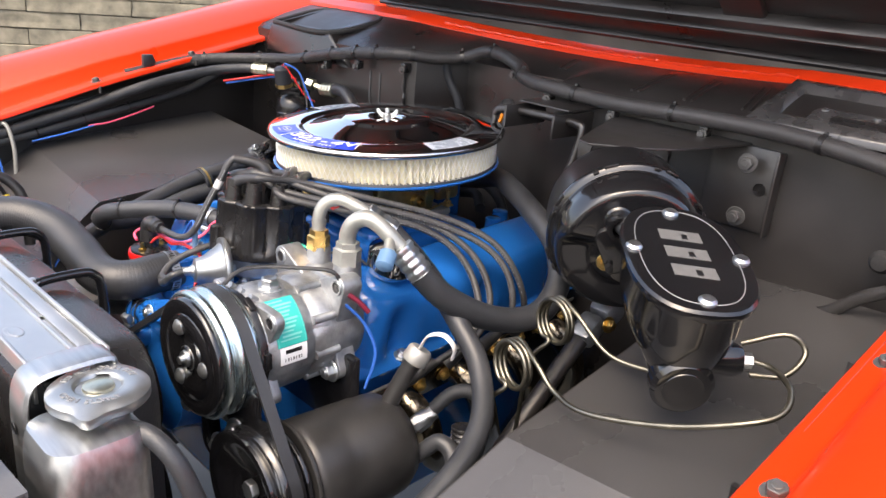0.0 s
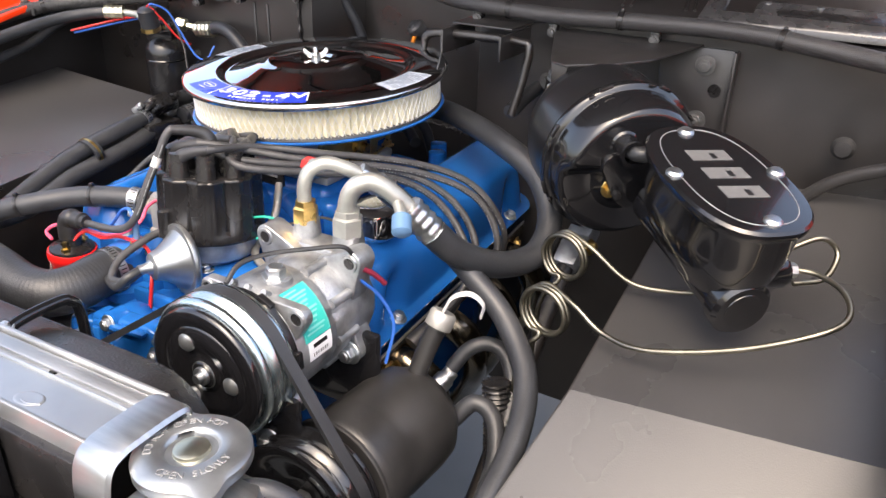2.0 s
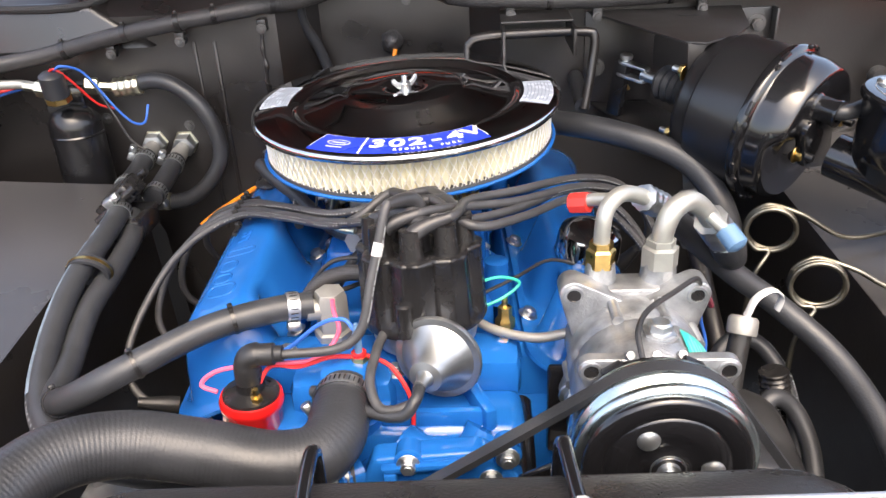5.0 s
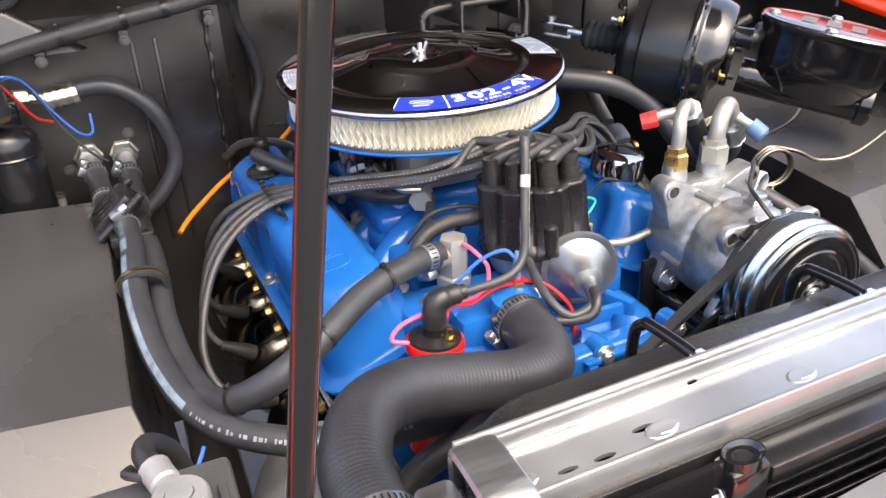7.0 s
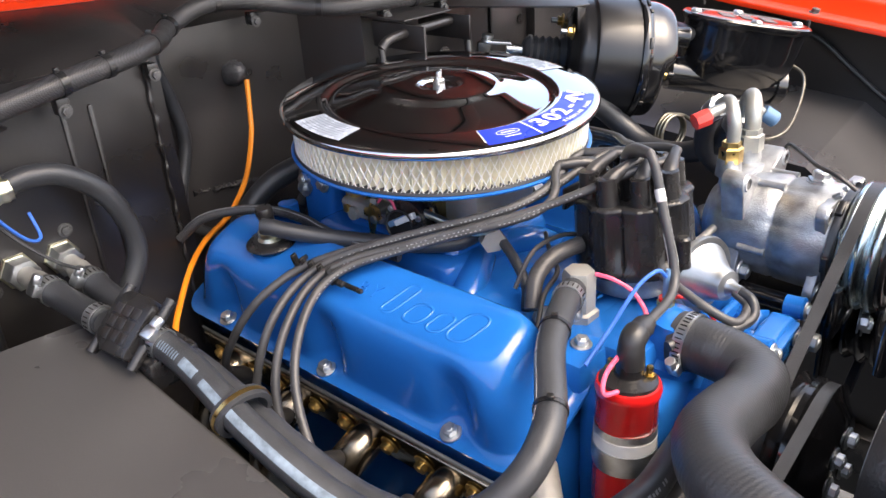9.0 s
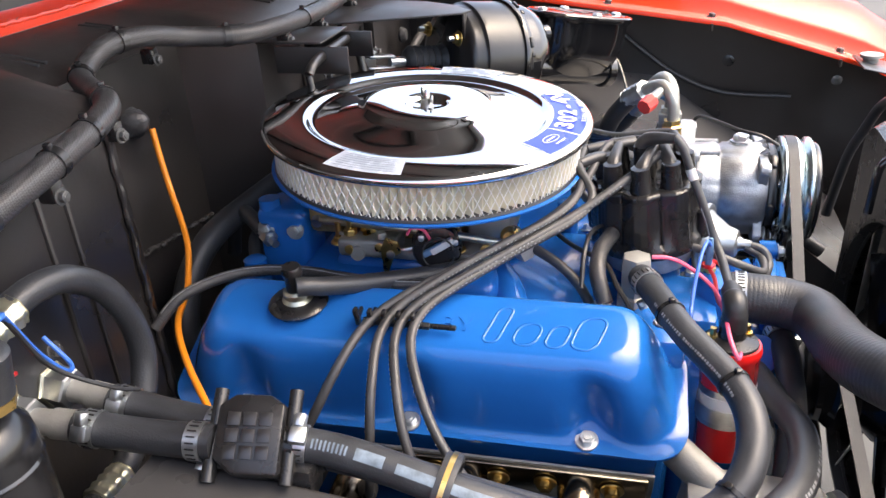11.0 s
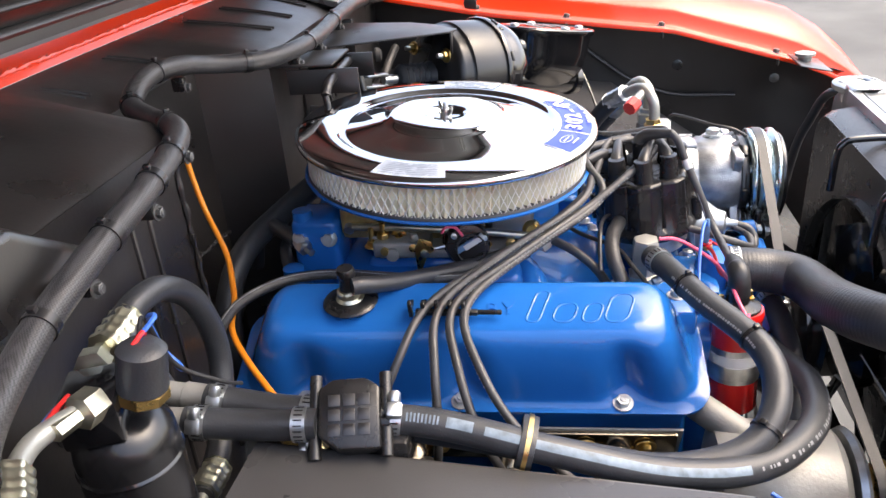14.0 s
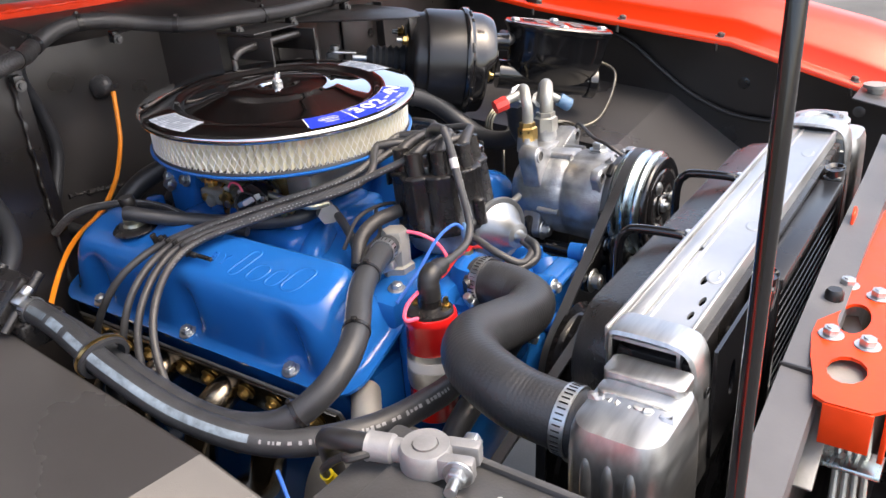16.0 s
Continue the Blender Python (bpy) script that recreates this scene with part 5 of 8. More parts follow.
part("nipple", tube([(-0.0601, -0.2495, 0.9582), (-0.0795, -0.2569, 0.9602)], 0.0105, 16), GREYCAST, neck)


# ---- air-conditioning compressor ----
cp = thing("ac_compressor", "cast aluminium air-conditioning compressor with a black clutch", "compressor", (0.242, -0.3607, 0.8903))
PM = frame_to((0.228, -0.463, 0.940), (0, 1, 0))        # local z runs to the rear from the clutch face, local x to the passenger side


def hull(pts):
    """The convex outline round flat points."""
    pts = sorted(set(pts))

    def half(seq):
        out = []
        for p in seq:
            while len(out) > 1 and (out[-1][0] - out[-2][0]) * (p[1] - out[-2][1]) - (out[-1][1] - out[-2][1]) * (p[0] - out[-2][0]) <= 0:
                out.pop()
            out.append(p)
        return out[:-1]
    return half(pts) + half(pts[::-1])


def disc(x, y, r, n=24):
    return [(round(x + r * math.cos(2 * math.pi * k / n), 6), round(y + r * math.sin(2 * math.pi * k / n), 6)) for k in range(n)]


def barrel(a, z):
    """Shallow cast pads along the barrel."""
    return -0.0016 * (1 if 0.45 < (a / math.pi * 4) % 1 < 0.62 and 0.074 < z < 0.148 else 0)


part("body", lathe([(0, 0.054), (0.052, 0.054), (0.056, 0.058), (0.0575, 0.064), (0.0605, 0.070), (0.0610, 0.090), (0.0600, 0.116), (0.0575, 0.1185), (0.0575, 0.1225), (0.0600, 0.125), (0.0585, 0.148), (0.0570, 0.160), (0.0570, 0.182), (0.053, 0.192), (0.040, 0.1985), (0.036, 0.206), (0.014, 0.2085), (0, 0.2085)], PM, 96, wave=barrel), CAST, cp, "cast aluminium barrel", sharp=50)
EARS_R = [(0.0540, 0.0640), (-0.0530, 0.0620), (0.0515, -0.0420), (-0.0510, -0.0400)]
EARS_F = [(0.0500, 0.0450), (-0.0570, 0.0440), (0.0530, -0.0440), (-0.0520, -0.0430)]
for ears_, z0, depth, core, nm in ((EARS_R, 0.150, 0.026, 0.0575, "rear_head_flange"), (EARS_F, 0.064, 0.011, 0.0600, "front_flange")):
    arms = [hull(disc(x, y, 0.0125) + disc(x * 0.35, y * 0.35, core * 0.60)) for x, y in ears_]
    if nm == "front_flange":
        arms = [hull([p for k in pair for p in disc(*ears_[k], 0.0105)] + disc(0, 0.012 * s, core * 0.7)) for pair, s in (((0, 1), 1), ((2, 3), -1))]
    for flat_ in arms:
        part(nm, prism(flat_, depth, PM @ Matrix.Translation((0, 0, z0)), 0.003, seg=3), CAST, cp, sharp=35)
    for k, (x, y) in enumerate(ears_):
        part("ear_hole", lathe([(0, 0), (0.0050, 0), (0.0056, 0.0006), (0.0064, 0.0004)], PM @ Matrix.Translation((x, y, z0 - 0.0005)) @ Matrix.Rotation(math.pi, 4, "X"), 20), PLASTIC, cp)
        part("ear_boss", lathe([(0.0062, 0.0), (0.0062, 0.0018), (0.0084, 0.0018), (0.0092, 0.0), (0.0062, 0.0)], PM @ Matrix.Translation((x, y, z0)) @ Matrix.Rotation(math.pi, 4, "X"), 24), CAST, cp)
        if k > 1:
            bolt(cp, PM @ Vector((x, y, z0 - 0.002)), (0, -1, 0), 0.017, BOLT_ZINC)
    for k in range(3):
        part("casting_rib", tube([PM @ Vector((0.020 * (k - 1), 0.055, z0 + depth * 0.6)), PM @ Vector((0.020 * (k - 1), 0.0605, z0 - 0.012 + depth))], 0.0035, 8, 3), CAST, cp)
part("front_plate", lathe([(0.030, 0.051), (0.058, 0.051), (0.0600, 0.053), (0.0600, 0.061), (0.056, 0.063), (0.030, 0.063)], PM, 48, wave=lambda a, z: 0.004 * max(0, math.cos(6 * a)) ** 4), SATIN, cp, "black clutch coil plate", sharp=50)
for k in range(6):
    a = radians(30 + 60 * k)
    bolt(cp, PM @ Vector((0.0545 * math.cos(a), 0.0545 * math.sin(a), 0.0515)), (0, -1, 0), 0.0085, BOLT_ZINC)
    part("black_tab", box((0.018, 0.010, 0.008), PM @ Matrix.Rotation(a + 0.45, 4, "Z") @ Matrix.Translation((0.060, 0, 0.058)) @ Matrix.Rotation(math.pi / 2, 4, "Z"), 0.002), SATIN, cp)
for ang in (70, 110, 150, 190, 230, 350):
    a = radians(ang)
    part("barrel_rib", tube([PM @ Vector((0.0585 * math.cos(a), 0.0585 * math.sin(a), z)) for z in (0.121, 0.132, 0.142, 0.152)], 0.0050, 10, 3), CAST, cp)
part("head_top", prism(rounded(0.082, 0.032, 0.012), 0.014, Matrix.Translation((0.2290, -0.286, 0.9880)), 0.004, seg=3), CAST, cp)
part("oil_plug", lathe([(0, 0), (0.0135, 0), (0.0140, 0.004), (0.0100, 0.005), (0.0098, 0.011), (0.0075, 0.0125), (0.004, 0.0115), (0, 0.0115)], frame_to((0.236, -0.369, 0.999), (0.05, 0, 1)), 6), ZINC, cp, "hexagonal oil plug")
part("plug_seat", lathe([(0, -0.006), (0.0165, -0.006), (0.0155, 0.0015), (0, 0.0015)], frame_to((0.236, -0.369, 0.999), (0.05, 0, 1)), 28), CAST, cp)
pul = part("pulley", lathe([(0.034, 0.008), (0.0655, 0.008), (0.0680, 0.010), (0.0695, 0.012), (0.0695, 0.0155), (0.0625, 0.021), (0.0695, 0.0265), (0.0695, 0.030), (0.0625, 0.0355), (0.0695, 0.041), (0.0695, 0.046), (0.066, 0.049), (0.034, 0.049)], PM, 96), PULLEY, cp, "zinc-plated clutch pulley", sharp=60)
part("clutch_plate", lathe([(0, 0.000), (0.012, 0.000), (0.014, 0.003), (0.022, 0.004), (0.030, 0.001), (0.045, 0.001), (0.047, 0.0030), (0.0485, 0.0025), (0.0600, 0.0010), (0.0630, 0.0025), (0.0640, 0.006), (0.0630, 0.010), (0, 0.010)], PM, 96), GLOSS, pul, "gloss black clutch plate", sharp=50)
part("centre_nut", lathe([(0, -0.008), (0.0045, -0.008), (0.0045, -0.003), (0.0085, -0.003), (0.0090, 0.0005), (0.0135, 0.0010), (0.0135, 0.003), (0, 0.003)], PM, 24), ZINC, pul)
for k in range(3):
    a = radians(60 + 120 * k)
    part("rivet", lathe([(0, -0.0045), (0.005, -0.0040), (0.0085, -0.001), (0.0088, 0.002), (0, 0.002)], PM @ Matrix.Translation((0.033 * math.cos(a), 0.033 * math.sin(a), 0.001)), 22), CANISTER, pul)
# labels on the driver-side shoulder


def shell_label(a0, a1, z0, z1, r, material, name, label=""):
    g = [[PM @ Vector((r * math.cos(radians(a0 + (a1 - a0) * k / 14)), r * math.sin(radians(a0 + (a1 - a0) * k / 14)), z)) for z in (z0, z1)] for k in range(15)]
    bm = bmesh.new()
    v = [[bm.verts.new(p) for p in row] for row in g]
    for a, b in zip(v, v[1:]):
        bm.faces.new((a[0], a[1], b[1], b[0]))
    return part(name, bm, material, cp, label)


shell_label(117, 167, 0.0715, 0.108, 0.0616, TEAL, "teal_label", "teal maker's label with pale print")
shell_label(118, 166, 0.0728, 0.0733, 0.0619, PALETEAL, "print_border")
shell_label(118, 166, 0.1062, 0.1067, 0.0619, PALETEAL, "print_border")
for k in range(11):
    shell_label(120 + 4.0 * k, 121.6 + 4.0 * k + 0.5 * (k % 2), 0.076 + 0.003 * (k % 2), 0.094 + 0.003 * (k * 7 % 4), 0.0619, PALETEAL, "print_bar")
shell_label(167.5, 186, 0.0735, 0.107, 0.0618, DECALW, "white_label", "white barcode label")
shell_label(170.5, 174.5, 0.080, 0.100, 0.0621, PLASTIC, "print_bar")
for k in range(7):
    shell_label(179, 182.5, 0.079 + 0.0033 * k, 0.0802 + 0.0033 * k + 0.0006 * (k % 2), 0.0621, MARK, "print_bar")
wire("clutch_wire", [(0.2843, -0.3092, 1.0081), (0.2765, -0.3178, 1.021), (0.2532, -0.3403, 1.0217), (0.2266, -0.3656, 1.0199), (0.2141, -0.3912, 1.017), (0.2142, -0.4115, 1.0054)], 0.0024, WIRE, "black clutch wire over the compressor")
wire("clutch_lead", [(0.2912, -0.3046, 0.9956), (0.2973, -0.2947, 0.9867), (0.3034, -0.2849, 0.9739)], 0.0028, MAROON, "red crimped clutch lead")

mount = thing("compressor_bracket", "black steel bracket carrying the compressor", "bracket", (0.195, -0.3635, 0.8499))
part("plate", box((0.15, 0.012, 0.10), Matrix.Translation((0.2287, -0.2972, 0.8682)), 0.004), GLOSS, mount)
part("plate", box((0.15, 0.010, 0.06), Matrix.Translation((0.2287, -0.4243, 0.8865)), 0.004), GLOSS, mount)
part("spacer_tube", tube([(0.126, -0.412, 0.866), (0.127, -0.36, 0.867), (0.128, -0.29, 0.868)], 0.0115, 18), GLOSS, mount)
part("spacer_tube", tube([(0.180, -0.425, 0.872), (0.180, -0.36, 0.872), (0.180, -0.30, 0.872)], 0.0105, 18), GLOSS, mount)
part("arm", prism(hull(disc(0.126, 0.866, 0.017) + disc(0.178, 0.893, 0.016)), 0.007, Matrix(((1, 0, 0, 0), (0, 0, -1, -0.402), (0, 1, 0, 0), (0, 0, 0, 1))), 0.0015), GLOSS, mount)
part("arm", prism(hull(disc(0.178, 0.893, 0.014) + disc(0.190, 0.800, 0.018)), 0.007, Matrix(((1, 0, 0, 0), (0, 0, -1, -0.412), (0, 1, 0, 0), (0, 0, 0, 1))), 0.0015), GLOSS, mount)
bolt(mount, (0.126, -0.4125, 0.866), (0, -1, 0), 0.019, BOLT_ZINC)
for x, y, z in ((0.269, -0.4296, 0.8623), (0.2942, -0.4142, 0.8442), (0.2456, -0.4356, 0.8348), (0.1958, -0.4411, 0.8661)):
    bolt(mount, (x, y, z), (0.2, -1, 0), 0.017, BOLT_ZINC)


# ---- refrigerant fittings and hoses ----
def crimp(root, p, d, r, length=0.034, material=None):
    n = 4
    prof = [(r * 0.55, 0), (r, 0.001)]
    for k in range(n):
        a = length * (k + 0.15) / n
        prof += [(r, a), (r * 1.03, a + length / n * 0.3), (r * 0.93, a + length / n * 0.55), (r * 0.93, a + length / n * 0.75)]
    prof += [(r, length * 0.98), (r * 0.6, length)]
    return part("crimp_collar", lathe(prof, frame_to(p, d), 32, wave=lambda a, z: 0.0007 * math.cos(8 * a)), material or ZINC, root, "crimped metal collar", sharp=50)


ds = thing("discharge_hose", "black refrigerant hose with a bent aluminium fitting and red cap", "refrigerant hose", (0.2028, -0.2787, 1.0077), "refrigerant hoses")
part("union_nut", lathe([(0, 0), (0.0135, 0), (0.0135, 0.016), (0.011, 0.018), (0.011, 0.024), (0, 0.024)], frame_to((0.2012, -0.2802, 1.0156), (0, 0.03, 1)), 6), GOLD, ds, "brass union nut")
part("port", lathe([(0, 0), (0.015, 0), (0.013, 0.02), (0, 0.02)], frame_to((0.2014, -0.2792, 1), (0, 0.03, 1)), 20), CAST, ds)
part("bent_tube", tube([(0.2011, -0.2803, 1.0321), (0.2015, -0.2806, 1.0544), (0.2055, -0.2756, 1.0706), (0.2186, -0.2652, 1.0787), (0.2359, -0.2514, 1.0717), (0.2493, -0.2394, 1.0611)], 0.0075, 16), TUBEALU, ds, "bent aluminium tube")
part("service_port", tube([(0.2146, -0.2671, 1.0749), (0.1975, -0.2566, 1.0707), (0.1876, -0.2507, 1.0667)], 0.006, 12), TUBEALU, ds)
part("red_cap", lathe([(0, 0), (0.0095, 0), (0.0100, 0.004), (0.0095, 0.018), (0, 0.019)], frame_to((0.1926, -0.2536, 1.0667), (-0.75, 0.5, -0.25)), 8), REDCAP, ds, "red plastic service cap")
crimp(ds, (0.2431, -0.2445, 1.0663), (0.62, 0.55, -0.5), 0.0125, 0.040)
P_DS = resample(spline([(0.2638, -0.2263, 1.0486), (0.2947, -0.2056, 1.0146), (0.3232, -0.1941, 0.9832), (0.3575, -0.1917, 0.9523), (0.4008, -0.2016, 0.9208), (0.4464, -0.2438, 0.8872), (0.4672, -0.3144, 0.8562), (0.4664, -0.4193, 0.8143), (0.4546, -0.5402, 0.74)], 10), 0.006)
part("hose", sweep(P_DS, 0.0125, 16), RUBBER, ds)
su = thing("suction_hose", "thick black refrigerant hose looping behind the engine", "refrigerant hose", (0.2572, -0.2776, 1.0064), "refrigerant hoses")
part("union_nut", lathe([(0, 0), (0.0165, 0), (0.0165, 0.018), (0.0135, 0.020), (0.0135, 0.026), (0, 0.026)], frame_to((0.2542, -0.2791, 1.0144), (0, 0.03, 1)), 6), TUBEALU, su, "aluminium union nut")
part("port", lathe([(0, 0), (0.017, 0), (0.015, 0.02), (0, 0.02)], frame_to((0.2541, -0.2781, 0.9987), (0, 0.03, 1)), 20), CAST, su)
part("bent_tube", tube([(0.2544, -0.2795, 1.0329), (0.2557, -0.2797, 1.0514), (0.2631, -0.2756, 1.0665), (0.2776, -0.267, 1.0716), (0.2939, -0.2558, 1.0588), (0.3101, -0.2424, 1.0363)], 0.0095, 16), TUBEALU, su, "bent aluminium tube")
part("service_port", tube([(0.2999, -0.2564, 1.0528), (0.3117, -0.2682, 1.0433), (0.3175, -0.2754, 1.0377)], 0.006, 12), TUBEALU, su)
part("blue_cap", lathe([(0, 0), (0.0098, 0), (0.0100, 0.018), (0.006, 0.021), (0, 0.021)], frame_to((0.3127, -0.2691, 1.0433), (0.45, -0.70, -0.55)), 16), BLUECAP, su, "pale blue service cap")
crimp(su, (0.3051, -0.2465, 1.0434), (0.50, 0.42, -0.72), 0.0155, 0.040)
P_SU = resample(spline([(0.3244, -0.2303, 1.0153), (0.3432, -0.2018, 0.9832), (0.3651, -0.1469, 0.9529), (0.3828, -0.0851, 0.9461), (0.3779, -0.0377, 0.9737), (0.3455, -0.0072, 1.0105), (0.2856, 0.0174, 1.0329), (0.2056, 0.0657, 1.0387), (0.1108, 0.1433, 1.0235), (0.0054, 0.2166, 0.9852), (-0.0659, 0.2476, 0.9576), (-0.122, 0.2533, 0.8997), (-0.1444, 0.2389, 0.8)], 10), 0.006)
part("hose", sweep(P_SU, 0.0155, 16), RUBBER, su)

# ---- power steering pump ----
ps = thing("power_steering_pump", "satin black power steering pump reservoir with a filler neck", "power steering pump", (0.322, -0.307, 0.7579))
SM = frame_to((0.3230, -0.400, 0.8170), (0.08, 1, 0.0))
part("reservoir", lathe([(0, 0.004), (0.050, 0.004), (0.0570, 0.006), (0.0600, 0.010), (0.0610, 0.016), (0.0612, 0.046), (0.0606, 0.050), (0.0612, 0.055), (0.0610, 0.104), (0.0590, 0.122), (0.050, 0.137), (0.034, 0.144), (0, 0.146)], SM, 64), PUMPBLK, ps, "satin black reservoir can")
part("rim", lathe([(0.052, 0.0), (0.0632, 0.0), (0.0645, 0.0012), (0.0645, 0.0036), (0.0625, 0.0050), (0.052, 0.0050), (0.052, 0.0)], SM, 64), PUMPBLK, ps, "rolled rim of the can")
part("mounting_plate", prism(hull(disc(0, 0, 0.058) + disc(0.055, -0.035, 0.014) + disc(-0.03, -0.062, 0.014)), 0.005, SM @ Matrix.Translation((0, 0, -0.008)), 0.001), GLOSS, ps)
part("filler_neck", tube([(0.3341, -0.2809, 0.858), (0.3406, -0.2641, 0.8953), (0.3479, -0.2507, 0.9245)], 0.0105, 16), PUMPBLK, ps)
part("filler_cap", lathe([(0, 0), (0.0145, 0), (0.015, 0.004), (0.0145, 0.015), (0.012, 0.018), (0, 0.018)], frame_to((0.3469, -0.2525, 0.9206), (0.2, 0.45, 0.85)), 20), GREYCAST, ps, "grey filler cap")
part("cap_tether", tube([(0.3511, -0.2483, 0.9382), (0.3596, -0.2442, 0.9558), (0.3763, -0.2381, 0.9618), (0.3887, -0.2326, 0.9503), (0.3866, -0.2314, 0.9347)], 0.0045, 8, 8, flat=0.35), WHITEP, ps, "white plastic tether loop")
PP = frame_to((0.3150, -0.456, 0.8190), (0.02, 1, 0))
ppul = part("pulley", lathe([(0, 0.020), (0.020, 0.020), (0.026, 0.017), (0.050, 0.006), (0.0630, 0.002), (0.0662, 0.003), (0.0670, 0.006), (0.0590, 0.0130), (0.0670, 0.0200), (0.0670, 0.0235), (0.0590, 0.0300), (0.0670, 0.0370), (0.0665, 0.0400), (0.058, 0.0420), (0.018, 0.040), (0.018, 0.06), (0, 0.06)], PP, 64), GLOSS, ps, "gloss black dished belt pulley", sharp=50)
part("pulley_nut", prism(hexagon(0.011), 0.009, PP @ Matrix.Translation((0, 0, 0.010)), 0.001), ZINC, ppul)
bolt(ps, (0.3446, -0.4205, 0.8491), (0.2, -1, 0.3), 0.014, BOLT_ZINC)
psh = thing("power_steering_hose", "black pressure hose with a silver fitting and pale print", "hose", (0.3372, -0.2104, 0.8271), "small hoses")
part("fitting", lathe([(0, 0), (0.008, 0), (0.008, 0.012), (0.0115, 0.013), (0.0115, 0.030), (0.009, 0.033), (0.009, 0.042), (0, 0.042)], frame_to((0.3261, -0.2341, 0.8091), (0.35, 0.75, 0.62)), 8), ZINC, psh, "silver crimp fitting")
P_PS = resample(spline([(0.3391, -0.2047, 0.837), (0.3523, -0.1887, 0.8588), (0.3727, -0.1773, 0.867), (0.397, -0.1813, 0.8594), (0.4173, -0.2059, 0.8329), (0.4226, -0.2401, 0.7983), (0.4235, -0.2795, 0.7489)], 10), 0.005)
part("hose", sweep(P_PS, 0.0085, 14), RUBBER, psh)
print_marks(P_PS, 0.0085, 0.35, 0.9, 60, 46, PRINT, psh, 0.003)
solo("return_hose", tube([(0.3709, -0.2603, 0.8121), (0.3909, -0.2444, 0.835), (0.4148, -0.2449, 0.8227), (0.4298, -0.2696, 0.7884), (0.4287, -0.3093, 0.739)], 0.0095, 14), RUBBER, "black return hose beside the steering pump", "hose", "small hoses")
solo("corrugated_loom", sweep(resample(spline([(0.4014, -0.2156, 0.8492), (0.4096, -0.2223, 0.7982), (0.4141, -0.225, 0.7293)], 8), 0.001), 0.015, 14, ribs=0.09, pitch=0.0062), PLASTIC, "black corrugated conduit beside the steering pump", "conduit", "wire looms")

# ---- brake booster and master cylinder ----
BD = Vector((0.68, -0.72, -0.14)).normalized()
bo = thing("brake_booster", "gloss black vacuum brake booster on a firewall bracket", "brake booster", (0.4311, 0.0116, 0.9595))
BM = frame_to((0.380, 0.056, 1.069), BD)
part("rear_shell", lathe([(0, -0.010), (0.052, -0.010), (0.060, -0.008), (0.0640, -0.004), (0.0720, -0.002), (0.0790, 0.002), (0.0810, 0.008), (0.0815, 0.020), (0.0830, 0.0225), (0.0865, 0.0245), (0.0875, 0.030), (0.0878, 0.070), (0.0880, 0.088), (0, 0.088)], BM, 96), SATIN, bo, "satin black rear shell", sharp=42)


def face(u, v):
    """The height of the front shell's face: a crescent plateau over the upper half, a dish below it."""
    edge = v + 0.010 + 0.020 * math.tanh((u + 0.020) / 0.012) - 0.55 * max(0.0, u - 0.020)
    lift = 0.0150 / (1 + math.exp(-edge / 0.0032))
    boss = 0.010 / (1 + math.exp((math.hypot(u, v) - 0.040) / 0.0025))
    return max(lift, boss) + 0.35 * min(lift, boss)


bm = bmesh.new()
prev = None
for j in range(30):
    row = []
    for k in range(96):
        a = 2 * math.pi * k / 96
        if j < 6:
            r, z = ((0.0880, 0.086), (0.0918, 0.087), (0.0930, 0.0905), (0.0930, 0.0955), (0.0905, 0.0985), (0.0868, 0.1000))[j]
        elif j < 12:
            f = (j - 6) / 5
            r, z = 0.0862 - 0.0012 * f, 0.1005 + 0.0165 * f
        elif j < 18:
            f = radians(15 * (j - 11))
            r, z = 0.0760 + 0.0090 * math.cos(f), 0.117 + 0.0085 * math.sin(f)
        else:
            f = (j - 17) / 12
            r, z = 0.0760 * (1 - f), 0.1255 + 0.004 * f
        u, v = r * math.cos(a), r * math.sin(a)
        z += face(u, v) * min(1.0, max(0.0, (0.0855 - r) / 0.008)) if j > 8 else 0
        row.append(bm.verts.new((u, v, z)))
    if prev:
        for k in range(96):
            bm.faces.new((prev[k], prev[(k + 1) % 96], row[(k + 1) % 96], row[k]))
    prev = row
bmesh.ops.remove_doubles(bm, verts=bm.verts, dist=1e-6)
bmesh.ops.transform(bm, matrix=BM, verts=bm.verts)
part("front_shell", bm, GLOSS, bo, "gloss black pressed front shell", sharp=50)
for k in range(8):
    a = radians(45 * k + 20)
    part("crimp_tab", box((0.004, 0.016, 0.005), BM @ Matrix.Rotation(a, 4, "Z") @ Matrix.Translation((0.0930, 0, 0.0965)), 0.0015), SATIN, bo)
    part("crimp_notch", box((0.003, 0.007, 0.006), BM @ Matrix.Rotation(a + 0.2, 4, "Z") @ Matrix.Translation((0.0922, 0, 0.0985)), 0.001), PLASTIC, bo)


def on_booster(p):
    q = BM.inverted() @ Vector(p)
    return q


pv = BM @ Vector((*on_booster((0.4718, -0.0732, 1.0888)).xy, 0.136))
part("vacuum_port", lathe([(0, 0), (0.016, 0), (0.016, 0.006), (0.0140, 0.008), (0.0140, 0.026), (0.0150, 0.028), (0.0150, 0.031), (0.0105, 0.031), (0.0105, 0.012), (0, 0.012)], frame_to(pv, BD), 28), GLOSS, bo, "black rubber vacuum grommet")
for p in ((0.4722, -0.0771, 1.0314), (0.5318, -0.016, 1.0528)):
    q = BM @ Vector((*on_booster(p).xy, 0.136))
    bolt(bo, q, BD, 0.015, BOLT_GOLD, "stud_nut")
    part("stud", lathe([(0, 0), (0.0045, 0), (0.0045, 0.02), (0, 0.021)], frame_to(q, BD), 12), SATIN, bo)
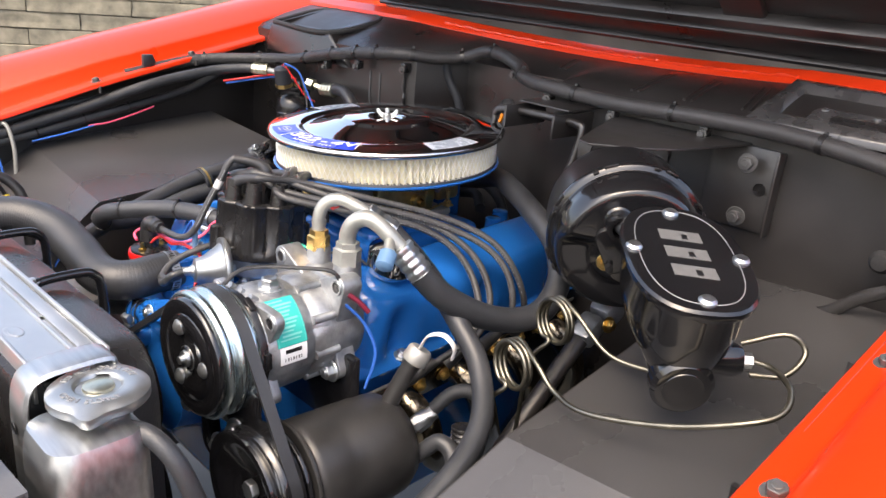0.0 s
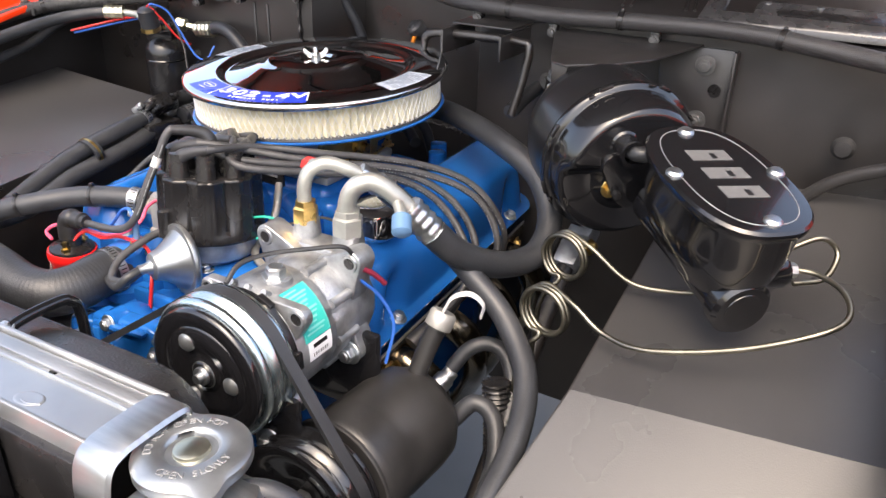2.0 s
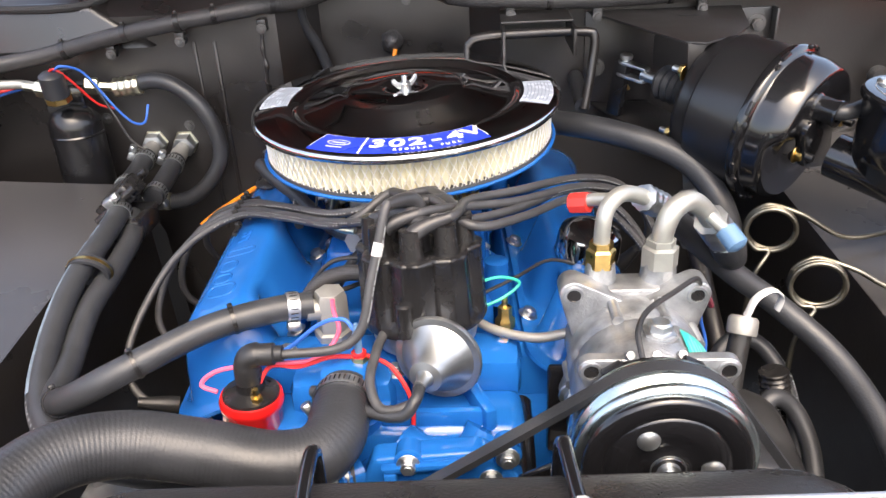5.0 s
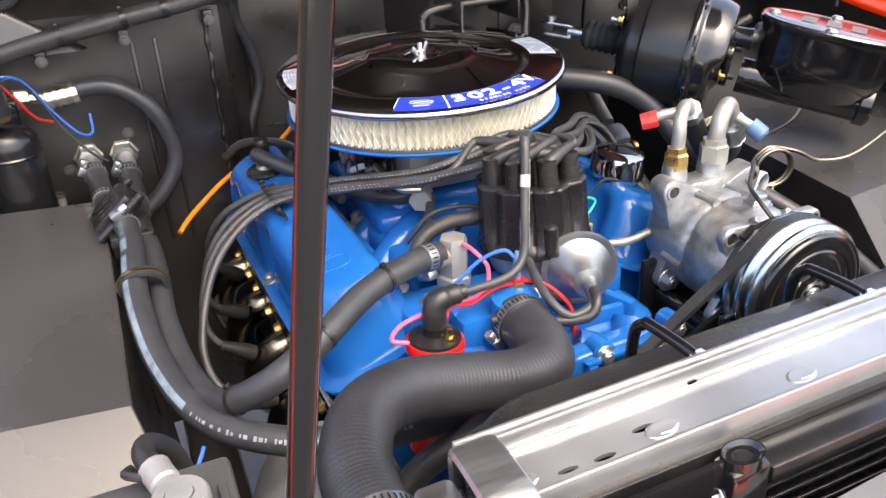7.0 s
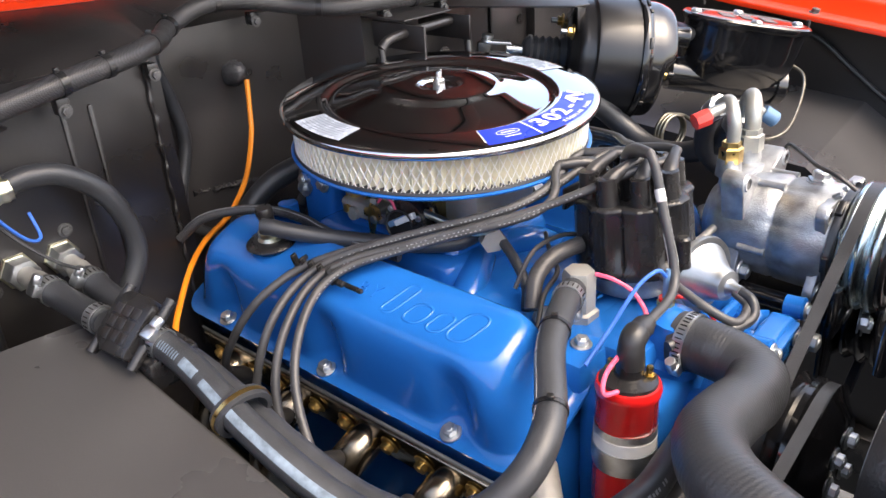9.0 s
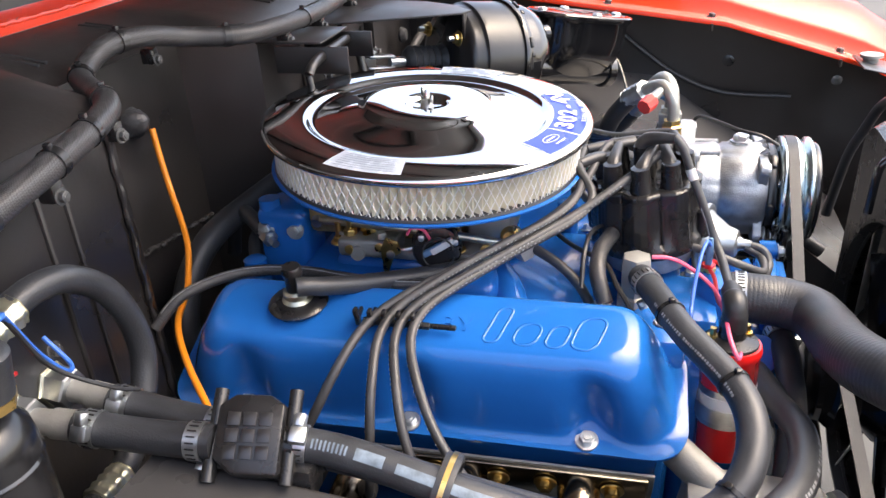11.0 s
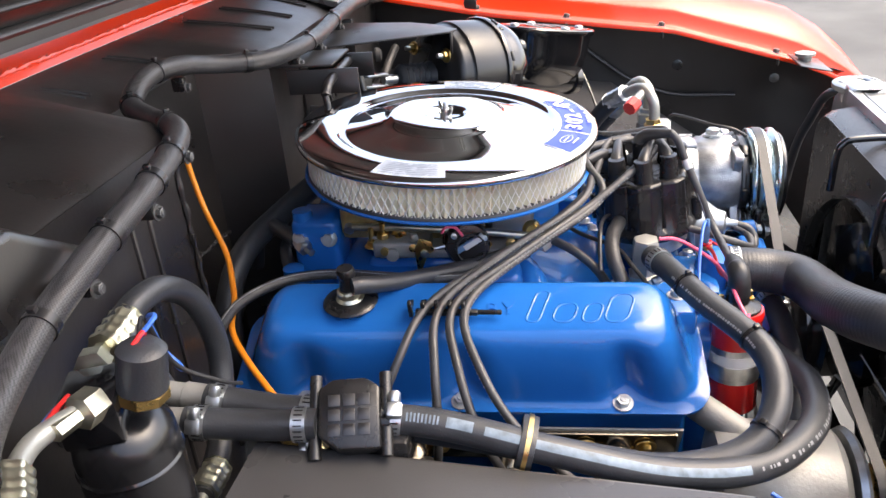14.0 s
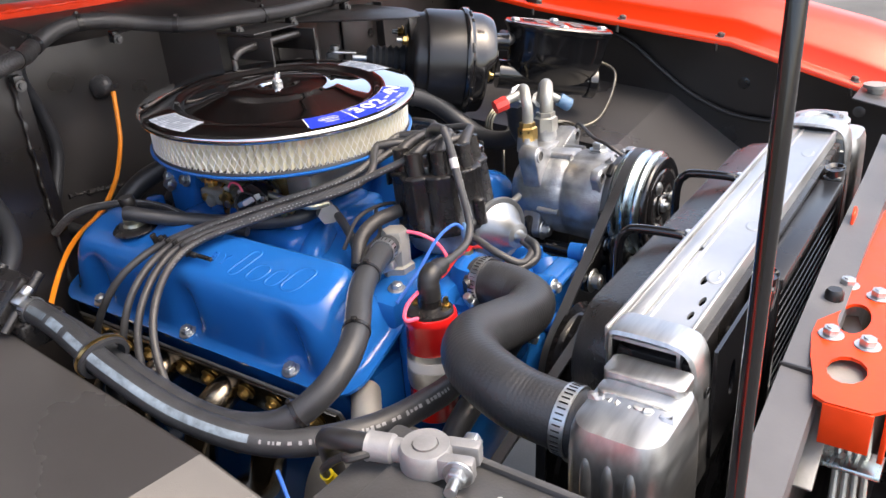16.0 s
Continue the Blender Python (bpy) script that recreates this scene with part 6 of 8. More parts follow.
part("boot", lathe([(0.012, -0.074), (0.0165, -0.072)] + [(0.0185 + 0.0008 * k / 12 + (0.0045 if k % 2 else 0), -0.070 + 0.0052 * k) for k in range(12)] + [(0.027, -0.008)], BM, 40), RUBBER, bo, "ribbed black rubber boot", sharp=70)
fork = part("clevis", tube([BM @ Vector((0, 0, -0.098)), BM @ Vector((0, 0, -0.070))], 0.0075, 14), ZINC, bo, "zinc push-rod clevis")
for k in (-1, 1):
    part("fork_arm", prism(hull(disc(0, 0, 0.0095) + [(-0.007, 0.036), (0.007, 0.036)]), 0.004, BM @ Matrix.Translation((0, 0.0085 * k - 0.002, -0.128)) @ Matrix.Rotation(-math.pi / 2, 4, "X") @ Matrix.Diagonal((1, -1, 1, 1)), 0.001), ZINC, fork)
part("clevis_pin", lathe([(0, -0.016), (0.0055, -0.016), (0.0055, 0.014), (0.0085, 0.014), (0.0085, 0.0185), (0.006, 0.0200), (0, 0.0200)], BM @ Matrix.Translation((0, 0, -0.128)) @ Matrix.Rotation(-math.pi / 2, 4, "X"), 18), ZINC, fork)
part("pedal_arm", box((0.012, 0.075, 0.022), BM @ Matrix.Translation((0, -0.030, -0.132)), 0.003), SATIN, bo)
part("spring_hook", tube([BM @ Vector((0.010, -0.012, -0.128)), BM @ Vector((0.018, -0.022, -0.138)), BM @ Vector((0.020, -0.035, -0.128))], 0.0022, 8), GOLD, fork)
for x, y in ((-0.046, 0.040), (0.046, 0.040), (-0.046, -0.040), (0.046, -0.040)):
    bolt(bo, BM @ Vector((x, y, -0.0095)), -BD, 0.014, BOLT_GOLD, "stud_nut")
    part("stud", lathe([(0, 0), (0.004, 0), (0.004, 0.018), (0, 0.019)], frame_to(BM @ Vector((x, y, -0.0095)), -BD), 12), ZINC, bo)
part("check_valve_hose", tube([pv + BD * 0.020, pv + BD * 0.034 + Vector((0.004, 0.004, 0.002)), pv + BD * 0.040 + Vector((0.022, 0.020, 0.004)), pv + BD * 0.036 + Vector((0.055, 0.050, 0.002))], 0.0085, 14), RUBBER, bo, "black rubber vacuum hose")
part("mount_flange", prism(hull(disc(-0.040, 0, 0.013) + disc(0.040, 0, 0.013) + disc(0, 0, 0.030)), 0.010, BM @ Matrix.Translation((0, -0.006, 0.138)) @ Matrix.Rotation(radians(-38), 4, "Z"), 0.002), GLOSS, bo, "black master-cylinder flange")
br = thing("booster_bracket", "satin black steel booster bracket bolted to the firewall", "bracket", (0.3875, 0.2238, 1.0485))
part("top_plate", prism([(0.254, 0.238), (0.468, 0.240), (0.436, 0.098), (0.405, 0.050), (0.360, 0.010), (0.338, 0.020), (0.312, 0.085)], 0.003, Matrix.Translation((0, 0, 1.145)), 0.0008), BAY, br)
part("plate_lip", prism([(0.340, 1.146), (0.362, 1.146), (0.352, 1.108), (0.342, 1.112)], 0.003, Matrix(((1, 0, 0, 0), (0, 0, -1, 0.020), (0, 1, 0, 0), (0, 0, 0, 1))), 0.0008), BAY, br)
part("lower_plate", prism([(0.262, 0.238), (0.345, 0.238), (0.395, 0.090), (0.372, 0.055), (0.335, 0.070), (0.285, 0.16)], 0.003, Matrix.Translation((0, 0, 1.012)), 0.0008), BAY, br)
part("slot", lathe([(0, 0), (0.009, 0), (0.009, 0.0006), (0, 0.0006)], Matrix.Translation((0.380, 0.178, 1.1478)) @ Matrix.Diagonal((1.5, 0.7, 1, 1)), 20), PLASTIC, br)
part("left_plate", box((0.100, 0.004, 0.13), Matrix.Translation((0.300, 0.2395, 1.082)), 0.0012), BAY, br)
part("wall_plate", prism(rounded(0.10, 0.115, 0.008), 0.004, Matrix.Translation((0.4632, 0.2405, 1.0875)) @ Matrix.Rotation(math.pi / 2, 4, "X"), 0.001), BAY, br)
part("edge_flange", box((0.004, 0.022, 0.115), Matrix.Translation((0.5142, 0.2296, 1.0876)), 0.0012), BAY, br)
part("hole", lathe([(0, 0), (0.009, 0), (0.009, 0.0006), (0, 0.0006)], frame_to((0.4925, 0.2352, 1.0896), (0, -1, 0)), 24), PLASTIC, br)
for x, z in ((0.481, 1.128), (0.480, 1.054), (0.262, 1.075)):
    bolt(br, (x, 0.207, z), (0, -1, 0), 0.0165, BOLT_BLACK)

mc = thing("master_cylinder", "black brake master cylinder with an oval lid and pale lettering", "master cylinder", (0.5846, -0.1283, 0.9817))
MX = Vector((BD.x, BD.y, -0.19)).normalized()
MY = Vector((0, 0, 1)).cross(MX).normalized()
MZ = MX.cross(MY)
MM = Matrix((( MX.x, MY.x, MZ.x, 0.581), (MX.y, MY.y, MZ.y, -0.129), (MX.z, MY.z, MZ.z, 1.098), (0, 0, 0, 1))) @ Matrix.Diagonal((0.965, 0.965, 1, 1))


def oval(w, h, n=96, p=2.6):
    return [(w / 2 * math.copysign(abs(math.cos(a)) ** (2 / p), math.cos(a)), h / 2 * math.copysign(abs(math.sin(a)) ** (2 / p), math.sin(a))) for a in (2 * math.pi * k / n for k in range(n))]


def loft(rings, m):
    bm = bmesh.new()
    v = [[bm.verts.new(m @ Vector(p)) for p in r] for r in rings]
    n = len(v[0])
    for a, b in zip(v, v[1:]):
        for k in range(n):
            bm.faces.new((a[k], a[(k + 1) % n], b[(k + 1) % n], b[k]))
    bm.faces.new(v[0])
    bm.faces.new(v[-1])
    return bm


def oval_ring(w, h, z, ox=0.0, oy=0.0):
    return [(x + ox, y + oy, z) for x, y in oval(w, h)]


part("reservoir", loft([oval_ring(0.195, 0.118, -0.006), oval_ring(0.190, 0.113, -0.012), oval_ring(0.184, 0.108, -0.040, 0.001), oval_ring(0.178, 0.102, -0.058, 0.001), oval_ring(0.172, 0.090, -0.072, 0.001), oval_ring(0.166, 0.070, -0.086, 0.001), oval_ring(0.160, 0.054, -0.098, 0.001), oval_ring(0.150, 0.040, -0.108, 0.001)], MM), GLOSS, mc, sharp=75)
lid = part("lid", loft([oval_ring(0.198, 0.121, -0.007), oval_ring(0.201, 0.124, -0.004), oval_ring(0.201, 0.124, 0.001), oval_ring(0.196, 0.119, 0.0035), oval_ring(0.186, 0.109, 0.0040)], MM), GLOSS, mc, "black anodised oval lid", sharp=30)
groove = spline([(x, y, 0.0042) for x, y in oval(0.176, 0.096)] + [(0.176 / 2, 0, 0.0042)], 2)
part("bright_groove", sweep([MM @ p for p in groove], 0.0005, 6), LEAD, lid, "bright machined line")
for x, y in ((-0.083, 0.0), (0.083, 0.0), (-0.005, -0.052), (0.005, 0.052)):
    part("lid_screw", lathe([(0, 0), (0.0085, 0), (0.0085, 0.002), (0.006, 0.0045), (0, 0.005)], MM @ Matrix.Translation((x, y, 0.0035)), 24), ZINC, lid, "polished dome screw")
# maker's mark as plain pale bars
LR = MM @ Matrix.Translation((0.0, 0.0, 0.0044)) @ Matrix.Rotation(radians(0), 4, "Z")
for x in (-0.034, 0.0, 0.034):
    part("mark_bar", prism([(x - 0.012, -0.021), (x + 0.008, -0.021), (x + 0.012, 0.021), (x - 0.008, 0.021)], 0.0004, LR), MARK, lid)
    part("mark_gap", box((0.010, 0.006, 0.0005), LR @ Matrix.Translation((x + 0.002, 0.004, 0.0003))), SATIN, lid)
part("bore", lathe([(0, -0.10), (0.026, -0.10), (0.026, 0.066), (0.030, 0.068), (0.030, 0.082), (0.026, 0.086), (0, 0.087)], frame_to(MM @ Vector((0.0, 0, -0.092)), MX), 36), GLOSS, mc, sharp=40)
part("end_plug", lathe([(0, 0), (0.021, 0), (0.019, 0.003), (0.004, 0.002), (0, 0.003)], frame_to(MM @ Vector((0.087, 0, -0.092)), MX), 30), GLOSS, mc)
po = Vector((0.6397, -0.1287, 1.0141))
part("outlet_boss", lathe([(0, -0.03), (0.015, -0.03), (0.016, 0.008), (0.013, 0.014), (0, 0.014)], frame_to(po, (0.75, 0.6, 0.05)), 24), GLOSS, mc)
part("outlet_nut", lathe([(0, 0.012), (0.0075, 0.012), (0.0075, 0.024), (0, 0.024)], frame_to(po, (0.75, 0.6, 0.05)), 6), ZINC, mc)


def brake_line(pts, label):
    return solo("brake_line", tube(pts, 0.0028, 10, 10), BRAKELINE, label, "brake line", "brake lines")


def helix(c, r, turns, pitch, d, start):
    m = frame_to(c, d)
    n = int(turns * 12)
    return [tuple(m @ Vector((r * math.cos(start + 2 * math.pi * k / 12), r * math.sin(start + 2 * math.pi * k / 12), pitch * (k / 12 - turns / 2)))) for k in range(n + 1)]


h1 = helix((0.4229, -0.0968, 0.9585), 0.0265, 2.5, 0.006, (0.25, 0.93, 0.0), math.radians(-90))
h2 = helix((0.441, -0.1918, 0.9399), 0.0265, 2.5, 0.006, (0.25, 0.93, 0.0), math.radians(-90))


def best(h, a, b):
    return h if (Vector(h[-1]) - Vector(a)).length < (Vector(h[0]) - Vector(a)).length else h[::-1]


h1 = best(h1, (0.4694, -0.0992, 0.9901), None)
h2 = best(h2, (0.4879, -0.2016, 0.9686), None)
brake_line([(0.3991, -0.1157, 0.7993), (0.4034, -0.113, 0.8982)] + h1 + [(0.4552, -0.0994, 0.9765), (0.4993, -0.1025, 0.9511), (0.5396, -0.0974, 0.9487), (0.5849, -0.0844, 0.9562), (0.6201, -0.0696, 0.9815), (0.615, -0.0849, 1.0072)], "bent nickel brake line with coils, under the master cylinder")
brake_line([(0.4181, -0.2104, 0.7886), (0.4215, -0.2063, 0.882)] + h2 + [(0.4746, -0.1986, 0.9591), (0.5082, -0.2074, 0.9431), (0.5549, -0.2191, 0.9461), (0.6295, -0.2088, 0.9669), (0.6897, -0.1906, 0.9929), (0.7118, -0.1655, 1.0039), (0.7048, -0.1355, 1.0131), (0.6798, -0.1155, 1.0165), (0.6578, -0.1146, 1.0159)], "bent nickel brake line with coils, looping to the master cylinder")
brake_line([(0.6399, -0.1004, 1.0222), (0.6721, -0.0753, 1.0368), (0.69, -0.0702, 1.0233), (0.6849, -0.0953, 1.0053), (0.6598, -0.1155, 1.0016)], "short looped nickel brake line at the outlet")
st = thing("steering_shaft", "steel steering shaft with a universal joint", "steering shaft", (0.3807, 0.0767, 0.8794))
part("upper_shaft", tube([(0.4055, 0.2157, 0.9731), (0.3901, 0.1168, 0.9239)], 0.011, 14), GREYCAST, st)
part("joint_yoke", box((0.036, 0.040, 0.040), Matrix.Translation((0.3822, 0.0844, 0.9082)) @ Matrix.Rotation(0.5, 4, "X"), 0.009), CAST, st)
part("joint_yoke", box((0.034, 0.044, 0.030), Matrix.Translation((0.3785, 0.0473, 0.8874)) @ Matrix.Rotation(0.6, 4, "X"), 0.008), CAST, st)
bolt(st, (0.4009, 0.0614, 0.8993), (1, -0.2, 0.2), 0.014, BOLT_GOLD)
part("lower_shaft", tube([(0.3785, 0.0473, 0.8874), (0.3844, -0.0804, 0.7995), (0.3945, -0.2498, 0.6796)], 0.012, 14), BAY, st)
lever = thing("throttle_linkage", "satin black throttle bellcrank rod on the firewall", "throttle linkage", (0.1696, 0.1535, 1.1326))
part("rod", tube([(0.081, 0.1528, 1.1238), (0.0973, 0.1513, 1.1341), (0.1595, 0.1538, 1.137), (0.2358, 0.1531, 1.1367), (0.2513, 0.1519, 1.1291), (0.2483, 0.1454, 1.0888), (0.2391, 0.1338, 1.0368)], 0.0062, 12), BAY, lever)
for x in (0.130, 0.222):
    part("bracket_arm", box((0.004, 0.10, 0.034), Matrix.Translation((x, 0.168, 1.130)), 0.001), BAY, lever)
part("top_flange", box((0.096, 0.09, 0.003), Matrix.Translation((0.1752, 0.1973, 1.1518)), 0.001), BAY, lever)
part("link", tube([(0.0889, 0.142, 1.1032), (0.0815, 0.0772, 1.0453), (0.0864, 0.0282, 1.011)], 0.0035, 10), GREYCAST, lever, "grey throttle link")
part("drop_arm", tube([(0.081, 0.1528, 1.1238), (0.0834, 0.1485, 1.0829), (0.0893, 0.1383, 1.052)], 0.0045, 10), BAY, lever)
sw = thing("pedal_switch", "black rubber-covered switch on the firewall", "switch", (0.241, 0.2088, 1.0501))
part("body", tube([(0.237, 0.1354, 1.0409), (0.237, 0.1798, 1.0517), (0.2369, 0.2282, 1.0565)], 0.011, 14), RUBBER, sw)


# ---- radiator ----
def plate_holes(outline, holes, depth, m):
    """A flat plate with holes through it, thickened along local z."""
    bm = bmesh.new()
    edges = []
    for loop in [outline] + holes:
        v = [bm.verts.new((x, y, 0)) for x, y in loop]
        edges += [bm.edges.new((v[k], v[(k + 1) % len(v)])) for k in range(len(v))]
    bmesh.ops.triangle_fill(bm, edges=edges, use_beauty=True)
    up = bmesh.ops.extrude_face_region(bm, geom=list(bm.faces))
    bmesh.ops.translate(bm, vec=(0, 0, depth), verts=[v for v in up["geom"] if isinstance(v, bmesh.types.BMVert)])
    bmesh.ops.transform(bm, matrix=m, verts=bm.verts)
    return bm


def circle(x, y, r, n=20, rx=None):
    return [(x + (rx or r) * math.cos(2 * math.pi * k / n), y + r * math.sin(2 * math.pi * k / n)) for k in range(n)]


RZ = 1.022
LEAN = Matrix.Translation((0.09, -0.618, 0.549)) @ Matrix.Rotation(radians(-1.8), 4, "Y") @ Matrix.Translation((-0.09, 0.63, -0.55))        # the cooling pack stands a little askew
rad = thing("radiator", "polished aluminium crossflow radiator with welded end tanks", "radiator", (0.09, -0.63, 0.55))
holes = [circle(-0.10, 0.020, 0.0038), circle(-0.19, -0.012, 0.0022, rx=0.008), circle(-0.155, -0.002, 0.0026, rx=0.009), circle(-0.215, -0.011, 0.0020, rx=0.007), circle(0.17, 0.020, 0.0038)]
part("top_channel", plate_holes([(-0.268, -0.021), (0.268, -0.021), (0.268, 0.036), (-0.268, 0.036)], holes, 0.003, Matrix.Translation((0.078, -0.628, RZ - 0.004))), ALUTOP, rad, "brushed aluminium top channel")
part("rear_flange", box((0.536, 0.0035, 0.022), Matrix.Translation((0.078, -0.592, RZ - 0.006)), 0.001), ALUTOP, rad)
part("front_flange", box((0.536, 0.0035, 0.030), Matrix.Translation((0.078, -0.6485, RZ - 0.012)), 0.001), ALUTOP, rad)
part("step", box((0.536, 0.012, 0.003), Matrix.Translation((0.078, -0.602, RZ + 0.0005)), 0.001), ALUTOP, rad)
part("core", box((0.53, 0.058, 0.42), Matrix.Translation((0.0779, -0.628, 0.8001)), 0.002), PLASTIC, rad, "dark finned core")
part("pressed_ridge", tube([(-0.186, -0.6125, RZ - 0.0002), (0.078, -0.6125, RZ - 0.0002), (0.342, -0.6125, RZ - 0.0002)], 0.0016, 8), ALUTOP, rad)
for x in (-0.168, -0.068, 0.045, 0.155, 0.262):
    dm = Matrix.Translation((x, -0.636, RZ - 0.0010)) @ Matrix.Rotation(radians(8), 4, "Z")
    part("dimple", lathe([(0.0085, 0.0002), (0.0075, 0.0006), (0.0066, 0.0007), (0.0050, 0.0005), (0, 0.0005)], dm @ Matrix.Diagonal((1.5, 0.85, 1, 1)), 28), ALUTOP, rad)
    part("dimple_crease", tube([dm @ Vector((-0.004, -0.003, -0.0002)), dm @ Vector((0.004, -0.0045, 0.0002)), dm @ Vector((0.012, -0.002, -0.0002))], 0.0009, 8, 4), ALUTOP, rad)


def strap(x, top, w=0.033):
    """A polished bracket that arches over the tank's joint, with rolled edges and a bolt hole in its front leg."""
    path = spline([(x, -0.594, 0.945), (x, -0.5925, 0.990), (x, -0.5930, top - 0.010), (x, -0.597, top - 0.002), (x, -0.608, top), (x, -0.630, top), (x, -0.648, top - 0.0015), (x, -0.659, top - 0.007), (x, -0.665, top - 0.022), (x, -0.667, top - 0.05), (x, -0.668, 0.90)], 6)
    bm = bmesh.new()
    prev = None
    for k, p in enumerate(path):
        a, b = path[max(0, k - 1)], path[min(len(path) - 1, k + 1)]
        n_ = Vector((1, 0, 0)).cross((b - a).normalized())
        row = [bm.verts.new(p + Vector((dx, 0, 0)) + n_ * dn) for dx, dn in ((-w / 2, 0.0035), (-w / 2 + 0.002, 0.0008), (-w / 2 + 0.006, 0), (w / 2 - 0.006, 0), (w / 2 - 0.002, 0.0008), (w / 2, 0.0035))]
        if prev:
            for c in range(5):
                bm.faces.new((prev[c], prev[c + 1], row[c + 1], row[c]))
        prev = row
    bmesh.ops.recalc_face_normals(bm, faces=bm.faces)
    bmesh.ops.solidify(bm, geom=list(bm.faces), thickness=0.003)
    part("tank_strap", bm, ALU, rad, "polished aluminium strap over the tank joint")
    part("strap_hole", lathe([(0, 0), (0.0035, 0), (0.0042, 0.0006), (0.0050, 0.0)], frame_to((x, -0.6685, top - 0.045), (0, -1, 0)), 16), PLASTIC, rad)


strap(-0.179, 1.0300)
strap(0.355, 1.0320)


def tank(x0, x1, name):
    w = x1 - x0
    cx = (x0 + x1) / 2
    rings = []
    for k, (z, s, t) in enumerate(((0.60, 1, 1), (0.80, 1, 1), (0.950, 1, 1), (0.978, 0.985, 0.985), (0.994, 0.94, 0.95), (1.003, 0.86, 0.88), (1.006, 0.5, 0.5))):
        rings.append([(cx + x * s, -0.637 + y * t, z) for x, y in rounded(w, 0.074, 0.020, 6)])
    return part(name, loft(rings, Matrix()), ALU, rad, "welded aluminium end tank", sharp=50)


for x in (-0.190, 0.366):
    part("header_plate", box((0.006, 0.070, 0.39), Matrix.Translation((x, -0.630, 0.797)), 0.002), ALU, rad)
tank(-0.288, -0.194, "end_tank")
tank(0.370, 0.448, "end_tank")
# the passenger tank has a folded ledge under its strap, a coarse weld below that and two pressed flutes in its end
part("folded_ledge", prism(rounded(0.026, 0.062, 0.006), 0.012, Matrix.Translation((-0.210, -0.634, 1.000)), 0.0025), ALU, rad)
part("ledge_step", prism(rounded(0.016, 0.056, 0.006), 0.008, Matrix.Translation((-0.232, -0.634, 0.999)), 0.0025), ALU, rad)
rnd = random.Random(5)
bead = [Vector((-0.246 + rnd.uniform(-0.0012, 0.0012), -0.604 - 0.062 * k / 26, 1.003 + rnd.uniform(-0.0015, 0.0015))) for k in range(27)]
part("weld_bead", sweep(bead, [0.0036 + rnd.uniform(-0.0007, 0.0007) for _ in bead], 8), ALU, rad)
for y in (-0.621, -0.637, -0.653):
    flute = spline([(-0.262, y, 1.000), (-0.277, y, 0.992), (-0.2850, y, 0.975), (-0.2868, y, 0.950), (-0.2872, y, 0.925), (-0.2872, y, 0.900)], 6)
    part("pressed_flute", sweep(flute, [0.0008 + 0.0040 * math.sin(math.pi * k / (len(flute) - 1)) for k in range(len(flute))], 12), ALU, rad)
part("inlet_neck", tube([(-0.240, -0.612, 0.970), (-0.240, -0.572, 0.970)], 0.0225, 24), ALU, rad)
part("filler_neck", lathe([(0, 0), (0.022, 0), (0.022, 0.02), (0, 0.02)], Matrix.Translation((0.396, -0.620, 0.9942)), 30), ALU, rad)
RC = Matrix.Translation((0.396, -0.620, 1.0105)) @ Matrix.Rotation(radians(-32), 4, "Z") @ Matrix.Scale(1.09, 4)


def ears(a, z):
    return 0.009 * max(0.0, math.cos(2 * a)) ** 10


rcap = part("radiator_cap", lathe([(0, 0.002), (0.031, 0.002), (0.033, 0.004), (0.033, 0.010), (0.030, 0.0125), (0.017, 0.0135), (0.0155, 0.0125), (0.0145, 0.0105), (0, 0.0105)], RC, 96, wave=lambda a, z: ears(a, z) if z < 0.0115 else 0), CANISTER, rad, "stamped steel radiator cap with a warning round its rim", sharp=50)
part("centre_button", lathe([(0, 0.0105), (0.0105, 0.0105), (0.010, 0.0125), (0.008, 0.0132), (0, 0.0134)], RC, 32), PALEZ, rcap, "pale brass centre button")
arc_text("rim_warning", "DO NOT OPEN HOT", 0.0066, 0.0232, 162, -9.4, RC @ Matrix.Translation((0, 0, 0.0132)), LEAD, rcap)
arc_text("rim_warning", "OPEN SLOWLY", 0.0066, 0.0232, 215, 9.6, RC @ Matrix.Translation((0, 0, 0.0132)), LEAD, rcap, inward=True)
solo("overflow_hose", tube([(0.4065, -0.6007, 1.0062), (0.426, -0.5898, 1.0039), (0.4439, -0.5802, 0.9866), (0.4554, -0.5699, 0.9512), (0.4637, -0.5546, 0.9006), (0.4689, -0.5409, 0.8)], 0.0075, 14), RUBBER, "grey-black overflow hose from the radiator neck", "hose", "small hoses")

sh = thing("fan_shroud", "black crinkle-finish fan shroud behind the radiator", "fan shroud", (0.08, -0.54, 0.6))
out = rounded(0.50, 0.44, 0.05, 6)
part("back_plate", plate_holes(out, [circle(0.0, -0.02, 0.185, 56)], 0.004, Matrix.Translation((0.0848, -0.548, 0.7854)) @ Matrix.Rotation(math.pi / 2, 4, "X")), CRINKLE, sh)
ring1 = [(0.085 + x, -0.548, 0.785 + y) for x, y in out]
ring2 = [(0.085 + x * 1.04, -0.563, 0.785 + y * 1.03) for x, y in out]
ring3 = [(0.085 + x * 1.06, -0.590, 0.785 + y * 1.045) for x, y in out]
bm = bmesh.new()
v = [[bm.verts.new(p) for p in r] for r in (ring1, ring2, ring3)]
for a, b in zip(v, v[1:]):
    for k in range(len(a)):
        bm.faces.new((a[k], a[(k + 1) % len(a)], b[(k + 1) % len(a)], b[k]))
part("skirt", bm, CRINKLE, sh, sharp=60)
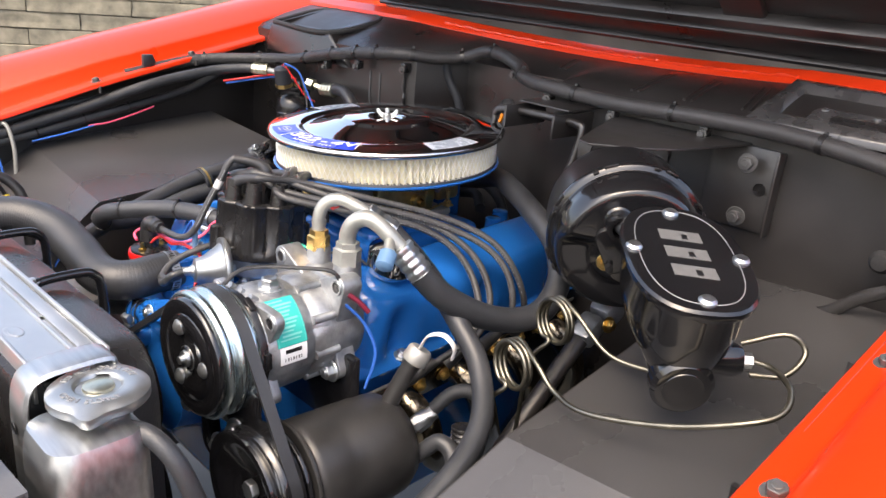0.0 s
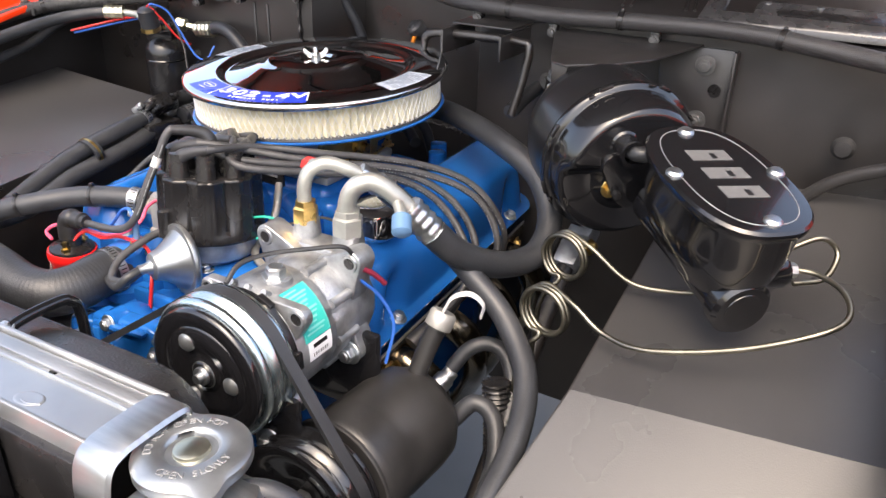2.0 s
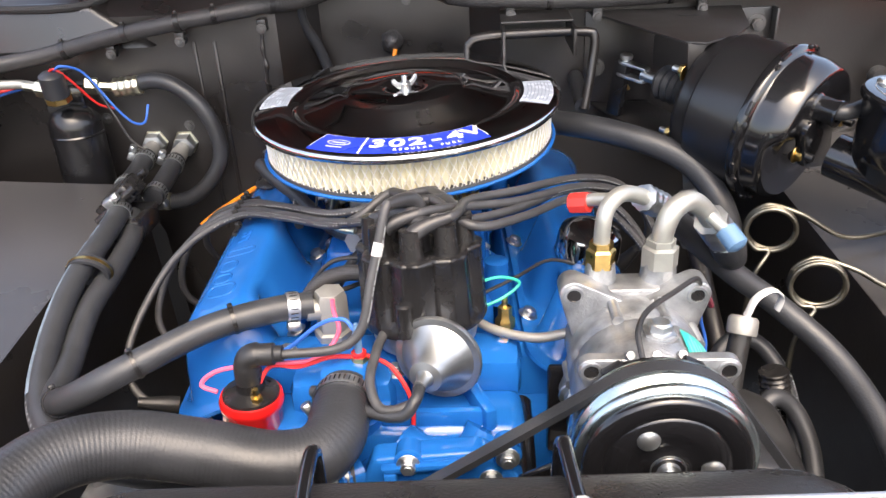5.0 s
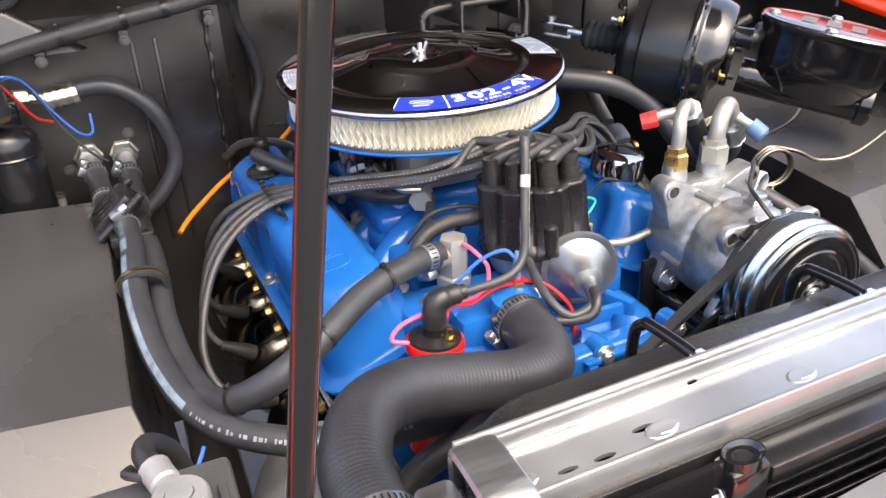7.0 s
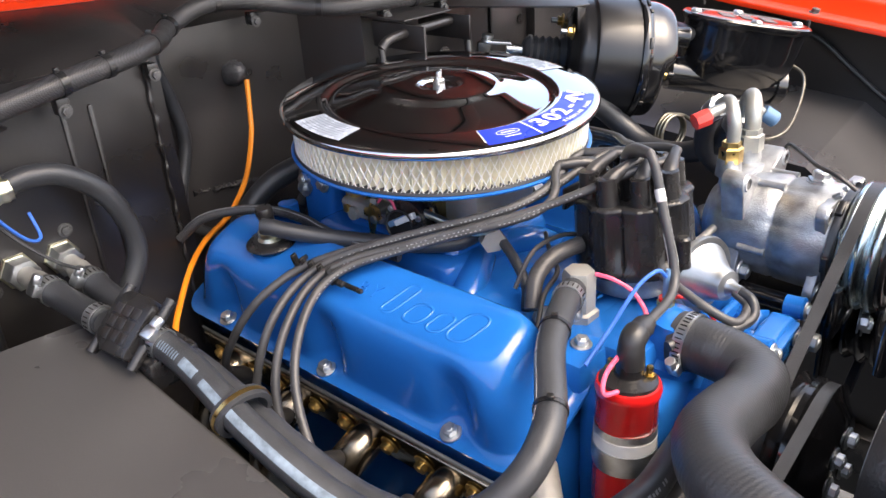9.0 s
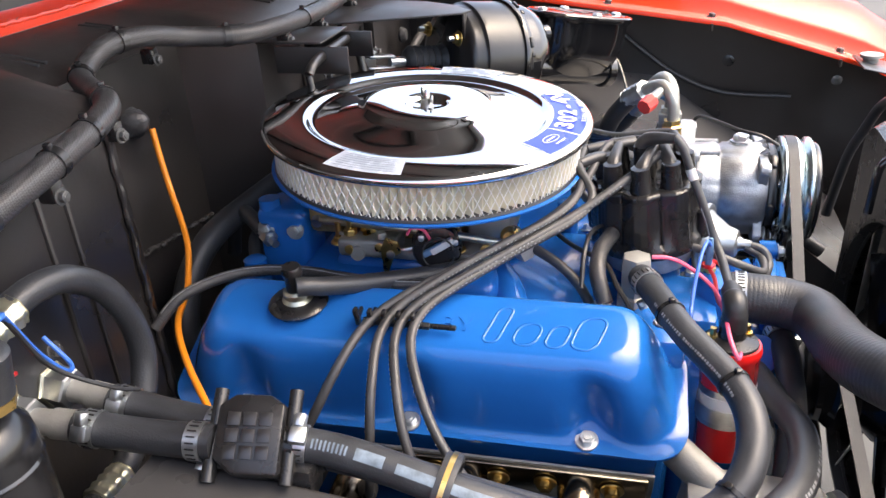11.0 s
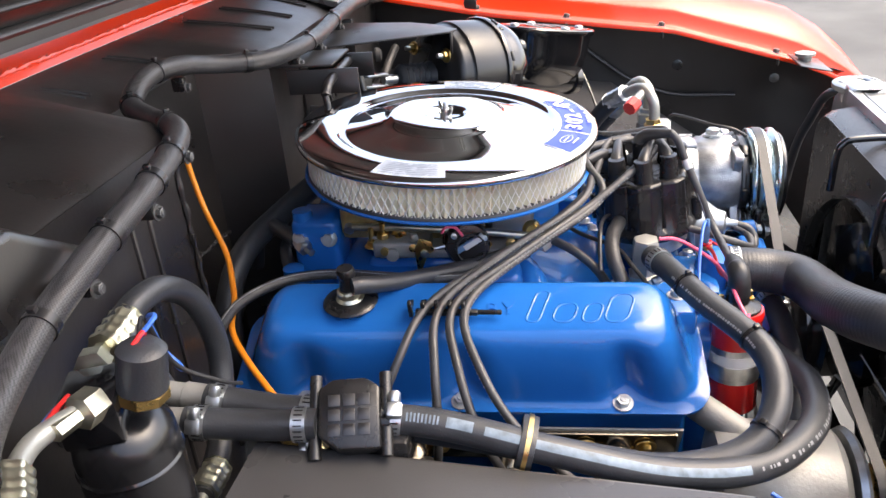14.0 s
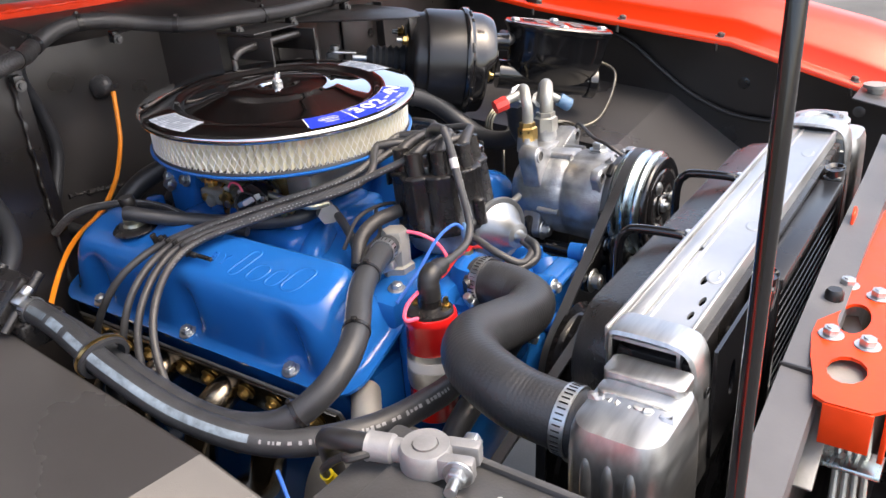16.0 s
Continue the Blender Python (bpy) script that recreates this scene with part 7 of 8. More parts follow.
part("fan_ring", lathe([(0.186, 0), (0.190, 0), (0.190, 0.014), (0.186, 0.014), (0.186, 0)], frame_to((0.0849, -0.549, 0.7653), (0, 1, 0)), 64), CRINKLE, sh)
for x in (-0.003, 0.158):
    hk = thing("shroud_hook", "black bent rod clip holding the fan shroud", "clip", (x, -0.53, 1.0), "shroud hooks")
    part("rod", tube([(x + 0.004, -0.589, 1.019), (x + 0.002, -0.572, 1.021), (x, -0.540, 1.020), (x, -0.530, 1.016), (x - 0.002, -0.522, 1.002), (x - 0.004, -0.520, 0.95)], 0.0048, 12), GLOSS, hk)
    bolt(rad, (x + 0.004, -0.5885, 1.020), (0, -0.3, 1), 0.009, BOLT_ZINC)
    hk.matrix_basis = LEAN @ hk.matrix_basis
sh.matrix_basis = LEAN @ sh.matrix_basis
fan = thing("cooling_fan", "black electric-style cooling fan inside the shroud", "fan", (0.0849, -0.53, 0.7604))
part("hub", lathe([(0, 0), (0.045, 0), (0.05, 0.02), (0.03, 0.04), (0, 0.04)], frame_to((0.03, -0.5451, 0.7655), (0, 1, 0)), 32), GLOSS, fan)
for k in range(6):
    m = frame_to((0.03, -0.5351, 0.7657), (0, 1, 0)) @ Matrix.Rotation(radians(60 * k), 4, "Z") @ Matrix.Translation((0.105, 0, 0)) @ Matrix.Rotation(radians(28), 4, "X")
    part("blade", box((0.13, 0.06, 0.003), m, 0.001), GLOSS, fan)

# condenser and front support
cd = thing("condenser", "black finned refrigerant condenser before the radiator", "condenser", (0.1, -0.7, 0.6))
part("plate", plate_holes([(-0.12, -0.05), (0.0, -0.05), (0.0, 0.05), (-0.12, 0.05)], [circle(-0.075, 0.0, 0.017, rx=0.008), circle(-0.03, 0.022, 0.005)], 0.003, Matrix.Translation((-0.049, -0.668, 0.965)) @ Matrix.Rotation(math.pi / 2, 4, "X")), GLOSS, cd, "gloss black mounting plate with slots")
for x in (-0.034, 0.243):
    part("header_post", box((0.030, 0.021, 0.36), Matrix.Translation((x, -0.6695, 0.829)), 0.004), GLOSS, cd)
    part("post_socket", lathe([(0.008, 0.004), (0.0120, 0.004), (0.0150, 0.007), (0.016, 0.007), (0.016, -0.002), (0.008, -0.002), (0.008, 0.004)], Matrix.Translation((x, -0.6695, 1.0085)) @ Matrix.Diagonal((0.92, 0.66, 1, 1)), 28), GLOSS, cd)
    part("socket_well", lathe([(0, 0), (0.0118, 0), (0.0118, 0.0006), (0, 0.0006)], Matrix.Translation((x, -0.6695, 1.0112)) @ Matrix.Diagonal((0.92, 0.66, 1, 1)), 24), PLASTIC, cd)
    bolt(cd, (x - 0.0155, -0.668, 0.985), (-1, 0, 0), 0.011, BOLT_ZINC)
for k in range(26):
    z = 0.986 - 0.0115 * k
    part("fin", box((0.248, 0.018, 0.0028), Matrix.Translation((0.1045, -0.6695, z)), 0.0009), GLOSS, cd)
    zig = bmesh.new()
    for n in range(100):
        x = -0.019 + 0.00248 * n
        rows_ = [zig.verts.new((x + dx, y, z - dz)) for dx, dz in ((0, 0.0012), (0.00124, 0.0103)) for y in (-0.6775, -0.6615)]
        zig.faces.new((rows_[0], rows_[1], rows_[3], rows_[2]))
    part("fin_strip", zig, PLASTIC, cd)
part("side_rail", box((0.248, 0.024, 0.012), Matrix.Translation((0.1045, -0.6690, 0.999)), 0.002), SATIN, cd)
rad.matrix_basis = LEAN @ rad.matrix_basis
cd.matrix_basis = LEAN @ cd.matrix_basis
sup = thing("core_support", "dark grey painted core support bar", "support bar", (0.05, -0.72, 0.9), kind="structure")
bar = [(-0.32, -0.700, 0.958), (-0.1, -0.690, 0.970), (0.0997, -0.683, 0.981), (0.2946, -0.680, 0.993), (0.4324, -0.676, 1.002)]
part("bar", sheet([[(x, y, z - 0.016), (x, y, z), (x, y - 0.030, z - 0.003), (x, y - 0.031, z - 0.022)] for x, y, z in bar], 0.002), SUPGREY, sup, "grey angle bar")
part("support_panel", sheet([[(x, y - 0.026, z - 0.026), (x, -0.716, 0.62), (x, -0.720, 0.40)] for x, y, z in bar], 0.002), BAY, sup, "black painted panel below the bar")
part("support_panel", sheet([[(x, -0.712, 0.86), (x, -0.716, 0.62), (x, -0.720, 0.40)] for x in (-0.70, -0.5, -0.322)], 0.002), BAY, sup)
part("bar_tie", box((0.004, 0.034, 0.028), Matrix.Translation((-0.118, -0.706, 0.957)), 0.001), PLASTIC, sup)
part("upright", tube([(0.3984, -0.6993, 1.0363), (0.3936, -0.703, 1.0063), (0.3929, -0.7122, 0.966)], 0.010, 12), SHEENPAN, sup)
part("stop_pad", lathe([(0, 0), (0.012, 0), (0.013, 0.008), (0.019, 0.010), (0.019, 0.015), (0, 0.016)], Matrix.Translation((0.719, -0.626, 0.985)), 24), GREYCAST, sup, "grey hood stop")
part("stop_plate", box((0.10, 0.06, 0.003), Matrix.Translation((0.705, -0.632, 0.983)) @ Matrix.Rotation(radians(12), 4, "X"), 0.001), SHEENPAN, sup)
la = thing("hood_latch", "orange-red painted hood latch plate with bolts and openings", "hood latch", (0.1498, -0.7203, 0.8801))
LM = Matrix.Translation((-0.019, -0.7265, 0.969)) @ Matrix.Rotation(radians(1), 4, "Z")
part("plate", plate_holes([(-0.133, 0.008), (-0.139, -0.002), (-0.139, -0.032), (-0.128, -0.042), (0.26, -0.042), (0.26, 0.030), (0.215, 0.036), (0.165, 0.034), (0.12, 0.026), (-0.045, 0.026), (-0.080, 0.020), (-0.110, 0.012)], [circle(-0.004, 0.000, 0.0125, rx=0.028), circle(-0.089, -0.008, 0.0145, 12, rx=0.020)], 0.003, LM), ORANGEP, la)
part("front_fold", box((0.384, 0.004, 0.05), LM @ Matrix.Translation((0.066, -0.042, -0.023)), 0.001), ORANGEP, la)
part("side_fold", box((0.004, 0.034, 0.035), LM @ Matrix.Translation((-0.138, -0.017, -0.016)), 0.001), ORANGEP, la)
part("top_tab", prism([(-0.020, 0), (0.016, 0), (0.012, 0.022), (0, 0.030), (-0.012, 0.024)], 0.003, LM @ Matrix.Translation((0.190, 0.034, 0.0)) @ Matrix.Rotation(math.pi / 2, 4, "X"), 0.0008), ORANGEP, la)
for x, y in ((0.056, 0.015), (0.044, -0.012), (-0.041, 0.012), (-0.046, -0.016), (0.150, 0.024)):
    bolt(la, LM @ Vector((x, y, 0.003)), LM.to_3x3() @ Vector((0, 0, 1)), 0.0125, BOLT_ZINC)
part("rubber_stop", lathe([(0, 0), (0.008, 0), (0.008, 0.008), (0.006, 0.011), (0, 0.011)], LM @ Matrix.Translation((0.022, 0.021, 0.003)), 16), PLASTIC, la)
part("latch_cup", lathe([(0.010, 0), (0.030, 0), (0.030, -0.012), (0, -0.012)], LM @ Matrix.Translation((-0.089, -0.008, -0.006)), 24), GREYCAST, la)
part("latch_hook", box((0.05, 0.016, 0.004), LM @ Matrix.Translation((0.0, 0.0, -0.012)) @ Matrix.Rotation(0.3, 4, "Z"), 0.001), BAY, la)
for k in range(4):
    part("spring_rod", tube([LM @ Vector((-0.080 + 0.003 * k, -0.010 - 0.006 * k, -0.03)), LM @ Vector((-0.125 + 0.004 * k, -0.016 - 0.007 * k, -0.12))], 0.0028, 8), TUBEALU, la)
part("bracket", box((0.05, 0.045, 0.004), LM @ Matrix.Translation((-0.104, -0.022, -0.068)) @ Matrix.Rotation(0.3, 4, "Y"), 0.001), PULLEY, la, "zinc guide bracket")
part("arm", box((0.10, 0.016, 0.004), LM @ Matrix.Translation((-0.110, 0.004, -0.045)) @ Matrix.Rotation(-0.5, 4, "Y"), 0.0015), GREYCAST, la)

# ---- coolant and heater hoses ----
uh = thing("upper_radiator_hose", "thick grey-black moulded upper radiator hose", "radiator hose", (-0.0152, -0.3533, 0.9077))
P_UH = resample(spline([(-0.0305, -0.3417, 0.9230), (-0.0320, -0.3720, 0.9235), (-0.0330, -0.3980, 0.9215), (-0.0470, -0.4225, 0.9210), (-0.0810, -0.4320, 0.9245), (-0.1289, -0.4332, 0.9370), (-0.1839, -0.4415, 0.954), (-0.2274, -0.4687, 0.9647), (-0.2497, -0.5113, 0.9650), (-0.2538, -0.5446, 0.9610), (-0.2535, -0.5930, 0.9590)], 10), 0.0011)
part("hose", sweep(P_UH, 0.0262, 28, ribs=0.0045, pitch=0.0040), RUBBER, uh, sharp=80)
p, d = along(P_UH, 0.955)
clamp(uh, p, d, 0.0268, spin=200, width=0.0115)
p, d = along(P_UH, 0.03)
clamp(uh, p, d, 0.0268, spin=120, width=0.011)
part("water_outlet", tube([(-0.0296, -0.3268, 0.9020), (-0.0303, -0.3329, 0.9180), (-0.0295, -0.3456, 0.9225), (-0.0290, -0.3554, 0.9230)], 0.022, 20), BLUE, eng)


def hose(name, pts, r, label, group="heater hoses", category="heater hose", step=0.005, seg=16, ribs=0.0):
    path = resample(spline(pts, 10), step)
    root = thing(name, label, category, path[0], group)
    part("hose", sweep(path, r, seg, ribs=ribs, pitch=0.006), HOSE if group == "heater hoses" else RUBBER, root)
    return root, path


HA_, P_HA = hose("heater_hose", [(-0.376, 0.012, 0.966), (-0.370, -0.010, 0.962), (-0.369, -0.056, 0.955), (-0.374, -0.149, 0.934), (-0.364, -0.240, 0.907), (-0.334, -0.322, 0.891), (-0.276, -0.380, 0.889), (-0.200, -0.398, 0.882), (-0.130, -0.388, 0.866), (-0.060, -0.375, 0.852)], 0.0132, "black heater hose with a pale stripe and white print")
HB_, P_HB = hose("heater_hose", [(-0.074, -0.252, 0.964), (-0.110, -0.266, 0.967), (-0.168, -0.292, 0.963), (-0.236, -0.338, 0.948), (-0.285, -0.342, 0.924), (-0.322, -0.312, 0.900), (-0.342, -0.245, 0.893), (-0.352, -0.165, 0.912), (-0.350, -0.090, 0.925), (-0.352, -0.025, 0.938), (-0.364, 0.012, 0.950)], 0.0132, "black heater hose from the thermostat elbow, tied at bends")
for s in (0.12, 0.27):
    p, d = along(P_HB, s)
    tie(HB_, p, d, 0.0134)
p, d = along(P_HB, 0.03)
clamp(HB_, p, d, 0.0136, spin=200)
p, d = along(P_HA, 0.03)
clamp(HA_, p, d, 0.0136, spin=30)
p, d = along(P_HA, 0.205)
part("hose_strap", lathe([(0.0145, -0.007), (0.018, -0.0065), (0.0185, 0), (0.018, 0.0065), (0.0145, 0.007), (0.0145, -0.007)], frame_to(p + Vector((0.008, 0, -0.004)), d) @ Matrix.Diagonal((1.45, 1.15, 1, 1)), 28), RUBBER, HA_, "rubber strap round both hoses")
part("strap_band", lathe([(0.0187, -0.002), (0.0191, -0.002), (0.0191, 0.002), (0.0187, 0.002), (0.0187, -0.002)], frame_to(p + Vector((0.008, 0, -0.004)), d) @ Matrix.Diagonal((1.45, 1.15, 1, 1)), 28), GOLD, HA_)
band(P_HA, 0.0132, 0.10, 0.135, (-0.6, -0.3, 0.75), 0.009, STRIPE, HA_, "printed_label")
for k in range(9):
    band(P_HA, 0.0132, 0.048 + 0.005 * k, 0.0505 + 0.005 * k, (-0.6, -0.3, 0.75), 0.007 + 0.001 * (k % 2), STRIPE, HA_, "printed_bar", 2)
band(P_HA, 0.0132, 0.15, 0.50, (-0.6, -0.45, 0.65), 0.0075, STRIPE, HA_)
rnd = random.Random(8)
s = 0.515
while s < 0.82:
    w = rnd.choice((0.003, 0.004, 0.0055))
    band(P_HA, 0.0133, s, s + w, (-0.6, -0.55, 0.60), rnd.choice((0.0030, 0.0036, 0.0044)), PRINT, HA_, "printed_bar", 2)
    s += w + rnd.choice((0.0025, 0.003, 0.003, 0.009))
print_marks(P_HB, 0.0132, 0.10, 0.30, 150, 40, PRINT, HB_, 0.003)
p, d = along(P_HB, 0.43)
tie(HB_, p, d, 0.0136)
lh, P_LH = hose("lower_hose", [(-0.0186, -0.3971, 0.8793), (-0.0586, -0.4034, 0.8748), (-0.1176, -0.4048, 0.8523), (-0.1677, -0.3991, 0.8219), (-0.1985, -0.3895, 0.7609)], 0.0135, "black bypass hose from the water pump", "small hoses", "hose")
p, d = along(P_LH, 0.05)
clamp(lh, p, d, 0.014, spin=250)

hv = thing("heater_valve", "black plastic heater control valve with a gridded face", "heater valve", (-0.3805, 0.0268, 0.9521))
VMX = Matrix.Translation((-0.3811, 0.0265, 0.9742)) @ Matrix.Rotation(radians(8), 4, "Z") @ Matrix.Rotation(radians(-38), 4, "Y")
part("body", prism([(-0.030, -0.026), (0.022, -0.026), (0.030, -0.014), (0.030, 0.014), (0.022, 0.026), (-0.018, 0.026), (-0.030, 0.010)], 0.024, VMX @ Matrix.Translation((0, 0, -0.016)), 0.003), PLASTIC, hv)
for k in range(3):
    for j in range(3):
        part("grid_cell", box((0.010, 0.010, 0.001), VMX @ Matrix.Translation((-0.014 + 0.0125 * k, -0.0125 + 0.0125 * j, 0.0084)), 0.0003), BAY, hv)
for y in (-0.030, 0.030):
    part("side_tube", tube([VMX @ Vector((-0.035, y, -0.004)), VMX @ Vector((0.036, y, -0.004))], 0.0055, 12), PLASTIC, hv)
part("port", tube([(-0.3799, 0.0518, 0.9685), (-0.377, -0.0065, 0.9639)], 0.0105, 14), PLASTIC, hv)
part("lower_body", box((0.05, 0.07, 0.03), Matrix.Translation((-0.367, 0.0128, 0.94)), 0.004), PLASTIC, hv)
for (x, y, z), ex, nm in (((-0.4030, 0.206, 0.9800), (-0.3881, 0.0541, 0.9695), 0), ((-0.3560, 0.2068, 0.9780), (-0.3540, 0.0608, 0.9540), 1)):
    fh = thing("heater_pipe_hose", "short black heater hose on a hex fitting through the firewall", "heater hose", (x, y, z), "heater hoses")
    dd = (Vector(ex) - Vector((x, y, z))).normalized()
    part("hex_nut", lathe([(0, 0), (0.0200, 0), (0.0200, 0.012), (0.0185, 0.0135), (0, 0.0135)], frame_to((x, 0.2315, z), (0, -1, 0)), 6), PALEZ, fh, "yellow zinc hex nut", sharp=20)
    part("hex_body", lathe([(0, 0), (0.0175, 0), (0.0175, 0.018), (0.0165, 0.0195), (0.0130, 0.0205), (0, 0.0205)], frame_to(Vector((x, 0.222, z)), dd), 6), ZINC, fh, sharp=20)
    part("white_sleeve", lathe([(0, 0.02), (0.0105, 0.02), (0.0105, 0.036), (0.0122, 0.037), (0.0122, 0.062), (0, 0.062)], frame_to(Vector((x, 0.222, z)), dd), 20), GREYCAST, fh)
    a = Vector((x, 0.222, z)) + dd * 0.056
    mid = a.lerp(Vector(ex), 0.5) + Vector((0, 0, -0.002))
    path = resample(spline([a, mid, ex], 8), 0.005)
    part("hose", sweep(path, 0.0135, 16), RUBBER, fh)
    clamp(fh, *along(path, 0.12), 0.0138, spin=60)
    clamp(fh, *along(path, 0.88), 0.0138, spin=200)

# ---- receiver-drier and its hoses ----
dr = thing("receiver_drier", "black receiver-drier canister with a pressure switch", "receiver drier", (-0.4921, 0.1525, 0.9012))
part("canister", lathe([(0, 0), (0.035, 0), (0.0365, 0.004), (0.0365, 0.118), (0.035, 0.130), (0.026, 0.142), (0.012, 0.147), (0, 0.147)], Matrix.Translation((-0.4869, 0.1571, 0.9114)), 36), SATIN, dr)
part("bead", lathe([(0.0366, 0.106), (0.0378, 0.108), (0.0366, 0.110)], Matrix.Translation((-0.4869, 0.1571, 0.9114)), 36), GLOSS, dr)
part("head_block", box((0.052, 0.040, 0.034), Matrix.Translation((-0.4945, 0.165, 1.0692)) @ Matrix.Rotation(radians(20), 4, "Z"), 0.004), GLOSS, dr)
part("pressure_switch", lathe([(0, 0), (0.015, 0), (0.015, 0.008), (0.017, 0.010), (0.0165, 0.040), (0.012, 0.044), (0, 0.045)], frame_to((-0.488, 0.1331, 1.0711), (0.05, -0.2, 1)), 28), RUBBER, dr, "black pressure switch")
part("switch_ring", lathe([(0.0152, 0.001), (0.018, 0.002), (0.018, 0.009), (0.0152, 0.010)], frame_to((-0.488, 0.1331, 1.0711), (0.05, -0.2, 1)), 8), GOLD, dr)
for nm, p0, d0 in (("outlet", (-0.4701, 0.1792, 1.0818), (0.80, 0.30, -0.16)), ("inlet", (-0.5091, 0.152, 1.0847), (-0.95, 0.15, 0.1))):
    f = frame_to(p0, d0)
    part(nm + "_nut", lathe([(0, 0), (0.0125, 0), (0.0125, 0.016), (0.008, 0.018), (0.0065, 0.019), (0.0065, 0.038), (0, 0.038)], f, 6), PALEZ, dr)
dh, P_DH = hose("drier_hose", [(-0.4252, 0.1937, 1.0744), (-0.3988, 0.1935, 1.0785), (-0.3725, 0.1907, 1.0822), (-0.3441, 0.1865, 1.0758), (-0.3115, 0.1833, 1.048), (-0.2931, 0.1816, 1.0072), (-0.2915, 0.1802, 0.9667), (-0.3121, 0.1769, 0.9316), (-0.3447, 0.1717, 0.9066), (-0.3799, 0.1667, 0.9018), (-0.4151, 0.1603, 0.9069)], 0.0115, "grey-black refrigerant hose looping from the drier", "refrigerant hoses", "refrigerant hose")
crimp(dh, (-0.4333, 0.1921, 1.0734), (1, 0.0, 0.1), 0.0135, 0.040, PALEZ)
crimp(dh, (-0.4101, 0.1611, 0.9069), (1, 0.02, -0.05), 0.0135, 0.036, PALEZ)
part("pipe", tube([(-0.41, 0.1601, 0.9069), (-0.4305, 0.1607, 0.9068), (-0.4464, 0.1811, 0.9118), (-0.4524, 0.2262, 0.9268)], 0.0065, 12), TUBEALU, dh)
dl, P_DL = hose("drier_hose", [(-0.6134, 0.1407, 1.0917), (-0.6396, 0.1173, 1.0894), (-0.6718, 0.0598, 1.0801), (-0.6899, -0.06, 1.055), (-0.708, -0.2, 1.01), (-0.712, -0.38, 0.965), (-0.71, -0.56, 0.93)], 0.0105, "black refrigerant hose along the inner fender", "refrigerant hoses", "refrigerant hose")
crimp(dl, (-0.587, 0.1578, 1.0921), (-0.82, -0.57, 0.0), 0.0125, 0.036, PALEZ)
part("pipe", tube([(-0.5153, 0.1524, 1.0856), (-0.5544, 0.1644, 1.0897), (-0.5911, 0.1559, 1.092)], 0.0068, 14), TUBEALU, dl)
wire("blue_wire", [(-0.4837, 0.1291, 1.1148), (-0.4664, 0.1224, 1.1229), (-0.4476, 0.1404, 1.1086), (-0.424, 0.1489, 1.0643), (-0.403, 0.1537, 1.0343), (-0.388, 0.1633, 1.0292), (-0.3859, 0.1826, 1.0494)], 0.0018, WBLUE, "blue wire drooping from the pressure switch")
wire("red_wire", [(-0.4890, 0.1290, 1.1146), (-0.4780, 0.1260, 1.1180), (-0.4640, 0.1380, 1.0960), (-0.4480, 0.1563, 1.0620), (-0.4300, 0.1696, 1.0493)], 0.0018, WRED, "red wire at the pressure switch")
wire("red_wire", [(-0.505, 0.174, 1.085), (-0.530, 0.172, 1.086), (-0.560, 0.164, 1.086), (-0.600, 0.146, 1.078), (-0.660, 0.090, 1.060)], 0.0022, WRED, "red wire beside the drier")
wire("blue_wire", [(-0.505, 0.178, 1.082), (-0.530, 0.177, 1.082), (-0.560, 0.170, 1.082), (-0.600, 0.152, 1.073), (-0.660, 0.096, 1.055)], 0.0022, WBLUE, "blue wire beside the drier")
wire("black_wire", [(-0.4765, 0.1307, 1.115), (-0.4508, 0.1407, 1.1116), (-0.4236, 0.1442, 1.0542), (-0.3967, 0.1243, 1.0188), (-0.3759, 0.1192, 1.0015)], 0.0018, WIRE, "thin black wire over the heater fittings")

# ---- looms on the firewall ----
hl = thing("firewall_loom", "thick braided wiring loom clipped along the top of the firewall", "wire loom", (0.1004, 0.2079, 1.1654), "wire looms")
P_HL = resample(spline([(-0.725, -0.1, 1.07), (-0.7049, 0.0499, 1.1), (-0.6195, 0.1488, 1.1126), (-0.5231, 0.1848, 1.1243), (-0.4265, 0.1874, 1.1455), (-0.3293, 0.1861, 1.1623), (-0.2464, 0.197, 1.1727), (-0.2077, 0.2168, 1.1761), (-0.1688, 0.26, 1.1737), (-0.132, 0.2984, 1.1795), (-0.0811, 0.3021, 1.1956), (-0.0261, 0.29, 1.1944), (0.0268, 0.2716, 1.1822), (0.0723, 0.2287, 1.1747), (0.1412, 0.2041, 1.1731), (0.2612, 0.2051, 1.1685), (0.4073, 0.2113, 1.1728), (0.5284, 0.2088, 1.1735), (0.6432, 0.1915, 1.1655), (0.7356, 0.1612, 1.1601)], 10), 0.006)
part("sleeve", sweep(P_HL, 0.0115, 18), SLEEVE, hl)
for s in (0.10, 0.17, 0.245, 0.30, 0.345, 0.375, 0.42, 0.475, 0.52, 0.60, 0.685, 0.78, 0.9):
    p, d = along(P_HL, s)
    tie(hl, p, d, 0.0118, 0.008)
for x, y, z in ((0.1423, 0.2007, 1.157), (0.2624, 0.203, 1.1502), (0.4069, 0.2112, 1.1545), (-0.3227, 0.1874, 1.1406), (-0.2101, 0.2088, 1.1502), (-0.4261, 0.1888, 1.1259), (-0.0096, 0.2951, 1.1686)):
    part("loom_clip", box((0.014, 0.016, 0.018), Matrix.Translation((x, y + 0.008, z)), 0.003), PLASTIC, hl)
    bolt(hl, (x, y, z - 0.004), (0, -1, 0), 0.009, BOLT_BLACK)
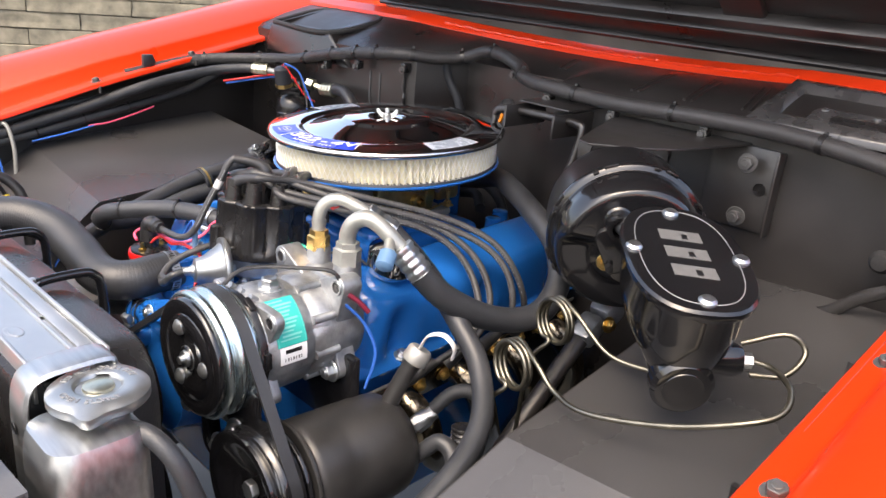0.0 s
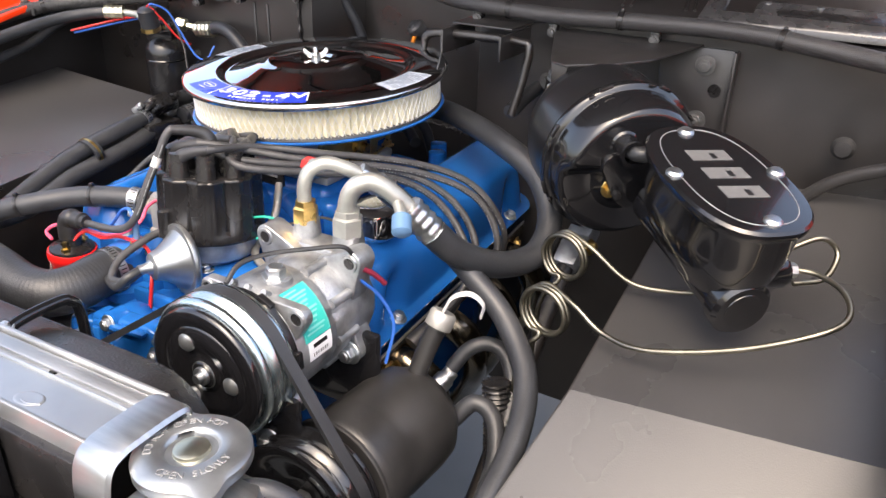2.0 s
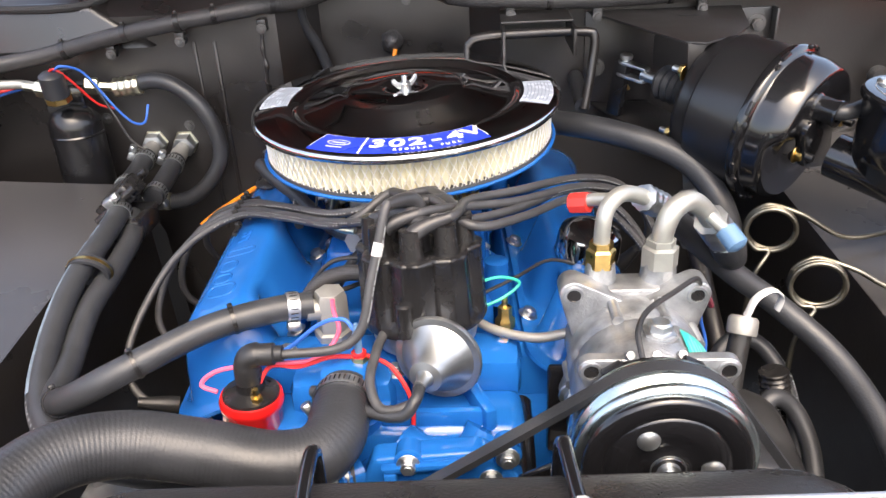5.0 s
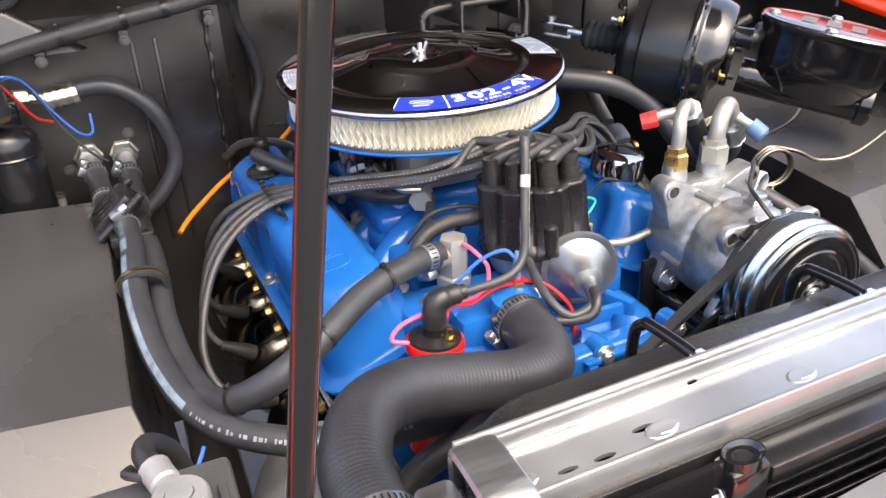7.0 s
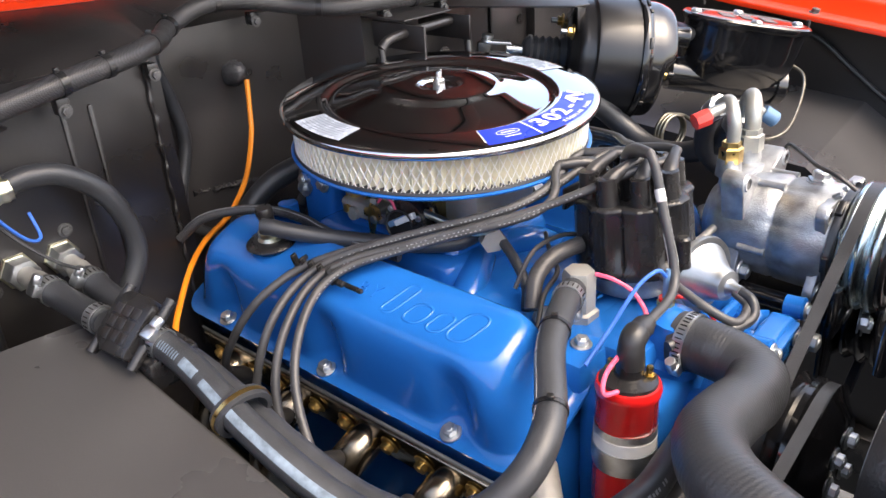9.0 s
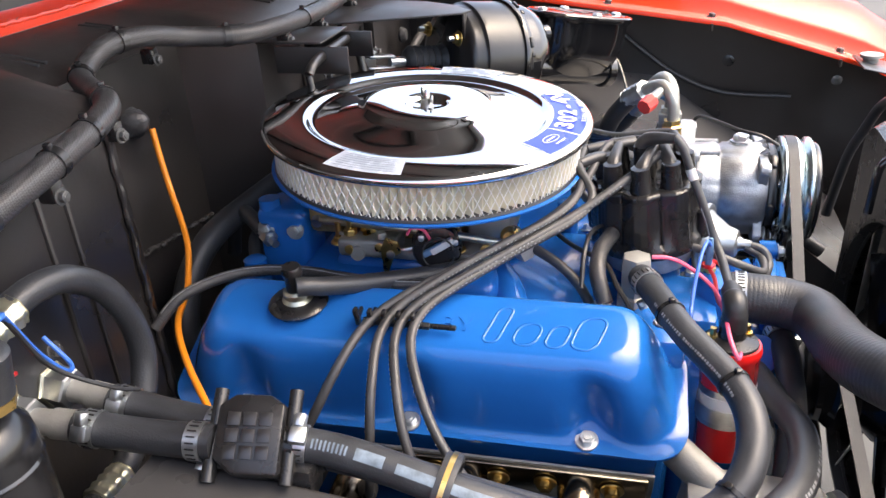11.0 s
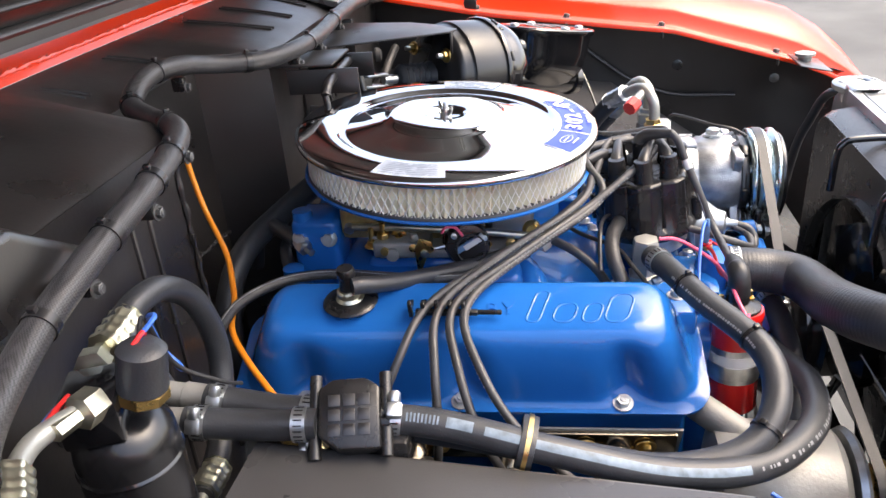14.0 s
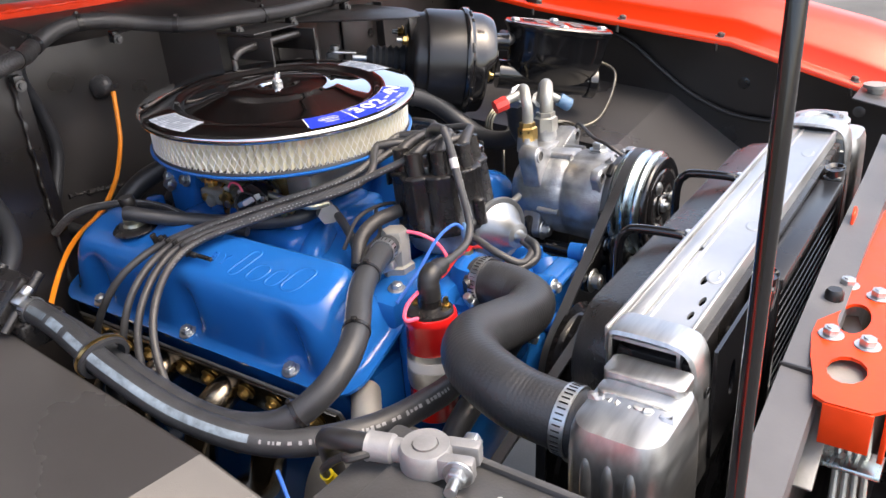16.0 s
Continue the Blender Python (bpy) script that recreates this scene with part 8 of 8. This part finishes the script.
l2, P_L2 = hose("fender_loom", [(-0.722, -0.55, 0.955), (-0.722, -0.372, 0.985), (-0.722, -0.254, 1.012), (-0.722, -0.078, 1.038), (-0.7199, 0.0499, 1.072), (-0.7099, 0.1199, 1.0941), (-0.6598, 0.1694, 1.1063), (-0.579, 0.1875, 1.1132)], 0.0065, "black wiring loom along the inner fender", "wire looms", "wire loom")
l3, P_L3 = hose("fender_loom", [(-0.712, -0.5, 0.93), (-0.712, -0.313, 0.962), (-0.712, -0.2, 0.985), (-0.712, -0.09, 1.008), (-0.7119, 0.0299, 1.035), (-0.7079, 0.0999, 1.0661), (-0.6899, 0.1497, 1.0852)], 0.0085, "black taped wiring loom above the wheel-house", "wire looms", "wire loom")
for s_ in (0.32, 0.46, 0.60):
    tie(l3, *along(P_L3, s_), 0.0088)
wire("pink_wire", [(-0.705, -0.19, 0.974), (-0.702, -0.15, 0.978), (-0.703, -0.1, 0.99), (-0.7059, -0.05, 1.004)], 0.0020, WPINK, "pink wire taped along the fender loom")
wire("blue_wire", [(-0.704, -0.3, 0.952), (-0.702, -0.24, 0.962), (-0.703, -0.18, 0.974)], 0.0018, WBLUE, "blue wire taped along the fender loom")
fc = thing("firewall_cable", "black sleeved cable leaving a grommet on the firewall", "wire loom", (0.6033, 0.2082, 0.9589), "wire looms")
part("cable", tube([(0.4752, 0.2095, 0.9431), (0.5346, 0.2097, 0.9423), (0.5837, 0.2082, 0.9517), (0.6229, 0.206, 0.9671), (0.6574, 0.2036, 0.9994), (0.6915, 0.1995, 1.0217), (0.7406, 0.1914, 1.0449)], 0.0085, 14), SLEEVE, fc)
part("grommet", lathe([(0, 0), (0.014, 0), (0.015, 0.004), (0.010, 0.012), (0, 0.014)], frame_to((0.6647, 0.219, 1.0466), (0, -1, 0)), 16), SEAL, fc, "crumbled rubber grommet")
part("screw", lathe([(0, 0), (0.007, 0), (0.007, 0.004), (0, 0.006)], frame_to((0.6643, 0.2162, 0.9465), (0, -1, 0)), 14), BOLTGREY, fc)
bl = thing("firewall_drop_hose", "dull black hose dropping down the firewall bay", "hose", (-0.1429, 0.3097, 0.9995), "small hoses")
part("hose", tube([(-0.1685, 0.2836, 1.1717), (-0.1684, 0.2907, 1.1396), (-0.1485, 0.3059, 1.0894), (-0.1372, 0.3121, 1.0294), (-0.1599, 0.305, 0.9697), (-0.1687, 0.2987, 0.9298), (-0.1373, 0.289, 0.8998)], 0.0085, 14), RUBBER, bl)
gr = thing("firewall_grommet", "dark mottled sealed grommet where the orange cable leaves", "grommet", (-0.036, 0.3239, 1.0994))
part("blob", lathe([(0, -0.002), (0.017, -0.002), (0.0175, 0.005), (0.0155, 0.011), (0.013, 0.016), (0.009, 0.021), (0.004, 0.024), (0, 0.024)], frame_to((-0.0381, 0.3298, 1.0973), (0, -1, 0.1)), 28, wave=lambda a, z: 0.0013 * math.sin(5 * a + 300 * z) + 0.0008 * math.sin(9 * a - 500 * z)), TARBLOB, gr)
P_OC = spline([(-0.032, 0.306, 1.090), (-0.040, 0.298, 1.055), (-0.054, 0.284, 1.020), (-0.093, 0.250, 0.982), (-0.128, 0.233, 0.956), (-0.150, 0.225, 0.945), (-0.190, 0.214, 0.933), (-0.235, 0.180, 0.922), (-0.287, 0.127, 0.904), (-0.310, 0.100, 0.892)], 8)
solo("orange_cable", sweep(P_OC, 0.0036, 10), ORANGE, "bright orange cable from the firewall grommet", "cable")
solo("pcv_hose", sweep(resample(spline([(-0.1985, 0.0665, 0.9945), (-0.1930, 0.0580, 0.9935), (-0.1810, 0.0440, 0.9880), (-0.1462, 0.0100, 0.9755), (-0.1035, -0.0478, 0.9673), (-0.0673, -0.091, 0.9661), (-0.0395, -0.1008, 0.9696), (-0.0244, -0.091, 0.9725)], 10), 0.004), 0.0095, 14), RUBBER, "black breather hose from valve cover to carburettor", "hose", "small hoses")
solo("vacuum_hose", tube([(0.0372, -0.3637, 0.948), (0.0317, -0.3797, 0.9405), (0.0064, -0.3805, 0.9355), (-0.0056, -0.3582, 0.9472), (-0.0022, -0.3239, 0.9585), (0.0025, -0.3042, 0.9624)], 0.0045, 12), GREYWIRE, "grey vacuum hose at the distributor", "hose", "small hoses")
solo("vacuum_hose", tube([(0.0722, -0.1746, 0.9963), (0.0822, -0.1984, 0.9625), (0.0793, -0.2227, 0.9438), (0.0969, -0.2512, 0.9347), (0.1408, -0.2729, 0.9346), (0.1745, -0.2809, 0.9443)], 0.0048, 12), GREYCAST, "pale grey hose beside the distributor", "hose", "small hoses")
solo("vacuum_hose", tube([(-0.0299, -0.1254, 0.9722), (-0.0501, -0.1648, 0.9597), (-0.0647, -0.1894, 0.9439), (-0.0838, -0.204, 0.9302)], 0.0055, 12), RUBBER, "black vacuum hose over the manifold", "hose", "small hoses")
solo("brake_vacuum_hose", tube([(0.0616, 0.1617, 0.9555), (0.0233, 0.1911, 0.9653), (-0.0256, 0.1994, 0.9548), (-0.0659, 0.1822, 0.9396)], 0.009, 14), RUBBER, "black hose behind the carburettor", "hose", "small hoses")

# ---- headers ----
def header(side):
    m = bank_m(side)
    root = thing("exhaust_header", "heat-tinted stainless exhaust header below the head", "exhaust header", m.translation, "exhaust headers")
    part("flange", box((0.008, 0.46, 0.05), m @ Matrix.Translation((0.073, 0, -0.058)) @ Matrix.Rotation(radians(-6), 4, "Y"), 0.003), STAINLESS, root)
    part("gasket", box((0.003, 0.47, 0.058), m @ Matrix.Translation((0.0685, 0, -0.058)), 0.001), GREYCAST, root)
    for k in range(4):
        y = -0.165 + 0.110 * k
        pts = [m @ Vector((0.068, y, -0.058)), m @ Vector((0.098, y, -0.054)), m @ Vector((0.125, y + 0.01, -0.070)), m @ Vector((0.145, y + 0.03, -0.12)), m @ Vector((0.14, y * 0.7 + 0.08, -0.22)), m @ Vector((0.12, y * 0.4 + 0.12, -0.34))]
        part("pipe", tube(pts, 0.0205, 20, 8), STAINLESS, root)
        for dy in (-0.032, 0.032):
            bolt(root, m @ Vector((0.078, y + dy, -0.050)), m.to_3x3() @ Vector((1, 0, 0.1)), 0.014, BOLT_GOLD)
    return root


header(-1)
header(1)

# ---- alternator, belts and pulleys ----
al = thing("alternator", "grey cast alternator low beside the engine", "alternator", (-0.2332, -0.3694, 0.7803))
ALM = frame_to((-0.2391, -0.4244, 0.775), (0, 1, 0))
part("body", lathe([(0, 0), (0.062, 0), (0.070, 0.008), (0.072, 0.05), (0.072, 0.10), (0.064, 0.12), (0.03, 0.13), (0, 0.13)], ALM, 48), GREYCAST, al)
part("fan_plate", lathe([(0.01, -0.014), (0.064, -0.016), (0.067, -0.012), (0.064, -0.006), (0.01, -0.006)], ALM, 48), ZINC, al)
part("pulley", lathe([(0, -0.05), (0.034, -0.05), (0.036, -0.046), (0.028, -0.036), (0.036, -0.026), (0.034, -0.020), (0, -0.02)], ALM, 40), GOLD, al)
part("pivot_tube", tube([(-0.1806, -0.29, 0.8401), (-0.2422, -0.344, 0.8348)], 0.0165, 20), GREYCAST, al)
part("ear", box((0.07, 0.02, 0.05), Matrix.Translation((-0.2426, -0.359, 0.8248)), 0.008), GREYCAST, al)


def belt(circles, y, w, label):
    pts = []
    for cx, cz, r in circles:
        pts += [(cx + r * math.cos(2 * math.pi * k / 48), cz + r * math.sin(2 * math.pi * k / 48)) for k in range(48)]
    loop = hull(pts)
    bm = bmesh.new()
    n = len(loop)
    rows = []
    for k, (x, z) in enumerate(loop):
        a, b = loop[k - 1], loop[(k + 1) % n]
        nx, nz = b[1] - a[1], -(b[0] - a[0])
        s = math.hypot(nx, nz)
        nx, nz = nx / s, nz / s
        rows.append([bm.verts.new((x + nx * h, y + dy, z + nz * h)) for h, dy in ((0.0, -w / 2), (0.0, w / 2), (-0.007, w / 2 * 0.7), (-0.007, -w / 2 * 0.7))])
    for k in range(n):
        a, b = rows[k], rows[(k + 1) % n]
        for j in range(4):
            bm.faces.new((a[j], a[(j + 1) % 4], b[(j + 1) % 4], b[j]))
    return solo("drive_belt", bm, RUBBER, label, "drive belt", "drive belts", sharp=30)


belt([(0.228, 0.940, 0.0705), (0.3155, 0.819, 0.0675), (0.03, 0.66, 0.078), (0.03, 0.8074, 0.0660)], -0.4275, 0.0125, "black V-belt round the compressor pulley")
belt([(0.03, 0.805, 0.072), (-0.240, 0.775, 0.037), (0.03, 0.66, 0.078)], -0.461, 0.0115, "black V-belt round the alternator pulley")
cr = thing("crank_pulley", "black stacked crankshaft and fan pulleys", "pulley", (0.0301, -0.4501, 0.6605))
part("crank_sheave", lathe([(0, 0), (0.07, 0), (0.078, 0.004), (0.070, 0.012), (0.078, 0.020), (0.078, 0.026), (0.070, 0.034), (0.078, 0.042), (0.06, 0.05), (0, 0.05)], frame_to((0.0301, -0.47, 0.6604), (0, 1, 0)), 48), GLOSS, cr)
part("fan_sheave", lathe([(0, -0.01), (0.045, -0.01), (0.06, 0.0), (0.072, 0.004), (0.064, 0.012), (0.072, 0.020), (0.072, 0.026), (0.064, 0.032), (0.072, 0.040), (0.05, 0.046), (0, 0.046)], frame_to((0.03, -0.4724, 0.8074), (0, 1, 0)), 48), GLOSS, cr)
for k in range(4):
    a = radians(45 + 90 * k)
    bolt(cr, (0.03 + 0.026 * math.cos(a), -0.483, 0.805 + 0.026 * math.sin(a)), (0, -1, 0), 0.014, BOLT_ZINC)

# ---- battery corner ----
ba = thing("battery", "dark grey car battery with a lead clamp terminal", "battery", (-0.4, -0.53, 0.75))
part("case", box((0.165, 0.24, 0.19), Matrix.Translation((-0.415, -0.59, 0.858)), 0.008), PLASTIC, ba)
part("lid", box((0.172, 0.246, 0.024), Matrix.Translation((-0.415, -0.59, 0.956)), 0.005), BATTOP, ba, "grey plastic battery lid")
part("raised_deck", box((0.105, 0.20, 0.010), Matrix.Translation((-0.43, -0.6, 0.972)), 0.003), BATTOP, ba)
part("edge_rib", box((0.006, 0.20, 0.006), Matrix.Translation((-0.338, -0.5999, 0.9699)), 0.0015), BATTOP, ba)
for k in range(3):
    part("label_bar", box((0.010, 0.003, 0.0006), Matrix.Translation((-0.372, -0.585 - 0.006 * k, 0.9775)) @ Matrix.Rotation(0.5, 4, "Z")), WHITEP, ba)
part("post", lathe([(0, 0), (0.009, 0), (0.0085, 0.028), (0, 0.029)], Matrix.Translation((-0.3639, -0.5218, 0.9658)), 20), LEAD, ba)
TD = Vector((-0.30, 0.95, 0)).normalized()
TC = Vector((-0.364, -0.5219, 0.9838))
TS = Vector((TD.y, -TD.x, 0))
tm = part("terminal_clamp", lathe([(0.0092, -0.010), (0.0175, -0.010), (0.0185, -0.007), (0.0185, 0.006), (0.0165, 0.009), (0.0092, 0.009), (0.0092, -0.010)], Matrix.Translation(TC), 32), LEAD, ba, "grey lead terminal clamp", sharp=50)
part("cable_barrel", tube([TC + TD * 0.014, TC + TD * 0.024, TC + TD * 0.042], [0.0085] * 8 + [0.0105] * 8 + [0.0112], 14), LEAD, tm)
for k in (-1, 1):
    bm = box((0.011, 0.026, 0.017), Matrix(((TS.x, TD.x, 0, (TC - TD * 0.024 + TS * 0.0085 * k).x), (TS.y, TD.y, 0, (TC - TD * 0.024 + TS * 0.0085 * k).y), (0, 0, 1, TC.z), (0, 0, 0, 1))), 0.003)
    part("clamp_jaw", bm, LEAD, tm)
bolt(ba, TC - TD * 0.027 - TS * 0.014, -TS, 0.013, BOLT_ZINC)
part("bolt_end", lathe([(0, 0), (0.0042, 0), (0.0042, 0.012), (0, 0.013)], frame_to(TC - TD * 0.027 - TS * 0.021, -TS), 12), ZINC, ba)
part("nut", prism(hexagon(0.0075), 0.008, frame_to(TC - TD * 0.027 + TS * 0.014, TS), 0.001), ZINC, ba)
wire("battery_cable", [TC + TD * 0.036, TC + TD * 0.060 + Vector((0, 0, 0.001)), TC + TD * 0.085 + Vector((0.012, 0, -0.010)), TC + TD * 0.10 + Vector((0.03, 0, -0.04)), TC + TD * 0.10 + Vector((0.04, 0, -0.11))], 0.0080, WIRE, "thick black battery cable", "cable")
wire("battery_lead", [TC + TD * 0.034 - TS * 0.004, TC + TD * 0.050 - TS * 0.016, (-0.392, -0.470, 0.980), (-0.394, -0.452, 0.964), (-0.386, -0.444, 0.948)], 0.0032, WIRE, "thin black battery lead", "cable")
wire("yellow_connector", [(-0.386, -0.444, 0.949), (-0.382, -0.443, 0.941), (-0.376, -0.442, 0.931)], 0.0050, YELLOW, "yellow crimp connector at the battery", "connector")
wire("blue_wire", [(-0.3437, -0.3296, 0.8693), (-0.3643, -0.3697, 0.8495), (-0.3747, -0.3998, 0.7998)], 0.002, WBLUE, "blue wire dropping past the heater hose")
so = thing("starter_relay", "zinc starter relay on the inner fender with red cables", "relay", (-0.72, -0.39, 0.95))
part("can", lathe([(0, 0), (0.024, 0), (0.025, 0.004), (0.025, 0.026), (0.021, 0.032), (0, 0.033)], frame_to((-0.73, -0.39, 1.002), (1, 0, 0.1)), 30), GREYCAST, so)
part("plate", prism(rounded(0.075, 0.050, 0.008), 0.003, frame_to((-0.732, -0.388, 0.985), (1, 0, 0.05)), 0.0006), ZINC, so, "zinc mounting plate")
for y in (-0.420, -0.362):
    bolt(so, (-0.720, y, 0.972), (1, 0, 0), 0.013, BOLT_GOLD)
    part("ring_terminal", lathe([(0.003, 0), (0.0075, 0), (0.0075, 0.0015), (0.003, 0.0015), (0.003, 0)], frame_to((-0.716, y, 0.972), (1, 0, 0)), 18), ZINC, so)
for k, y in enumerate((-0.432, -0.418, -0.405)):
    wire("red_cable", [(-0.714, y + 0.01, 0.968), (-0.704, y + 0.008, 0.945), (-0.690, y, 0.915), (-0.672, y - 0.015, 0.885)], 0.0042, WRED, "red battery cable at the starter relay", "cable", "red cables")
wire("white_cable", [(-0.716, -0.362, 0.985), (-0.7, -0.345, 0.99), (-0.69, -0.338, 0.955), (-0.688, -0.338, 0.915), (-0.69, -0.34, 0.87)], 0.0040, GREYCAST, "pale grey cable at the starter relay", "cable")
wire("blue_wire", [(-0.714, -0.372, 0.968), (-0.7, -0.368, 0.945), (-0.692, -0.362, 0.91), (-0.69, -0.36, 0.87)], 0.0022, WBLUE, "blue wire at the starter relay")
wire("yellow_connector", [(-0.716, -0.392, 0.962), (-0.71, -0.392, 0.952), (-0.706, -0.392, 0.944)], 0.0045, YELLOW, "yellow crimp connector at the relay", "connector")
solo("intake_hose", tube([(0.030, 0.270, 0.900), (0.022, 0.256, 0.948), (0.000, 0.232, 0.976), (-0.030, 0.202, 0.983), (-0.056, 0.172, 0.978)], 0.0095, 14), RUBBER, "short black hose behind the intake manifold", "hose", "small hoses")
solo("hose_fitting", lathe([(0, 0), (0.0075, 0), (0.0075, 0.010), (0.010, 0.011), (0.010, 0.022), (0.005, 0.023), (0.005, 0.034), (0, 0.034)], frame_to((-0.054, 0.175, 0.979), (-0.62, -0.76, -0.20)), 6), ZINC, "zinc hex fitting on the intake hose", "hose fitting")
lv = thing("valve_cover_loom", "black braided loom lying along the valve cover", "wire loom", (-0.164, 0.1827, 0.9697), "wire looms")
P_LV = resample(spline([(-0.2204, 0.2188, 0.9452), (-0.1943, 0.2008, 0.9679), (-0.1588, 0.1723, 0.9736), (-0.1322, 0.1375, 0.9715), (-0.125, 0.0899, 0.9696), (-0.1316, 0.0479, 0.9698), (-0.1371, -0.0101, 0.97), (-0.1237, -0.0673, 0.9655)], 8), 0.005)
part("sleeve", sweep(P_LV, 0.0058, 12), SLEEVE, lv)
band(P_LV, 0.0058, 0.05, 0.95, (-0.5, 0, 0.85), 0.0010, PRINT, lv, "tracer_thread")
wire("black_wire", [(0.0189, -0.1547, 0.9623), (-0.006, -0.1768, 0.9596), (-0.0456, -0.2147, 0.9606), (-0.0892, -0.2298, 0.9591), (-0.1247, -0.2474, 0.9478), (-0.1564, -0.263, 0.9254)], 0.0026, WIRE, "black wire crossing the front of the manifold")
solo("fender_wire", tube([(0.792, -0.0502, 1.0757), (0.795, -0.1614, 1.0407), (0.799, -0.2352, 0.9853), (0.799, -0.3, 0.94), (0.799, -0.3897, 0.9047), (0.799, -0.5176, 0.8979)], 0.0045, 10), WIRE, "black wire drooping along the driver inner fender", "wire", "small wires")
for y, z, r in ((-0.397, 0.966, 0.011), (-0.596, 0.930, 0.010)):
    gp = thing("wall_plug", "round black plug in the inner fender wall", "plug", (0.805, y, z), "wall plugs")
    part("plug", lathe([(0, 0), (r, 0), (r * 1.05, 0.002), (r * 0.7, 0.004), (0, 0.0035)], frame_to((0.8065, y, z), (-1, 0, 0)), 20), PLASTIC if r > 0.0105 else BOLTGREY, gp)
